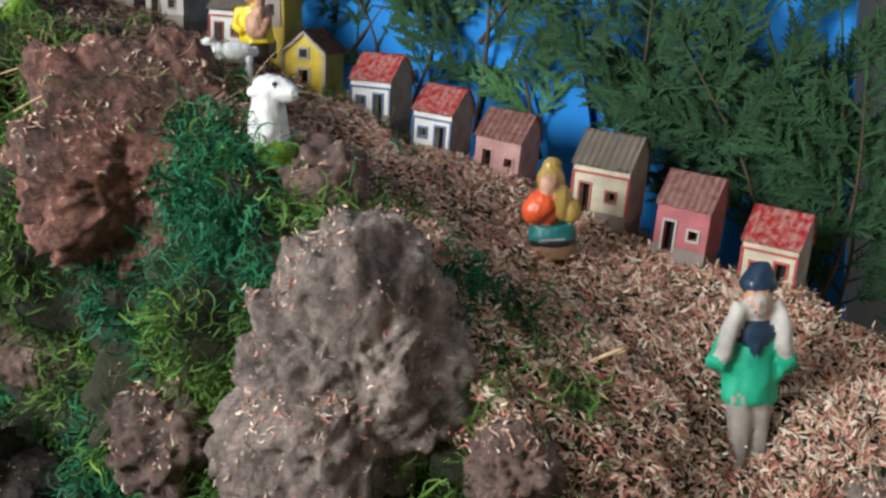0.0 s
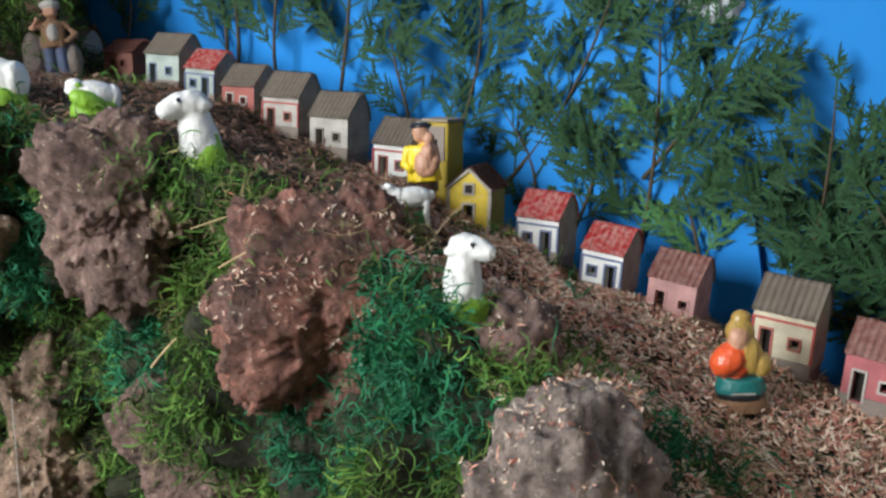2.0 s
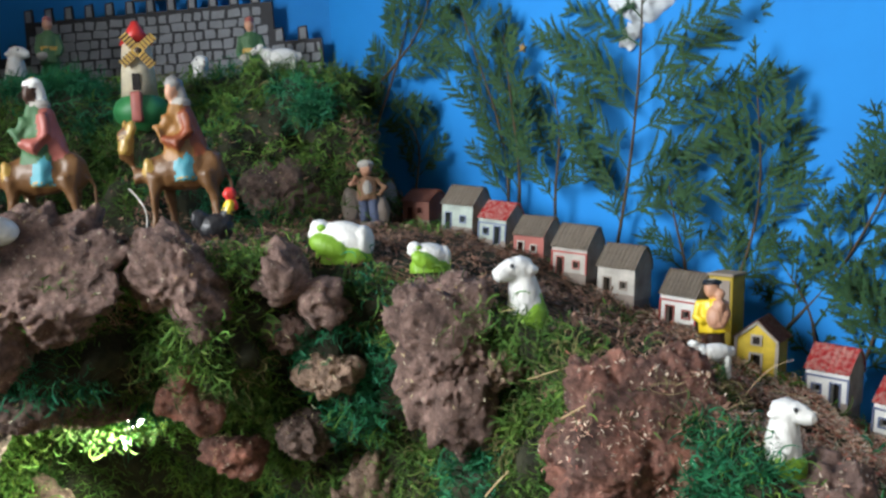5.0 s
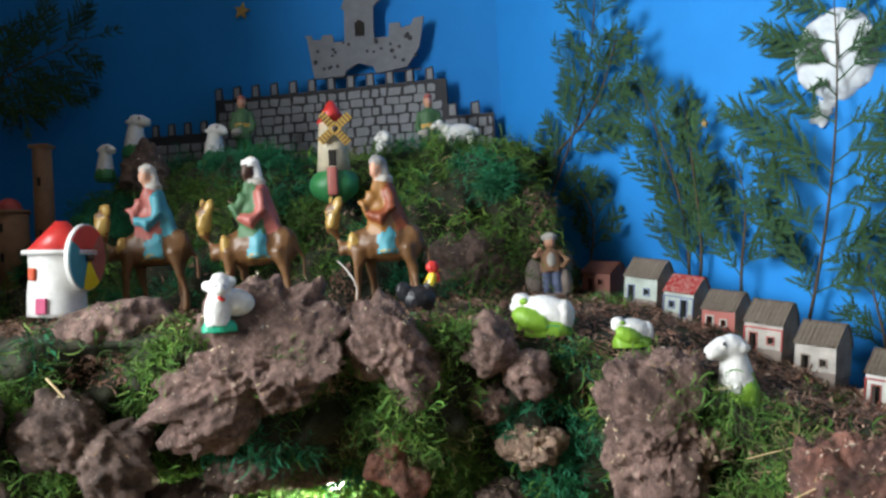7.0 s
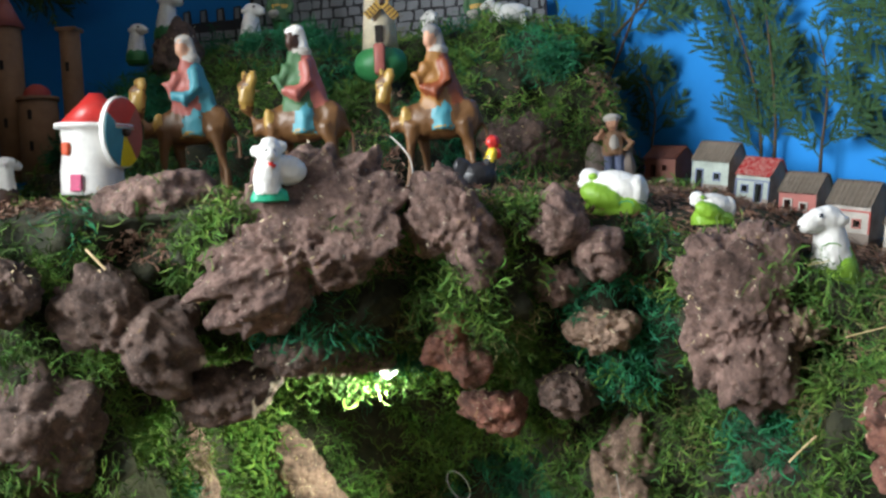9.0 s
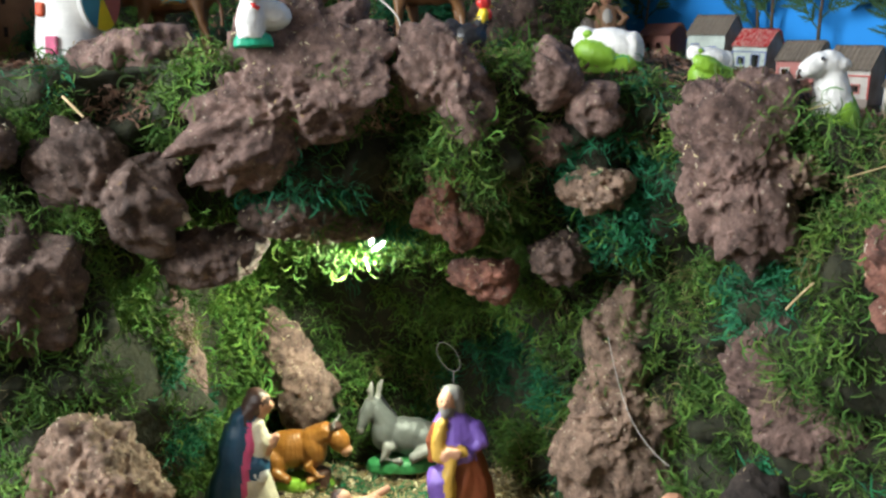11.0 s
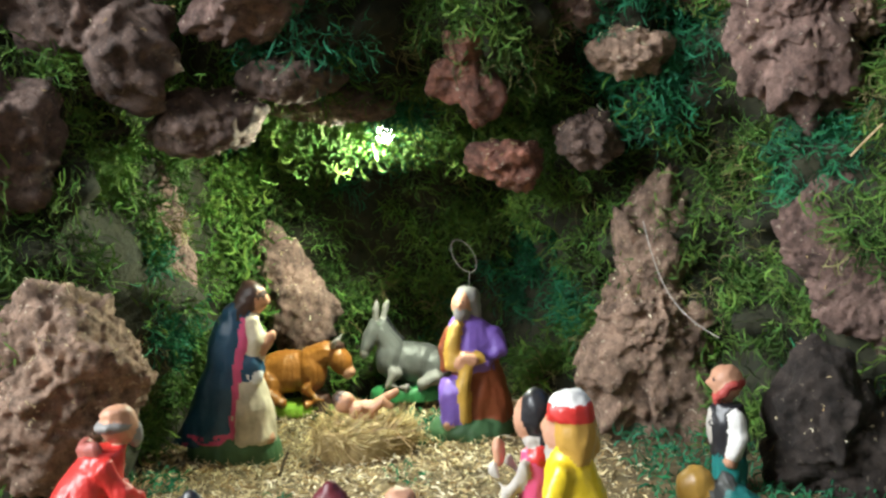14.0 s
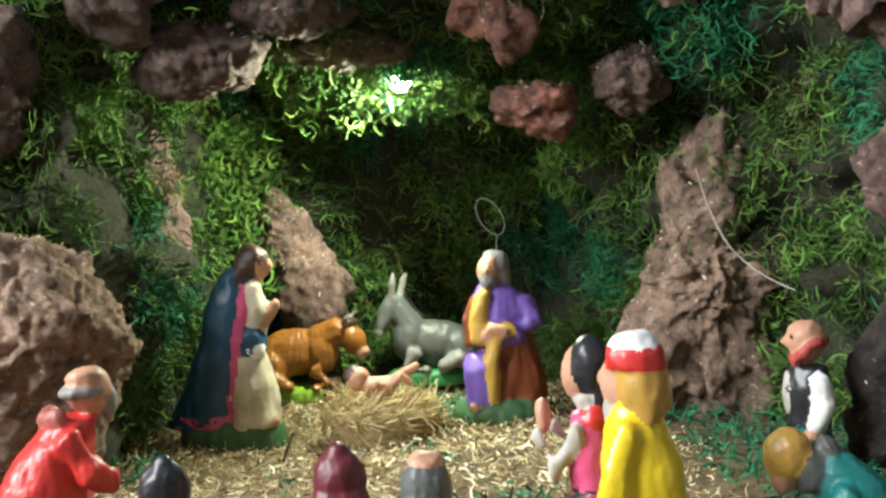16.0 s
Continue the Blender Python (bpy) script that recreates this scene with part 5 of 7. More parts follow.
# kneeling bearded man in purple and rust
figure("kneeling_figurine", (-0.383, 0.965, 0.080), 0, 0.150, [
    base("base_green", 0.28, 0.15, 0.0, 0, 0.22),
    ("l", "rust", [(0.13, 0.21, 0.16, 0.06, 0.03), (0.3, 0.19, 0.16, 0.07, 0.03), (0.5, 0.15, 0.14, 0.05, 0.03), (0.72, 0.14, 0.12, 0.03, 0.02)], 0.024),
    ("l", "purple", [(0.14, 0.085, 0.10, -0.10, -0.09), (0.36, 0.095, 0.10, -0.10, -0.08), (0.42, 0.085, 0.09, -0.08, -0.06)], 0.01),
    ("t", "ochre", [(-0.04, -0.15, 0.16, 0.04), (-0.03, -0.16, 0.38, 0.045), (0.0, -0.14, 0.52, 0.04)]),
    ("l", "purple", [(0.46, 0.15, 0.12, 0.02, -0.02), (0.62, 0.165, 0.125, 0.02, -0.01), (0.74, 0.14, 0.11, 0.01, 0), (0.80, 0.07, 0.07, 0.0, 0)], 0.01),
    ("t", "ochre", [(-0.10, -0.11, 0.48, 0.05), (-0.09, -0.11, 0.62, 0.045), (-0.06, -0.10, 0.76, 0.04)]),
    ("t", "rust", [(-0.15, -0.05, 0.46, 0.035), (-0.15, -0.05, 0.6, 0.035), (-0.11, -0.05, 0.72, 0.035)]),
    ("t", "purple", [(0.16, -0.02, 0.70, 0.065), (0.19, -0.06, 0.56, 0.07), (0.10, -0.14, 0.52, 0.055)]), ("e", "ochre", (0.07, -0.16, 0.55), (0.045, 0.03, 0.04)),
    ("t", "skin", [(0.05, -0.17, 0.53, 0.035), (-0.03, -0.18, 0.57, 0.04), (-0.06, -0.16, 0.50, 0.03)]),
    ("e", "skin", (-0.03, -0.04, 0.87), (0.065, 0.07, 0.085)), ("e", "grey", (-0.03, -0.07, 0.82), (0.055, 0.055, 0.055)),
    ("e", "grey", (0.01, 0.01, 0.90), (0.085, 0.085, 0.09)), ("e", "grey", (0.05, 0.0, 0.83), (0.055, 0.06, 0.09)),
    ("e", "skin", (-0.13, -0.15, 0.14), (0.04, 0.05, 0.03)), ("e", "skin", (-0.04, -0.115, 0.875), (0.014, 0.02, 0.022)), ("e", "hair", (-0.065, -0.095, 0.895), (0.012, 0.012, 0.007)), ("e", "hair", (-0.012, -0.10, 0.895), (0.012, 0.012, 0.007)),
], "kneeling bearded figurine in purple and rust robes", "figurine", "figures at the manger")

figure("ox_figurine", (-0.566, 1.055, 0.094), 0, 0.088, [
    base("lime", 0.42, 0.12, 0.05, 0, 0.25), ("l", "hair", [(-0.02, 0.2, 0.2, 0.25, -0.02), (0.2, 0.17, 0.17, 0.25, -0.02)]),
    ("e", "ox", (-0.1, 0.02, 0.48), (0.42, 0.22, 0.26), (0, -4, 0)), ("e", "ox", (-0.3, -0.05, 0.35), (0.2, 0.2, 0.22)), ("e", "ox", (0.2, 0, 0.5), (0.2, 0.2, 0.28)),
    ("t", "ox", [(0.25, 0, 0.62, 0.17), (0.4, -0.03, 0.7, 0.15), (0.5, -0.05, 0.68, 0.13)]),
    ("e", "ox", (0.56, -0.06, 0.60), (0.14, 0.13, 0.18), (0, -35, 0)), ("e", "skin", (0.66, -0.08, 0.46), (0.08, 0.09, 0.08)),
    ("e", "hair", (0.52, -0.05, 0.78), (0.1, 0.1, 0.06)), ("t", "grey", [(0.5, -0.16, 0.78, 0.03), (0.52, -0.22, 0.84, 0.025), (0.56, -0.23, 0.90, 0.01)]), ("t", "grey", [(0.5, 0.06, 0.78, 0.03), (0.54, 0.12, 0.84, 0.025), (0.58, 0.12, 0.9, 0.01)]),
    ("t", "ox", [(0.15, -0.18, 0.3, 0.09), (0.3, -0.2, 0.16, 0.07), (0.15, -0.22, 0.12, 0.05)]), ("t", "ox", [(-0.3, -0.2, 0.25, 0.1), (-0.1, -0.24, 0.14, 0.06)]),
], "glossy brown resting ox figurine on straw", "figurine", "animals in the grotto")

figure("donkey_figurine", (-0.450, 1.092, 0.098), 0, 0.100, [
    base("green", 0.44, 0.12, 0.02, 0, 0.24),
    ("e", "fur_grey", (0.12, 0.02, 0.36), (0.40, 0.19, 0.23), (0, 8, 0)), ("e", "fur_grey", (0.34, 0.0, 0.3), (0.2, 0.19, 0.22)), ("e", "fur_grey", (-0.16, 0, 0.42), (0.18, 0.17, 0.24)),
    ("t", "fur_grey", [(-0.14, 0, 0.5, 0.15), (-0.24, -0.01, 0.68, 0.12), (-0.30, -0.02, 0.80, 0.10)]),
    ("t", "fur_grey", [(-0.29, -0.03, 0.82, 0.095), (-0.37, -0.06, 0.68, 0.085), (-0.44, -0.08, 0.52, 0.06)]), ("e", "grey", (-0.445, -0.085, 0.50), (0.055, 0.06, 0.06)),
    ("t", "grey", [(-0.31, -0.08, 0.86, 0.035), (-0.30, -0.10, 0.98, 0.04), (-0.28, -0.11, 1.07, 0.015)]), ("t", "grey", [(-0.24, 0.02, 0.86, 0.035), (-0.20, 0.03, 0.98, 0.04), (-0.17, 0.03, 1.06, 0.015)]),
    ("t", "black", [(-0.2, 0.03, 0.86, 0.03), (-0.12, 0.04, 0.72, 0.03), (-0.02, 0.03, 0.62, 0.025)]),
    ("t", "grey", [(-0.1, -0.16, 0.3, 0.08), (-0.2, -0.19, 0.15, 0.06), (0.02, -0.22, 0.13, 0.05)]), ("t", "grey", [(0.36, -0.18, 0.24, 0.09), (0.15, -0.22, 0.16, 0.06)]),
], "grey resting donkey figurine on a green base", "figurine", "animals in the grotto")

figure("infant_figurine", (-0.476, 0.894, 0.124), 8, 0.056, [
    ("e", "skin", (-0.30, 0.04, 0.20), (0.17, 0.16, 0.17)), ("e", "hair", (-0.36, 0.07, 0.25), (0.15, 0.15, 0.14)),
    ("t", "skin", [(-0.2, 0, 0.10, 0.14), (0.0, 0, 0.06, 0.17), (0.15, 0, 0.08, 0.15)]),
    ("t", "skin", [(0.12, -0.08, 0.1, 0.09), (0.28, -0.10, 0.22, 0.085), (0.42, -0.10, 0.12, 0.05)]), ("t", "skin", [(0.12, 0.06, 0.1, 0.09), (0.34, 0.05, 0.24, 0.08), (0.54, 0.05, 0.34, 0.05)]),
    ("t", "skin", [(-0.15, -0.12, 0.12, 0.06), (-0.05, -0.24, 0.16, 0.05)]),
], "tiny bare infant figurine lying in the straw nest", "figurine", "figures at the manger", folds=0.0)

# the straw nest
nest = bmesh.new()
bmesh.ops.create_uvsphere(nest, u_segments=30, v_segments=16, radius=1.0, matrix=Matrix.Translation((0, 0, 0.006)) @ Matrix.Diagonal((0.047, 0.037, 0.026, 1)))
for v in nest.verts:
    if v.co.z > 0.008:
        k = min(1.0, math.hypot(v.co.x / 0.04, v.co.y / 0.032))
        v.co.z = 0.014 + 0.016 * k ** 2 * (1 - 0.45 * k)
    v.co += noise.noise_vector(v.co * 90) * 0.003
cradle = empty("straw_nest", pose(-0.478, 0.90, FLOOR + 0.006), "round straw nest holding the infant figurine", "manger")
part("bed", nest, M["straw_dark"], cradle)
n = 1700
a = RNG.uniform(0, 2 * math.pi, n)
k = 0.15 + 0.9 * RNG.random(n) ** 0.7
p = np.stack([0.046 * k * np.cos(a), 0.036 * k * np.sin(a), 0.010 + 0.026 * RNG.random(n) * np.clip(0.35 + k, 0, 1) * np.clip(1.5 - k, 0.3, 1)], 1)
d = np.stack([-np.sin(a), np.cos(a), RNG.normal(size=n) * 0.3], 1) + RNG.normal(size=(n, 3)) * 0.45
loose = strips("loose_straw", p, d, 0.012 + 0.014 * RNG.random(n), 0.0009, 0.16, M["straw"], "loose straws", "straw", 5)
loose.parent = cradle
del loose["category"]

G = "pilgrims before the grotto"
figure("pilgrim_figurine", (-0.628, 0.665, FLOOR - 0.002), 125, 0.104, [
    ("l", "red", [(0.0, 0.25, 0.30, 0, 0.10), (0.25, 0.25, 0.30, 0, 0.10), (0.45, 0.23, 0.26, 0, 0.05), (0.62, 0.22, 0.20, 0, -0.04), (0.74, 0.15, 0.14, 0, -0.12)], 0.018),
    ("e", "red", (0, 0.30, 0.14), (0.24, 0.2, 0.16)), ("e", "tan", (0.1, -0.28, 0.10), (0.08, 0.1, 0.1)),
    ("t", "red", [(0.20, -0.03, 0.66, 0.09), (0.26, -0.14, 0.48, 0.09), (0.2, -0.30, 0.40, 0.065)]), ("t", "red", [(-0.20, -0.03, 0.66, 0.09), (-0.26, -0.14, 0.48, 0.09), (-0.2, -0.30, 0.40, 0.065)]),
    ("t", "rose", [(0.13, -0.02, 0.76, 0.05), (0.02, 0.04, 0.74, 0.05), (-0.13, -0.02, 0.76, 0.05)]),
    ("e", "skin", (0, -0.22, 0.87), (0.125, 0.14, 0.125)), ("e", "grey", (0, -0.19, 0.865), (0.142, 0.145, 0.05)), ("e", "skin", (0, -0.20, 0.935), (0.115, 0.12, 0.06)), ("e", "grey", (0, -0.33, 0.79), (0.08, 0.06, 0.09)),
], "bald old pilgrim figurine in a glossy red coat", "figurine", G, slim=0.84)
figure("pilgrim_figurine", (-0.329, 0.592, FLOOR - 0.004), 242, 0.124, [
    ("l", "yellow", [(0.0, 0.25, 0.30, 0, 0.10), (0.2, 0.25, 0.29, 0, 0.08), (0.36, 0.19, 0.22, 0, 0.03), (0.5, 0.20, 0.22, 0, 0.01), (0.64, 0.17, 0.17, 0, -0.02), (0.72, 0.10, 0.10, 0, -0.03)], 0.016),
    ("t", "yellow", [(0.16, 0, 0.64, 0.075), (0.23, -0.05, 0.50, 0.085), (0.23, -0.09, 0.38, 0.085)]), ("t", "yellow", [(-0.16, 0, 0.64, 0.075), (-0.22, -0.06, 0.48, 0.08), (-0.16, -0.2, 0.42, 0.06)]),
    ("t", "sand", [(0.20, -0.12, 0.34, 0.085), (0.22, -0.18, 0.20, 0.10), (0.18, -0.24, 0.08, 0.09)]),
    ("e", "skin", (0, -0.11, 0.79), (0.105, 0.09, 0.11)), ("e", "skin", (0, -0.20, 0.80), (0.03, 0.03, 0.03)), ("e", "offwhite", (0, -0.13, 0.70), (0.08, 0.07, 0.07)),
    ("e", "blond", (0, 0.03, 0.79), (0.155, 0.145, 0.125)), ("t", "blond", [(0.06, 0.08, 0.76, 0.09), (0.05, 0.10, 0.68, 0.07)]), ("t", "blond", [(-0.06, 0.08, 0.76, 0.09), (-0.05, 0.10, 0.68, 0.07)]),
    ("l", "red", [(0.855, 0.165, 0.165, 0, 0.0), (0.92, 0.155, 0.155, 0, 0.0)], 0.0), ("e", "white", (0, 0, 0.93), (0.13, 0.13, 0.055)),
], "blond pilgrim figurine in a glossy yellow robe with a red band", "figurine", G, slim=0.66)
figure("pilgrim_figurine", (-0.346, 0.630, FLOOR - 0.002), 242, 0.118, [
    ("l", "black", [(0.0, 0.22, 0.28, 0, 0.08), (0.22, 0.21, 0.25, 0, 0.06), (0.34, 0.14, 0.15, 0, 0.02)], 0.016), ("e", "black", (0, -0.22, 0.12), (0.2, 0.16, 0.14)),
    ("l", "pink", [(0.32, 0.145, 0.14, 0, 0.01), (0.5, 0.16, 0.14, 0, 0), (0.64, 0.11, 0.10, 0, -0.01)], 0.006), ("l", "rust", [(0.31, 0.15, 0.147, 0, 0.01), (0.345, 0.15, 0.147, 0, 0.01)], 0.0), ("e", "red", (0, 0.04, 0.62), (0.13, 0.1, 0.05)),
    ("t", "offwhite", [(0.15, -0.02, 0.58, 0.06), (0.20, -0.16, 0.42, 0.06), (0.13, -0.30, 0.56, 0.045)]), ("t", "offwhite", [(-0.15, -0.02, 0.58, 0.06), (-0.20, -0.16, 0.42, 0.06), (-0.13, -0.30, 0.56, 0.045)]), ("e", "skin", (0, -0.31, 0.62), (0.07, 0.05, 0.08)),
    ("e", "skin", (0, -0.08, 0.80), (0.095, 0.09, 0.11)), ("e", "black", (0, 0.02, 0.84), (0.125, 0.125, 0.125)), ("e", "black", (0, 0.09, 0.73), (0.07, 0.06, 0.08)), ("e", "offwhite", (0, -0.02, 0.69), (0.09, 0.08, 0.035)),
], "dark haired pilgrim figurine in a pink vest and black skirt", "figurine", G, slim=0.68)
figure("pilgrim_figurine", (-0.197, 0.752, FLOOR - 0.006), -102, 0.106, [
    base("base_green", 0.2, 0.08),
    ("l", "teal", [(0.05, 0.12, 0.12, 0, 0), (0.3, 0.13, 0.13, 0, 0), (0.42, 0.13, 0.12, 0, 0)], 0.016),
    ("l", "black", [(0.38, 0.135, 0.135, 0, 0), (0.6, 0.15, 0.145, 0, 0), (0.72, 0.11, 0.11, 0, 0)], 0.004), ("e", "offwhite", (0, -0.10, 0.56), (0.08, 0.07, 0.15)),
    ("t", "white", [(0.14, 0.05, 0.67, 0.062), (0.175, 0.06, 0.52, 0.068), (0.15, 0.02, 0.38, 0.055)]), ("t", "white", [(-0.14, 0.04, 0.67, 0.062), (-0.175, 0.03, 0.5, 0.065), (-0.12, -0.1, 0.4, 0.05)]), ("e", "skin", (0.14, 0.0, 0.34), (0.045, 0.05, 0.04)),
    ("e", "skin", (0, -0.01, 0.865), (0.115, 0.125, 0.125)), ("e", "skin", (0, -0.135, 0.86), (0.022, 0.03, 0.03)), ("e", "black", (0.06, -0.105, 0.89), (0.016, 0.014, 0.011)), ("e", "black", (-0.06, -0.105, 0.89), (0.016, 0.014, 0.011)),
    ("t", "trimred", [(0.10, 0.07, 0.86, 0.03), (0.115, 0.0, 0.85, 0.028), (0.105, -0.05, 0.79, 0.032), (0.05, -0.10, 0.755, 0.035)]), ("t", "trimred", [(-0.10, 0.07, 0.86, 0.03), (-0.115, 0.0, 0.85, 0.028), (-0.105, -0.05, 0.79, 0.032), (-0.05, -0.10, 0.755, 0.035)]), ("e", "trimred", (0, 0.095, 0.86), (0.09, 0.035, 0.04)),
], "bald red-bearded figurine in white shirt and black waistcoat", "figurine", G, slim=0.9)
figure("pilgrim_figurine", (-0.227, 0.615, FLOOR - 0.014), 258, 0.086, [
    ("l", "teal", [(0.0, 0.25, 0.30, 0, 0.14), (0.35, 0.25, 0.30, 0, 0.10), (0.55, 0.22, 0.25, 0, 0.03), (0.70, 0.16, 0.18, 0, -0.06), (0.78, 0.07, 0.09, 0, -0.1)], 0.016),
    ("t", "teal", [(0.2, -0.04, 0.6, 0.09), (0.24, -0.16, 0.42, 0.085), (0.18, -0.28, 0.3, 0.06)]), ("t", "teal", [(-0.2, -0.04, 0.6, 0.09), (-0.24, -0.16, 0.42, 0.085), (-0.18, -0.28, 0.3, 0.06)]), ("t", "offwhite", [(0.14, -0.3, 0.32, 0.06), (0.12, -0.34, 0.14, 0.06)]),
    ("t", "fur_grey", [(0.0, -0.12, 0.80, 0.10), (0.0, -0.22, 0.72, 0.15), (0.0, -0.28, 0.62, 0.14)]), ("e", "skin", (0, -0.42, 0.66), (0.11, 0.09, 0.13)), ("e", "blond", (0, -0.38, 0.76), (0.16, 0.16, 0.15), (30, 0, 0)),
], "bent figurine in a teal coat with grey scarf and ochre hat", "figurine", G, slim=0.85)
for x, y, hgt, hood, coat, text in ((-0.533, 0.560, 0.083, "black", "black", "hooded figurine all in black"), (-0.459, 0.560, 0.085, "wine", "ochre", "figurine with dark wine hood and ochre cloak"), (-0.423, 0.560, 0.080, "fur_grey", "fur_grey", "bald figurine with a grey shawl")):
    top = [("e", "skin", (0, -0.02, 0.95), (0.13, 0.13, 0.07))] if hood == "fur_grey" else [("e", hood, (0, 0.02, 0.97), (0.07, 0.07, 0.06))]
    figure("pilgrim_figurine", (x, y, FLOOR - 0.006), 180, hgt, [
        ("l", coat, [(0.0, 0.25, 0.22, 0, 0), (0.3, 0.24, 0.2, 0, 0), (0.55, 0.22, 0.18, 0, 0), (0.7, 0.14, 0.13, 0, 0)], 0.024),
        ("e", "skin", (0, -0.08, 0.84), (0.12, 0.12, 0.13)), ("e", hood, (0, 0.0, 0.84), (0.17, 0.16, 0.16)), ("e", hood, (0, 0.05, 0.72), (0.2, 0.15, 0.12)), *top,
    ], text + " seen from behind", "figurine", G, slim=0.78)

# ---- figures of the slope ----
figure("piper_figurine", (0.366, 0.452, 0.158), -26, 0.147, [
    base("base_green", 0.10, 0.03, -0.02), ("t", "fur_grey", [(-0.05, -0.04, 0.02, 0.05), (-0.055, 0.0, 0.2, 0.058), (-0.05, 0.0, 0.42, 0.07)]), ("t", "clay_grey", [(0.05, 0.0, 0.06, 0.05), (0.05, 0.0, 0.2, 0.06), (0.05, 0.0, 0.42, 0.075)]),
    ("t", "clay_grey", [(-0.055, -0.03, 0.1, 0.058), (-0.055, -0.02, 0.42, 0.072)]),
    ("e", "black", (-0.03, -0.07, 0.02), (0.05, 0.08, 0.03)), ("e", "rust", (-0.10, -0.03, 0.06), (0.03, 0.06, 0.03)),
    ("l", "jade", [(0.39, 0.15, 0.10, 0, 0), (0.48, 0.15, 0.10, 0, 0), (0.6, 0.13, 0.09, 0, 0), (0.72, 0.11, 0.08, 0, 0)], 0.008),
    ("t", "jade", [(-0.12, 0, 0.68, 0.055), (-0.20, -0.04, 0.54, 0.06), (-0.16, -0.08, 0.58, 0.05)]), ("t", "jade", [(0.12, 0, 0.68, 0.055), (0.20, -0.04, 0.52, 0.06), (0.17, -0.08, 0.60, 0.05)]),
    ("t", "offwhite", [(-0.17, -0.09, 0.60, 0.04), (-0.14, -0.10, 0.72, 0.045), (-0.09, -0.07, 0.82, 0.05)]), ("t", "offwhite", [(0.16, -0.09, 0.62, 0.04), (0.14, -0.08, 0.72, 0.045), (0.11, -0.02, 0.82, 0.05)]),
    ("e", "navy", (0, -0.07, 0.70), (0.09, 0.04, 0.06)), ("e", "navy", (0.0, -0.09, 0.65), (0.03, 0.02, 0.05)),
    ("e", "skin", (0, -0.03, 0.83), (0.075, 0.08, 0.09)), ("e", "offwhite", (0, -0.05, 0.825), (0.062, 0.07, 0.07)), ("e", "navy", (0.01, 0.0, 0.91), (0.10, 0.10, 0.05)), ("l", "navy", [(0.90, 0.095, 0.095, 0.01, 0), (0.96, 0.07, 0.07, 0.02, 0), (1.0, 0.025, 0.025, 0.03, 0)], 0.0),
    ("e", "red", (-0.005, -0.115, 0.795), (0.012, 0.008, 0.01)), ("e", "skin", (0, -0.125, 0.835), (0.013, 0.015, 0.018)), ("e", "hair", (-0.03, -0.105, 0.855), (0.012, 0.01, 0.006)), ("e", "hair", (0.03, -0.105, 0.855), (0.012, 0.01, 0.006)), ("t", "offwhite", [(-0.12, -0.08, 0.80, 0.012), (-0.15, -0.09, 0.90, 0.012)]),
], "clay piper figurine in a jade green jacket and dark hat", "figurine", lean=2, slim=0.8)
figure("gnome_figurine", (0.298, 0.580, 0.293), -25, 0.068, [
    ("l", "sand", [(-0.03, 0.30, 0.22, 0, 0), (0.08, 0.31, 0.23, 0, 0), (0.12, 0.26, 0.2, 0, 0)], 0.0), ("l", "teal", [(0.10, 0.26, 0.2, 0, 0), (0.2, 0.30, 0.22, 0, 0), (0.32, 0.26, 0.2, 0, 0)], 0.004), ("l", "black", [(0.12, 0.285, 0.225, 0, 0), (0.16, 0.29, 0.23, 0, 0)], 0.0),
    ("e", "orange", (-0.14, -0.06, 0.52), (0.24, 0.2, 0.17), (0, -25, 0)), ("e", "orange", (-0.06, 0, 0.45), (0.2, 0.18, 0.14)), ("e", "gold", (0.12, -0.04, 0.55), (0.14, 0.16, 0.2)), ("e", "gold", (0.24, -0.06, 0.46), (0.12, 0.12, 0.13)),
    ("e", "skin", (-0.03, -0.1, 0.74), (0.12, 0.12, 0.13)), ("e", "gold", (0.0, 0.0, 0.8), (0.17, 0.15, 0.16)), ("e", "gold", (0.02, 0.02, 0.94), (0.12, 0.1, 0.08)), ("e", "gold", (0.06, -0.13, 0.6), (0.07, 0.06, 0.14)),
], "glossy orange and gold gnome ornament on a dark green base", "ornament", slim=0.85)
bars = part("inscription", box(-0.008, 0.008, -0.0136, -0.0126, 0.0125, 0.0135), PAINT["offwhite"], smooth=False)
bars.parent = bpy.data.objects["gnome_figurine"]
figure("shepherd_figurine", (0.146, 0.832, 0.436), -28, 0.070, [
    ("l", "hair", [(-0.05, 0.13, 0.11, 0, 0), (0.22, 0.15, 0.12, 0, 0)], 0.0), ("l", "yellow", [(0.2, 0.22, 0.16, 0, 0), (0.45, 0.2, 0.15, 0, 0), (0.66, 0.16, 0.12, 0, 0)], 0.01),
    ("t", "yellow", [(-0.16, 0, 0.62, 0.08), (-0.22, -0.05, 0.42, 0.08), (-0.12, -0.15, 0.36, 0.06)]), ("t", "skin", [(0.14, 0, 0.62, 0.07), (0.18, -0.1, 0.45, 0.07), (0.1, -0.17, 0.3, 0.06)]),
    ("e", "skin", (0.04, -0.15, 0.42), (0.12, 0.08, 0.16)), ("e", "skin", (0.1, -0.13, 0.58), (0.09, 0.08, 0.1)), ("e", "skin", (0.1, -0.06, 0.74), (0.08, 0.08, 0.08)),
    ("e", "skin", (0, -0.03, 0.80), (0.11, 0.11, 0.12)), ("e", "black", (0, 0, 0.90), (0.14, 0.13, 0.045)), ("e", "offwhite", (0, 0, 0.93), (0.06, 0.06, 0.03)),
], "shepherd figurine in a yellow coat holding a lamb", "figurine")
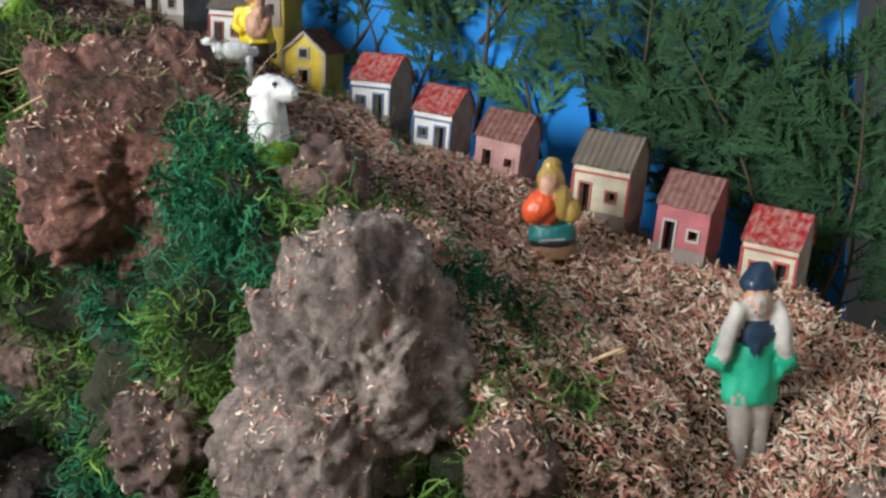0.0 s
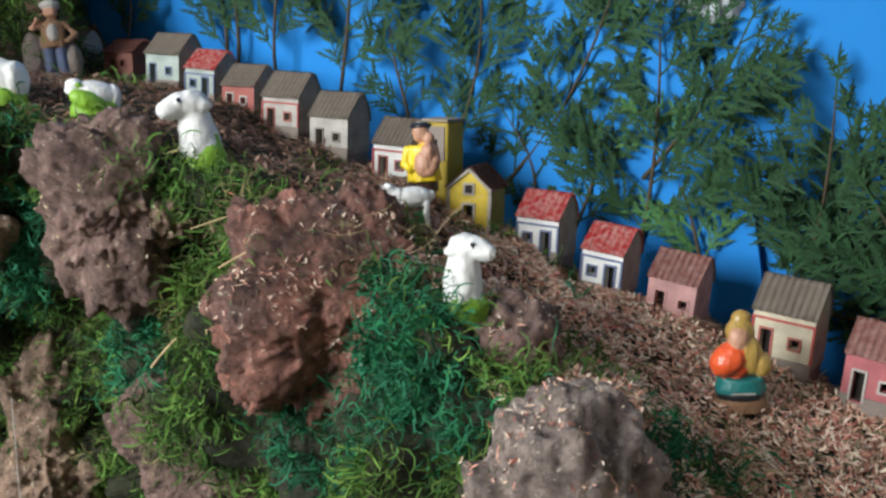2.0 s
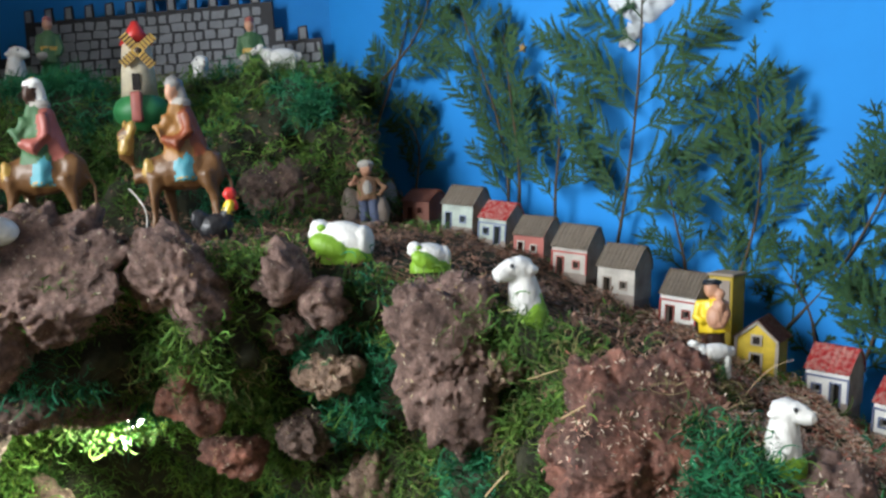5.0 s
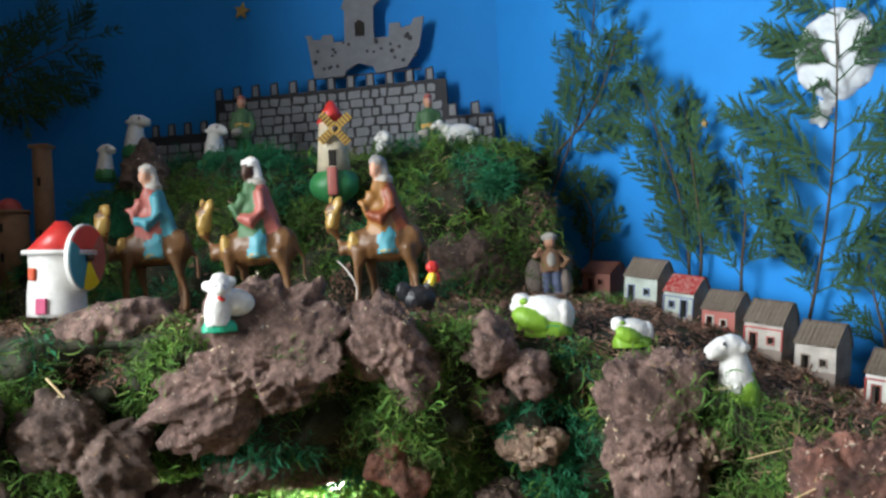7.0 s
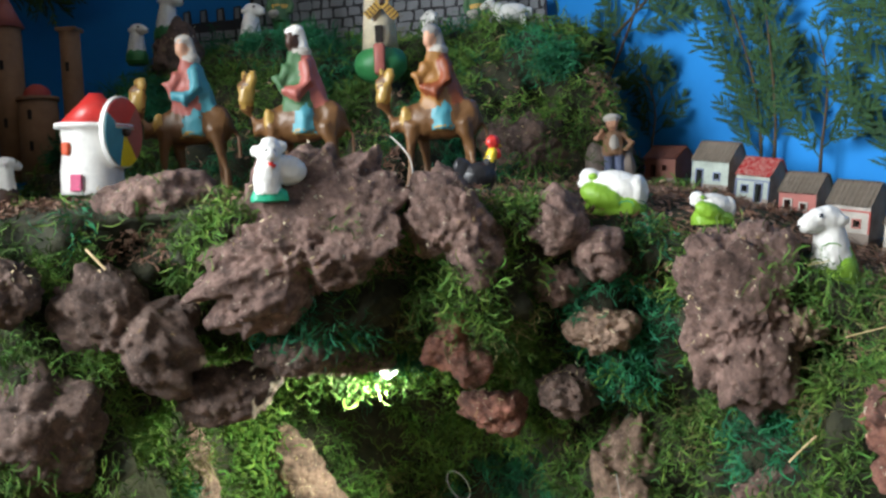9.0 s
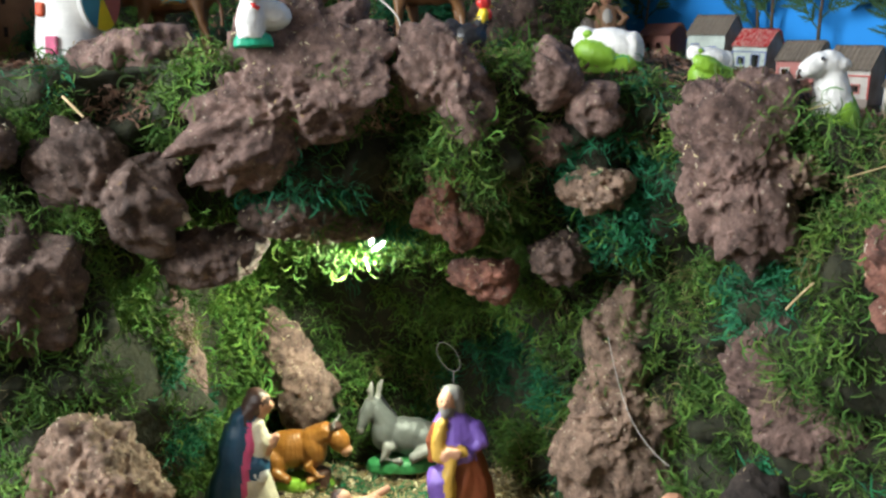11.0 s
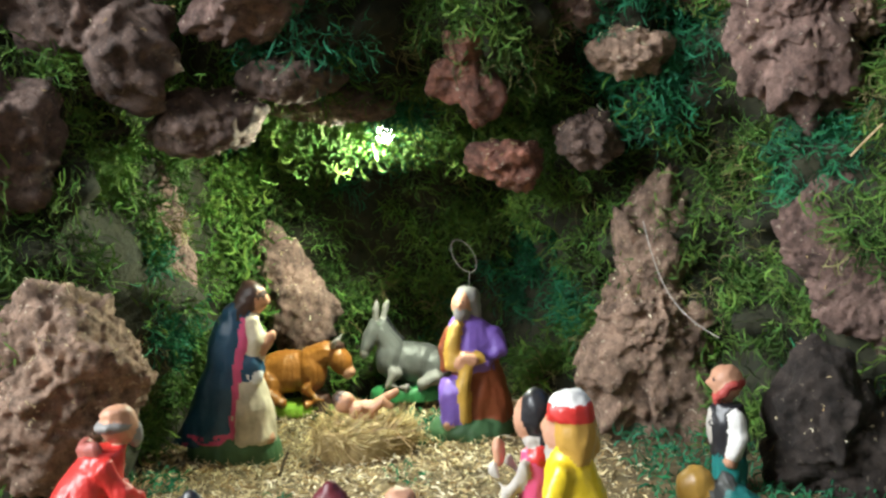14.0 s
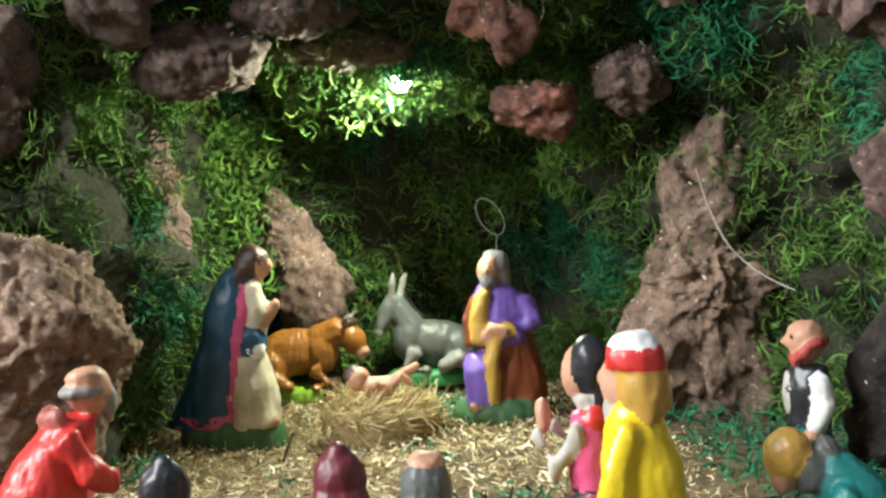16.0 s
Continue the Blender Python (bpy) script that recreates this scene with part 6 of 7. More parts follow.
figure("shepherd_figurine", (-0.178, 1.150, 0.572), 0, 0.086, [
    base("stone_grey", 0.24, 0.05), ("e", "stone_grey", (-0.26, 0.04, 0.28), (0.14, 0.12, 0.32)), ("e", "stone_grey", (0.2, 0.06, 0.2), (0.12, 0.12, 0.24)),
    ("t", "trimblue", [(-0.07, 0, 0.04, 0.06), (-0.07, 0, 0.42, 0.08)]), ("t", "trimblue", [(0.08, -0.02, 0.04, 0.06), (0.07, 0, 0.42, 0.08)]),
    ("l", "sand", [(0.38, 0.15, 0.11, 0, 0), (0.6, 0.15, 0.11, 0, 0), (0.72, 0.12, 0.09, 0, 0)], 0.006), ("e", "offwhite", (0, -0.08, 0.56), (0.07, 0.05, 0.12)),
    ("t", "skin", [(-0.14, 0, 0.68, 0.06), (-0.24, -0.04, 0.62, 0.055), (-0.16, -0.1, 0.74, 0.04)]), ("t", "sand", [(0.14, 0, 0.68, 0.06), (0.27, -0.02, 0.55, 0.055), (0.17, -0.07, 0.44, 0.04)]),
    ("e", "skin", (0, -0.02, 0.83), (0.09, 0.09, 0.1)), ("e", "offwhite", (0, 0, 0.91), (0.13, 0.12, 0.07)),
], "shepherd figurine with a white cap beside tree stumps", "figurine")


# ---- sheep ----
def sheep(at, yaw, size, kind, label, grass="lime", lean=0):
    if kind == "sitting":
        sh = [base(grass, 0.30, 0.26, 0, 0.02), ("l", grass, [(-0.1, 0.28, 0.27, 0.05, 0.05), (0.30, 0.21, 0.20, 0.06, 0.05), (0.50, 0.07, 0.07, 0.10, 0.1)], 0.0),
              ("l", "white", [(0.12, 0.25, 0.24, 0, 0.03), (0.35, 0.235, 0.23, 0, 0.02), (0.56, 0.20, 0.20, 0, 0.0), (0.72, 0.165, 0.17, 0, -0.02)], 0.020),
              ("t", "white", [(-0.07, -0.15, 0.12, 0.05), (-0.06, -0.16, 0.4, 0.06)]), ("t", "white", [(0.07, -0.15, 0.12, 0.05), (0.06, -0.16, 0.4, 0.06)]),
              ("e", "white", (0, -0.05, 0.82), (0.18, 0.20, 0.165)), ("t", "white", [(0, -0.15, 0.83, 0.15), (0, -0.30, 0.78, 0.12), (0, -0.40, 0.75, 0.085)]),
              ("e", "white", (-0.17, 0.05, 0.80), (0.035, 0.08, 0.06)), ("e", "white", (0.17, 0.05, 0.80), (0.035, 0.08, 0.06)), ("e", "white", (0, 0.04, 0.91), (0.09, 0.09, 0.045)),
              ("e", "black", (-0.13, -0.235, 0.87), (0.024, 0.024, 0.024)), ("e", "black", (0.13, -0.235, 0.87), (0.024, 0.024, 0.024)), ("e", "black", (0, -0.47, 0.76), (0.022, 0.02, 0.018))]
    elif kind == "standing":
        sh = [base(grass, 0.30, 0.30, 0.06, 0, 0.14), ("e", "white", (0.05, 0, 0.62), (0.42, 0.2, 0.22)), ("e", "white", (-0.28, 0, 0.68), (0.16, 0.17, 0.18)),
              ("t", "white", [(-0.34, 0, 0.74, 0.13), (-0.5, -0.03, 0.86, 0.12), (-0.62, -0.05, 0.78, 0.085), (-0.68, -0.05, 0.74, 0.06)]), ("e", "white", (-0.44, 0.1, 0.9), (0.08, 0.04, 0.05)), ("e", "white", (-0.44, -0.13, 0.9), (0.08, 0.04, 0.05)),
              *[("t", "white", [(x, y, 0.5, 0.08), (x, y, 0.2, 0.055), (x, y, 0.0, 0.05)]) for x in (-0.24, 0.32) for y in (-0.1, 0.1)], ("e", "white", (0.46, 0, 0.62), (0.08, 0.06, 0.12)), ("e", "black", (-0.57, -0.13, 0.86), (0.02, 0.02, 0.02))]
    elif kind == "lying":
        sh = [base(grass, 0.52, 0.3, 0, 0, 0.36), ("e", "white", (0.06, 0, 0.40), (0.5, 0.32, 0.30), (0, 14, 0)), ("e", grass, (-0.16, -0.26, 0.28), (0.38, 0.2, 0.2), (0, 25, 0)),
              ("e", "white", (-0.38, -0.05, 0.62), (0.18, 0.17, 0.15)), ("e", "white", (-0.48, -0.12, 0.52), (0.1, 0.1, 0.1)), ("e", grass, (-0.3, -0.2, 0.62), (0.07, 0.06, 0.05)), ("e", "white", (0.4, 0, 0.34), (0.16, 0.25, 0.28))]
    else:
        sh = [base("jade", 0.3, 0.16, -0.1, 0, 0.2), ("e", "white", (0.16, 0.1, 0.46), (0.36, 0.26, 0.24), (0, 8, 0)), ("l", "white", [(0.1, 0.2, 0.19, -0.14, -0.04), (0.4, 0.22, 0.2, -0.12, -0.04), (0.62, 0.17, 0.16, -0.1, -0.04)], 0.01),
              ("e", "white", (-0.08, -0.1, 0.74), (0.2, 0.18, 0.19)), ("e", "white", (-0.08, -0.25, 0.68), (0.11, 0.1, 0.09)), ("e", "white", (-0.28, -0.06, 0.76), (0.09, 0.06, 0.1), (0, 30, 0)), ("e", "white", (0.12, -0.06, 0.82), (0.09, 0.06, 0.1), (0, -30, 0)), ("e", "white", (-0.06, -0.04, 0.9), (0.14, 0.12, 0.08)),
              ("e", "black", (-0.15, -0.28, 0.74), (0.022, 0.02, 0.022)), ("e", "black", (-0.02, -0.28, 0.74), (0.022, 0.02, 0.022)), ("t", "red", [(-0.1, -0.26, 0.56, 0.03), (0.0, -0.25, 0.52, 0.03)])]
    return figure("sheep_figurine", at, yaw, size, sh, label, "sheep", "sheep of the hillside", lean, 0.008, voxel=0.024)


sheep((-0.046, 0.805, 0.468), -68, 0.074, "sitting", "white sitting sheep figurine on a lime green base")
sheep((0.111, 0.618, 0.372), 40, 0.060, "sitting", "white upright sheep figurine with lime green base")
sheep((0.112, 0.752, 0.421), -5, 0.038, "standing", "small white standing lamb on a green tuft", "green")
sheep((-0.212, 0.925, 0.540), -20, 0.060, "lying", "white and lime lying sheep on green moss")
sheep((-0.126, 0.885, 0.527), 8, 0.040, "lying", "small white lying sheep on green moss")
sheep((-0.524, 0.806, 0.570), 18, 0.056, "lamb", "white lamb figurine with a red ribbon on the boulder")
for at, yaw, s, kind, text in (((-0.785, 1.35, 0.815), 70, 0.066, "sitting", "shaded grey-white sheep on the top of the castle hill"), ((-0.664, 1.352, 0.798), 62, 0.062, "sitting", "white sitting sheep before the castle wall"),
                               ((-0.404, 1.352, 0.772), 20, 0.062, "sitting", "white sheep behind the riders"), ((-0.288, 1.352, 0.787), 0, 0.060, "standing", "white grazing sheep on a reddish stone"), ((-0.815, 1.30, 0.778), 60, 0.052, "sitting", "small sheep half hidden in moss")):
    sheep(at, yaw, s, kind, text, "green")
for x, y in ((-0.905, 0.985), (-0.870, 1.01)):
    sheep((x, y, 0.585), 150, 0.05, "sitting", "white sheep beside the mill house", "hair")

figure("cockerel_figurine", (-0.345, 0.968, 0.566), 10, 0.062, [
    ("e", "black", (0.0, 0, 0.28), (0.30, 0.2, 0.26), (0, -10, 0)), ("e", "black", (-0.25, 0, 0.42), (0.16, 0.1, 0.22), (0, -35, 0)), ("t", "black", [(0.14, 0, 0.4, 0.14), (0.22, 0, 0.6, 0.11)]),
    ("t", "yellow", [(0.2, 0, 0.54, 0.12), (0.26, -0.02, 0.72, 0.09)]), ("e", "red", (0.26, -0.02, 0.86), (0.12, 0.08, 0.12)), ("e", "red", (0.34, -0.03, 0.66), (0.05, 0.05, 0.09)), ("t", "ochre", [(0.34, -0.02, 0.8, 0.04), (0.42, -0.03, 0.78, 0.012)]),
    ("l", "base_green", [(-0.03, 0.22, 0.16, 0, 0), (0.08, 0.18, 0.14, 0, 0)], 0.0),
], "black cockerel figurine with red comb beside the camel", "cockerel")


# ---- riders on camels ----
def rider(at, yaw, size, coat, cloak, hat, blanket, label, seed):
    legs = [("t", "camel", [(x, y, 0.38, 0.06), (x + k * 0.6, y, 0.26, 0.038), (x + k, y, 0.16, 0.026), (x + k * 1.6, y, 0.02, 0.026), (x + k * 1.6 - 0.02, y, 0.0, 0.034)]) for x, y, k in ((-0.14, -0.05, -0.02), (-0.10, 0.06, 0.04), (0.20, -0.06, 0.05), (0.22, 0.06, 0.0))]
    return figure("rider_figurine", at, yaw, size, legs + [
        ("e", "camel", (0.04, 0, 0.40), (0.27, 0.11, 0.12)), ("e", "camel", (0.04, 0, 0.48), (0.12, 0.08, 0.09)), ("e", "camel", (0.22, 0, 0.40), (0.1, 0.095, 0.12)),
        ("t", "camel", [(-0.16, 0, 0.40, 0.075), (-0.27, -0.01, 0.38, 0.055), (-0.33, -0.01, 0.50, 0.048), (-0.31, -0.02, 0.62, 0.042)]), ("t", "camel", [(-0.29, -0.02, 0.64, 0.05), (-0.36, -0.03, 0.60, 0.035)]),
        ("t", "gold", [(-0.33, -0.03, 0.52, 0.052), (-0.31, -0.03, 0.60, 0.055)]), ("e", "gold", (-0.27, -0.06, 0.66), (0.035, 0.03, 0.05)), ("e", "gold", (-0.33, 0.02, 0.67), (0.025, 0.025, 0.05)), ("e", "gold", (-0.18, -0.07, 0.43), (0.03, 0.03, 0.06)),
        ("l", blanket, [(0.335, 0.10, 0.128, 0.06, 0), (0.43, 0.10, 0.132, 0.06, 0), (0.51, 0.09, 0.085, 0.06, 0)], 0.006), ("l", "gold", [(0.328, 0.096, 0.131, 0.06, 0), (0.348, 0.096, 0.133, 0.06, 0)], 0.0),
        ("t", "camel", [(0.30, 0, 0.42, 0.02), (0.35, 0, 0.32, 0.014), (0.36, 0, 0.2, 0.018)]),
        ("l", coat, [(0.46, 0.12, 0.10, 0.03, -0.01), (0.58, 0.10, 0.09, 0.02, -0.01), (0.70, 0.08, 0.075, 0.025, 0), (0.79, 0.05, 0.05, 0.025, 0)], 0.02),
        ("l", cloak, [(0.42, 0.10, 0.09, 0.15, 0.02), (0.56, 0.09, 0.09, 0.11, 0.02), (0.76, 0.065, 0.07, 0.06, 0.02)], 0.022), ("t", cloak, [(0.08, -0.07, 0.73, 0.035), (0.11, -0.10, 0.62, 0.042), (0.03, -0.12, 0.55, 0.04), (-0.05, -0.10, 0.58, 0.026)]),
        ("t", coat, [(-0.03, -0.05, 0.70, 0.05), (-0.10, -0.08, 0.60, 0.045), (-0.12, -0.07, 0.66, 0.03)]), ("e", "offwhite", (0.06, 0, 0.80), (0.065, 0.06, 0.025)),
        ("e", "hair" if hat == "white" else "skin", (0.0, -0.02, 0.865), (0.045, 0.045, 0.055)), ("e", hat, (0.015, 0, 0.915), (0.065, 0.06, 0.036)), ("t", hat, [(0.05, 0, 0.90, 0.035), (0.075, 0, 0.83, 0.03)]), ("e", "gold", (0.015, 0, 0.950), (0.018, 0.018, 0.018)),
    ], label, "figurine", "riders on camels", folds=0.014, slim=0.88)


rider((-0.676, 1.055, 0.585), 4, 0.188, "rose", "sky", "offwhite", "sky", "camel rider figurine in a pale blue cloak", 1)
rider((-0.542, 1.020, 0.578), 0, 0.192, "base_green", "rose", "white", "sky", "camel rider figurine with dark face and rose cloak", 2)
rider((-0.392, 1.030, 0.575), 0, 0.190, "tan", "rust", "grey", "sky", "camel rider figurine in ochre and red", 3)
REIN = [(-0.437, 0.985, 0.632), (-0.418, 0.965, 0.615), (-0.411, 0.945, 0.592), (-0.416, 0.925, 0.574), (-0.428, 0.915, 0.566)]


# ---- mills and far buildings ----
def windmill(at, size):
    ob = empty("windmill", pose(*at), "small white windmill with red cap on a green mound", "windmill")
    bm = bmesh.new()
    bmesh.ops.create_uvsphere(bm, u_segments=24, v_segments=12, radius=1, matrix=Matrix.Translation((0, 0, 0.012)) @ Matrix.Diagonal((0.034, 0.03, 0.026, 1)))
    for v in bm.verts:
        v.co += noise.noise_vector(v.co * 70) * 0.003
    part("mound", bm, PAINT["green"], ob)
    part("path", box(-0.006, 0.008, -0.034, -0.02, -0.005, 0.034, 0.003), PAINT["rose"], ob)
    bm = bmesh.new()
    bmesh.ops.create_cone(bm, segments=24, radius1=0.0235, radius2=0.018, depth=0.068, cap_ends=True, matrix=Matrix.Translation((0, 0, 0.064)))
    part("tower", bm, PAINT["cream"], ob)
    part("door", box(-0.004, 0.006, -0.0235, -0.018, 0.036, 0.058, 0.001), M["dark"], ob, smooth=False)
    bm = bmesh.new()
    bmesh.ops.create_cone(bm, segments=24, radius1=0.021, radius2=0.004, depth=0.030, cap_ends=True, matrix=Matrix.Translation((0, 0, 0.113)))
    part("cap", bm, PAINT["red"], ob)
    hub = part("hub", box(-0.003, 0.003, -0.030, -0.018, 0.075, 0.081, 0.001), PAINT["hair"], ob, at=pose(0.007, 0, 0.008))
    for k in range(4):
        bm = box(-0.0055, 0.0055, -0.0275, -0.026, 0.004, 0.027, 0.0004)
        for j in range(4):
            box_into(bm, -0.006, 0.006, -0.0285, -0.0273, 0.008 + j * 0.005, 0.0095 + j * 0.005, 1)
        part("sail", bm, [PAINT["ochre"], PAINT["hair"]], ob, smooth=False, at=pose(0.007, 0, 0.086) @ pose(0, 0, 0, 0, 50 + 90 * k, 0))


windmill((-0.463, 1.205, 0.728), 1)


def mill_house(at, yaw):
    ob = empty("mill_house", pose(*at, 0, 3, yaw), "white toy mill house with red roof and coloured wheel", "mill")
    bm = bmesh.new()
    bmesh.ops.create_cone(bm, segments=32, radius1=0.033, radius2=0.031, depth=0.075, cap_ends=True, matrix=Matrix.Translation((0, 0, 0.034)))
    bmesh.ops.subdivide_edges(bm, edges=[e for e in bm.edges if abs(e.verts[0].co.z - e.verts[1].co.z) > 0.05], cuts=12)
    for v in bm.verts:
        v.co += noise.noise_vector(v.co * 60) * 0.0016
    part("wall", bm, PAINT["white"], ob)
    bm = bmesh.new()
    bmesh.ops.create_cone(bm, segments=32, radius1=0.040, radius2=0.007, depth=0.036, cap_ends=True, matrix=Matrix.Translation((0.004, 0, 0.088)))
    part("roof", bm, PAINT["red"], ob)
    bm = bmesh.new()
    bmesh.ops.create_cone(bm, segments=32, radius1=0.041, radius2=0.041, depth=0.005, cap_ends=True, matrix=Matrix.Translation((0.002, 0, 0.070)))
    part("roof_rim", bm, PAINT["white"], ob)
    part("window", box(-0.020, -0.012, -0.034, -0.027, 0.038, 0.052, 0.002), PAINT["orange"], ob, smooth=False)
    part("door", box(-0.010, 0.002, -0.0365, -0.029, 0.0, 0.018, 0.001), PAINT["pink"], ob, smooth=False)
    # wheel of coloured sectors
    wheel = part("wheel_rim", bmesh.new(), PAINT["white"], ob, at=pose(0.034, -0.006, 0.064, 90, 10, 80))
    bm = bmesh.new()
    bmesh.ops.create_cone(bm, segments=36, radius1=0.0385, radius2=0.0385, depth=0.005, cap_ends=True)
    bm.to_mesh(wheel.data)
    bm.free()
    for k, (a0, a1, color) in enumerate(((60, 160, "red"), (160, 265, "sky"), (265, 320, "yellow"), (320, 420, "rose"))):
        bm = bmesh.new()
        arc = [radians(a0 + (a1 - a0) * i / 10) for i in range(11)]
        lo = [bm.verts.new((0, 0, 0.0032))] + [bm.verts.new((0.037 * math.cos(a), 0.037 * math.sin(a), 0.0032)) for a in arc]
        bm.faces.new(lo)
        r = bmesh.ops.extrude_face_region(bm, geom=bm.faces[:])
        for v in r["geom"]:
            if isinstance(v, bmesh.types.BMVert):
                v.co.z = 0.0042
        part("sector", bm, PAINT[color], wheel, smooth=False)
    bm = bmesh.new()
    bmesh.ops.create_uvsphere(bm, u_segments=12, v_segments=8, radius=0.005, matrix=Matrix.Translation((0, 0, 0.006)))
    part("hub", bm, PAINT["hair"], wheel)


mill_house((-0.765, 0.995, 0.590), 0)


def tower(at, r, h, cap, label):
    ob = empty("clay_tower", pose(*at), label, "tower", "far buildings of the model")
    bm = bmesh.new()
    bmesh.ops.create_cone(bm, segments=20, radius1=r * 1.08, radius2=r, depth=h, cap_ends=True, matrix=Matrix.Translation((0, 0, h / 2)))
    part("shaft", bm, PAINT["sand"], ob)
    for z in (0.35, 0.72):
        part("slit", box(-0.0025, 0.0025, -r * 1.12, -r * 0.8, h * z, h * z + 0.014, 0.0006), M["dark"], ob, smooth=False)
    if cap == "spire":
        bm = bmesh.new()
        bmesh.ops.create_cone(bm, segments=20, radius1=r * 1.25, radius2=0.001, depth=r * 2.6, cap_ends=True, matrix=Matrix.Translation((0, 0, h + r * 1.3)))
        part("spire", bm, PAINT["rose"], ob)
    elif cap == "dome":
        bm = bmesh.new()
        bmesh.ops.create_uvsphere(bm, u_segments=20, v_segments=10, radius=r * 0.72, matrix=Matrix.Translation((0, 0, h)))
        part("dome", bm, PAINT["trimred"], ob)
        bm = bmesh.new()
        bmesh.ops.create_cone(bm, segments=20, radius1=r * 1.1, radius2=r * 1.1, depth=0.006, cap_ends=True, matrix=Matrix.Translation((0, 0, h - 0.003)))
        part("cornice", bm, PAINT["sand"], ob)
    else:
        part("parapet", box(-r * 1.05, r * 1.05, -r * 1.05, r * 1.05, h - 0.002, h + 0.004, 0.001), PAINT["sand"], ob, smooth=False)


tower((-0.953, 1.40, 0.62), 0.015, 0.225, "flat", "slim sand coloured clay tower by the panel")
tower((-1.000, 1.38, 0.62), 0.028, 0.125, "dome", "round clay building with a red dome")
tower((-1.050, 1.40, 0.62), 0.021, 0.235, "spire", "clay tower with a pink pointed roof")

for at, s, coat, text in (((-0.332, 1.385, 0.775), 0.118, "base_green", "standing figurine in a green coat with yellow belt"), ((-0.629, 1.40, 0.80), 0.11, "base_green", "small dark green figurine before the castle")):
    figure("watchman_figurine", at, 0, s, [
        ("t", "green", [(-0.06, 0, 0.0, 0.05), (-0.05, 0, 0.4, 0.065)]), ("t", "green", [(0.06, 0, 0.0, 0.05), (0.05, 0, 0.4, 0.065)]),
        ("l", coat, [(0.36, 0.13, 0.1, 0, 0), (0.56, 0.10, 0.08, 0, 0), (0.74, 0.12, 0.09, 0, 0), (0.8, 0.06, 0.06, 0, 0)], 0.008), ("l", "ochre", [(0.54, 0.107, 0.088, 0, 0), (0.585, 0.107, 0.088, 0, 0)], 0.0),
        ("t", coat, [(-0.11, 0, 0.74, 0.045), (-0.16, -0.02, 0.56, 0.04), (-0.12, -0.06, 0.46, 0.035)]), ("t", coat, [(0.11, 0, 0.74, 0.045), (0.16, -0.02, 0.56, 0.04), (0.13, -0.06, 0.46, 0.035)]),
        ("e", "offwhite", (-0.08, -0.08, 0.46), (0.07, 0.05, 0.05)), ("e", "skin", (0, -0.02, 0.88), (0.065, 0.065, 0.075)), ("e", "rose", (0, 0, 0.955), (0.06, 0.06, 0.05)),
    ], text, "figurine")


# ---- loose straws and wires ----
def cord(name, pts, r, material, label, category="straw"):
    cu = bpy.data.curves.new(name, "CURVE")
    cu.dimensions, cu.bevel_depth, cu.bevel_resolution = "3D", r, 1
    sp = cu.splines.new("NURBS")
    sp.points.add(len(pts) - 1)
    for p, q in zip(sp.points, pts):
        p.co = (*q, 1)
    sp.use_endpoint_u, sp.order_u = True, 3
    cu.materials.append(material)
    return tagged(new(name, cu), label, category)


cord("dry_straw", [(-0.045, 0.68, 0.415), (-0.02, 0.675, 0.428), (0.012, 0.68, 0.438)], 0.0008, M["straw"], "long dry straw lying on the red stone")
cord("dry_straw", [(-0.06, 0.74, 0.437), (-0.01, 0.725, 0.452), (0.04, 0.72, 0.455), (0.065, 0.70, 0.435), (0.075, 0.68, 0.40)], 0.0005, M["straw"], "long bent dry straw over the red stone")
cord("dry_straw", [(-0.02, 0.735, 0.45), (0.045, 0.715, 0.458), (0.078, 0.70, 0.425), (0.07, 0.675, 0.385)], 0.0005, M["straw"], "thin bent dry straw over the red stone")
cord("dry_straw", [(0.055, 0.72, 0.45), (0.07, 0.70, 0.44), (0.095, 0.69, 0.425)], 0.0008, M["straw"], "short dry straw near the lamb")
cord("pale_loop", [(0.262, 0.47, 0.252), (0.272, 0.455, 0.262), (0.288, 0.46, 0.262), (0.284, 0.475, 0.25), (0.266, 0.478, 0.248)], 0.0012, M["straw"], "curled pale wood shaving on the slope", "shaving")
cord("thin_wire", [(-0.225, 0.90, 0.285), (-0.222, 0.87, 0.24), (-0.212, 0.80, 0.208), (-0.197, 0.77, 0.200)], 0.0004, PAINT["offwhite"], "thin pale wire hanging before the tan stone", "wire")
cord("dry_twig", [(-0.545, 0.848, FLOOR), (-0.541, 0.846, FLOOR + 0.012), (-0.537, 0.85, FLOOR + 0.02)], 0.001, M["twig"], "small dark twig standing in the straw", "twig")
cord("dry_straw", [(-0.690, 0.79, 0.535), (-0.680, 0.785, 0.526), (-0.672, 0.785, 0.517)], 0.0012, M["straw"], "short pale straw in the moss")
cord("dry_straw", [(-0.10, 0.765, 0.33), (-0.09, 0.762, 0.342), (-0.078, 0.762, 0.352)], 0.0009, M["straw"], "short pale straw in the moss")

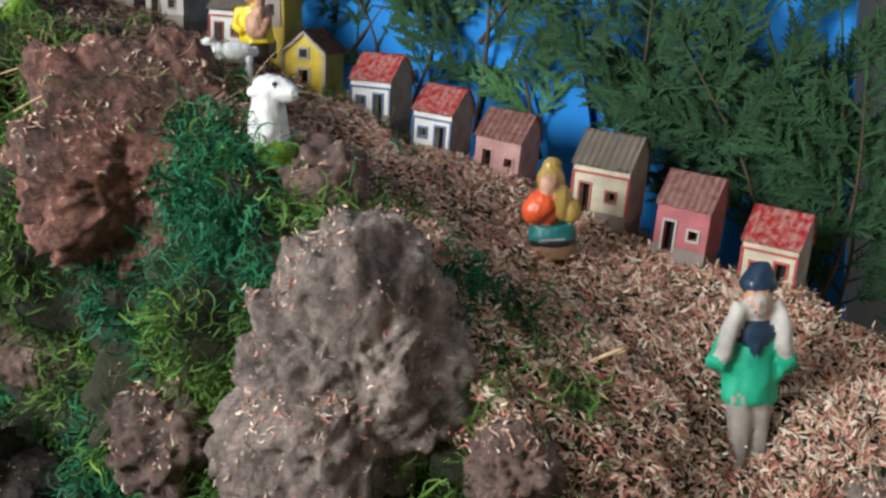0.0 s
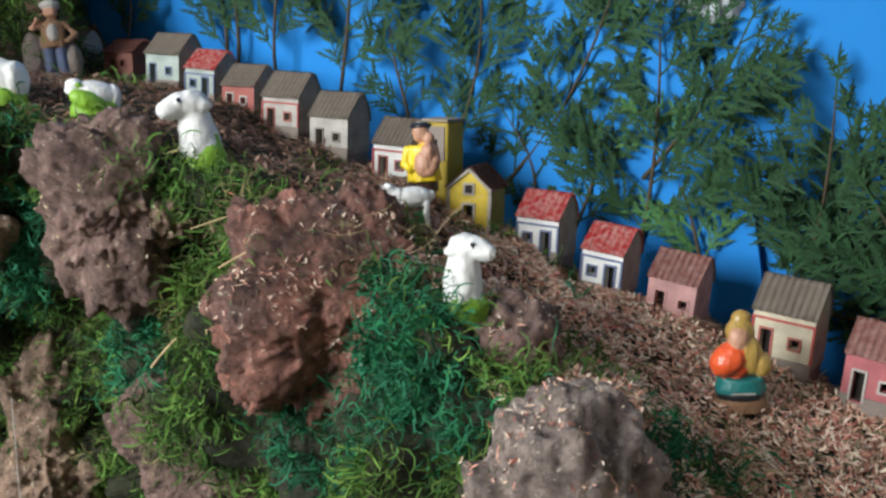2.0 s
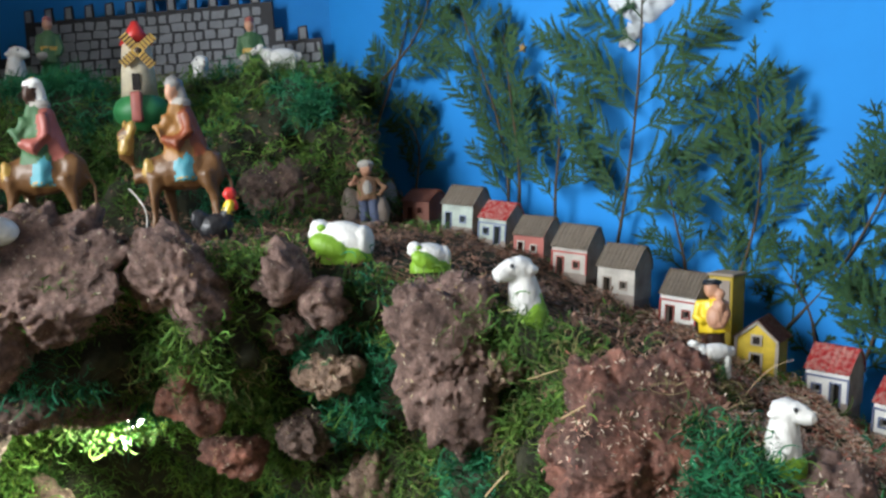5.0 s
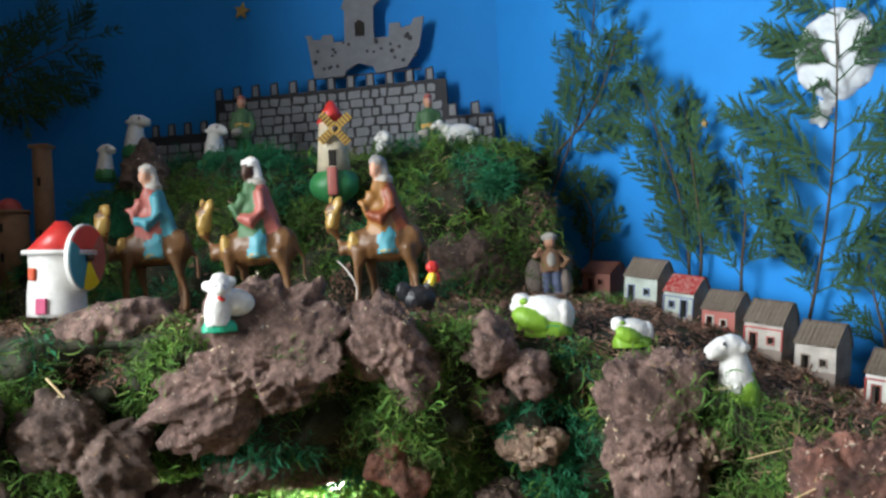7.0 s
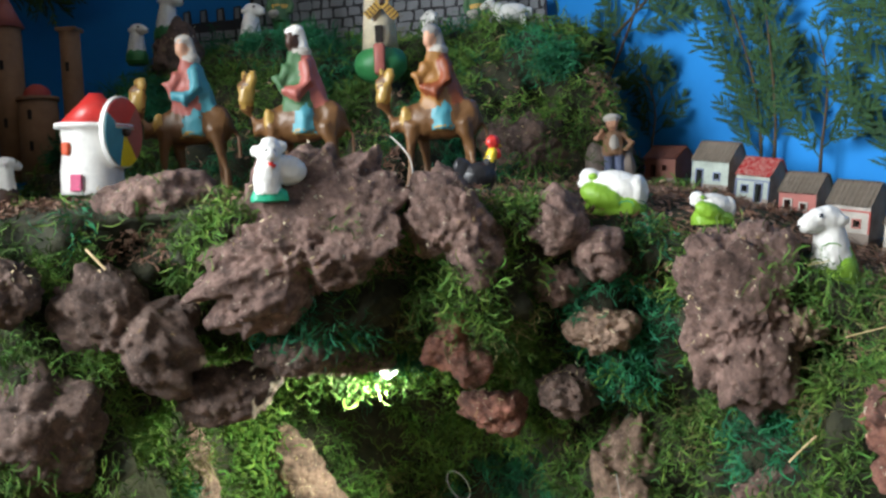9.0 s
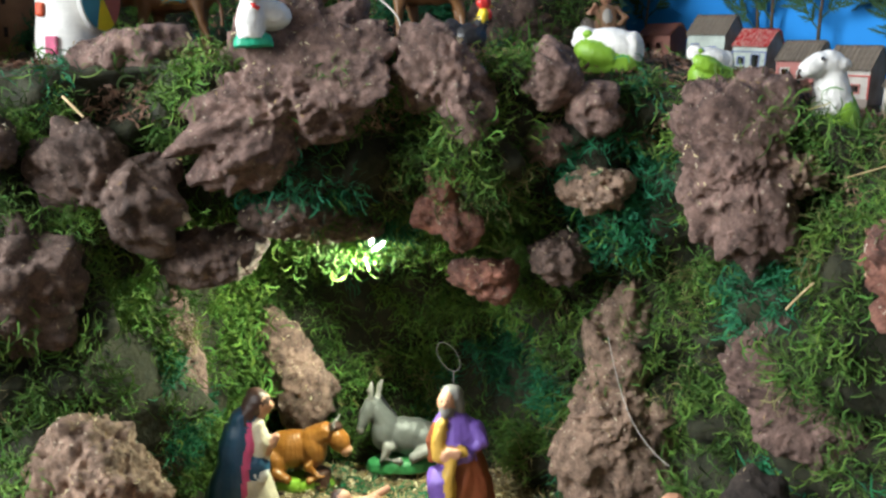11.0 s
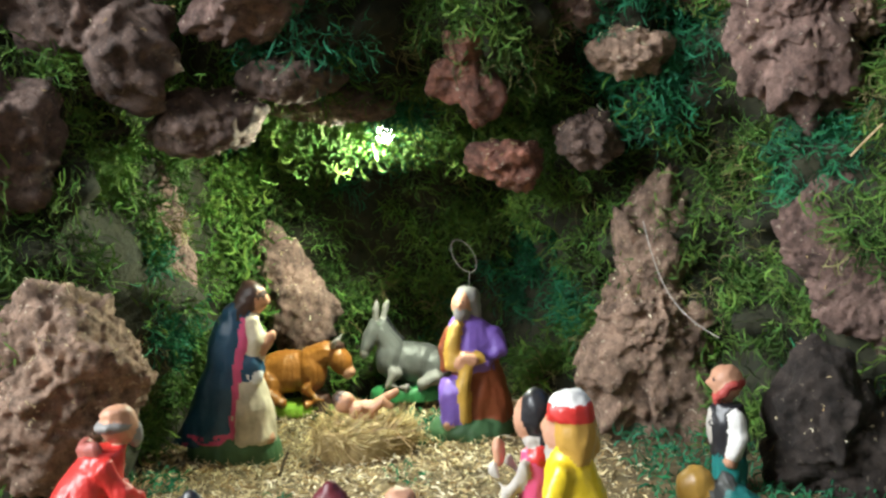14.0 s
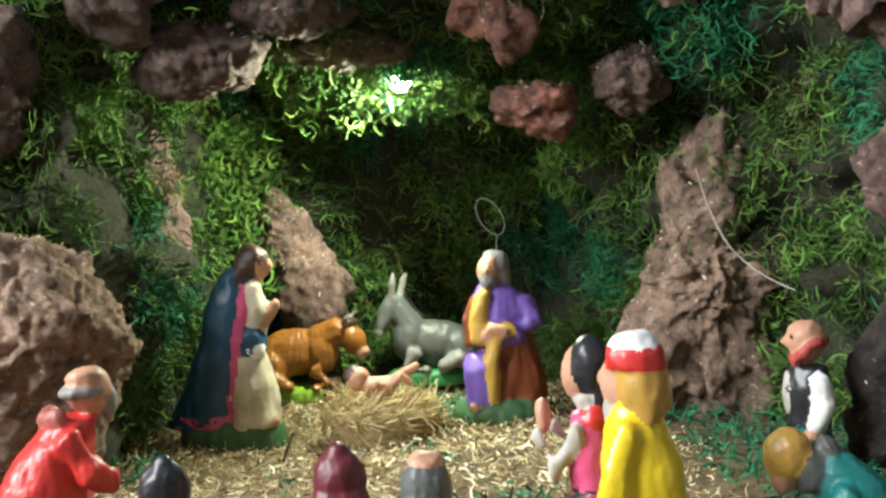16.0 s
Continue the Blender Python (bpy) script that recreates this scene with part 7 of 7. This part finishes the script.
bulb_mat = bpy.data.materials.new("bulb_glow")
bulb_mat.use_nodes = True
bulb_mat.node_tree.nodes["Principled BSDF"].inputs["Emission Color"].default_value = (1.0, 0.97, 0.85, 1)
bulb_mat.node_tree.nodes["Principled BSDF"].inputs["Emission Strength"].default_value = 200.0
lampbody = empty("grotto_lamp", pose(-0.455, 1.002, 0.378), "small glowing bulb hidden in the moss of the grotto roof", "lamp")
bm = bmesh.new()
bmesh.ops.create_uvsphere(bm, u_segments=16, v_segments=10, radius=0.009)
part("bulb", bm, bulb_mat, lampbody)
bm = bmesh.new()
bmesh.ops.create_cone(bm, segments=16, radius1=0.006, radius2=0.005, depth=0.016, cap_ends=True, matrix=Matrix.Translation((0, 0.002, 0.013)))
part("socket", bm, PAINT["black"], lampbody)
cord("rope_rein", REIN, 0.0009, PAINT["offwhite"], "pale cord hanging from the camel's muzzle", "cord")
cord("wire_halo", [(-0.383 + 0.0105 * math.sin(a) + 0.006 * math.cos(a), 0.973, 0.256 - 0.016 * math.cos(a)) for a in np.linspace(0, 2 * math.pi, 18)] + [(-0.379, 0.973, 0.238), (-0.379, 0.973, 0.215)], 0.0005, PAINT["grey"], "thin wire halo ring over the bearded figurine", "halo")


# ---- the figures' skins: fused, painted and roughened ----
def finish(me, tree, under, slots, seed, folds, size):
    me.materials.clear()
    for c in slots:
        me.materials.append(PAINT[c])
    for p in me.polygons:
        wob = noise.noise_vector(p.center * 14 + seed) * 0.008
        hit = tree.find_nearest(p.center + wob)
        p.material_index = under[hit[2]] if hit[2] is not None else 0
        p.use_smooth = True
    normals = [v.normal.copy() for v in me.vertices]
    for v, normal in zip(me.vertices, normals):
        q = v.co * 9 + seed
        fold = noise.noise(Vector((v.co.x * 26, v.co.y * 26, v.co.z * 6)) + seed)
        v.co = (v.co + noise.noise_vector(q) * 0.010 + normal * (0.007 * fold * (1 if folds else 0.3) + 0.004 * noise.noise(v.co * 60))) * size


graph = bpy.context.evaluated_depsgraph_get()
skins = [bpy.data.meshes.new_from_object(row[0].evaluated_get(graph)) for row in MOULDED]
for row, me in zip(MOULDED, skins):
    finish(me, *row[1:])
    row[0].modifiers.clear()
    row[0].data = me
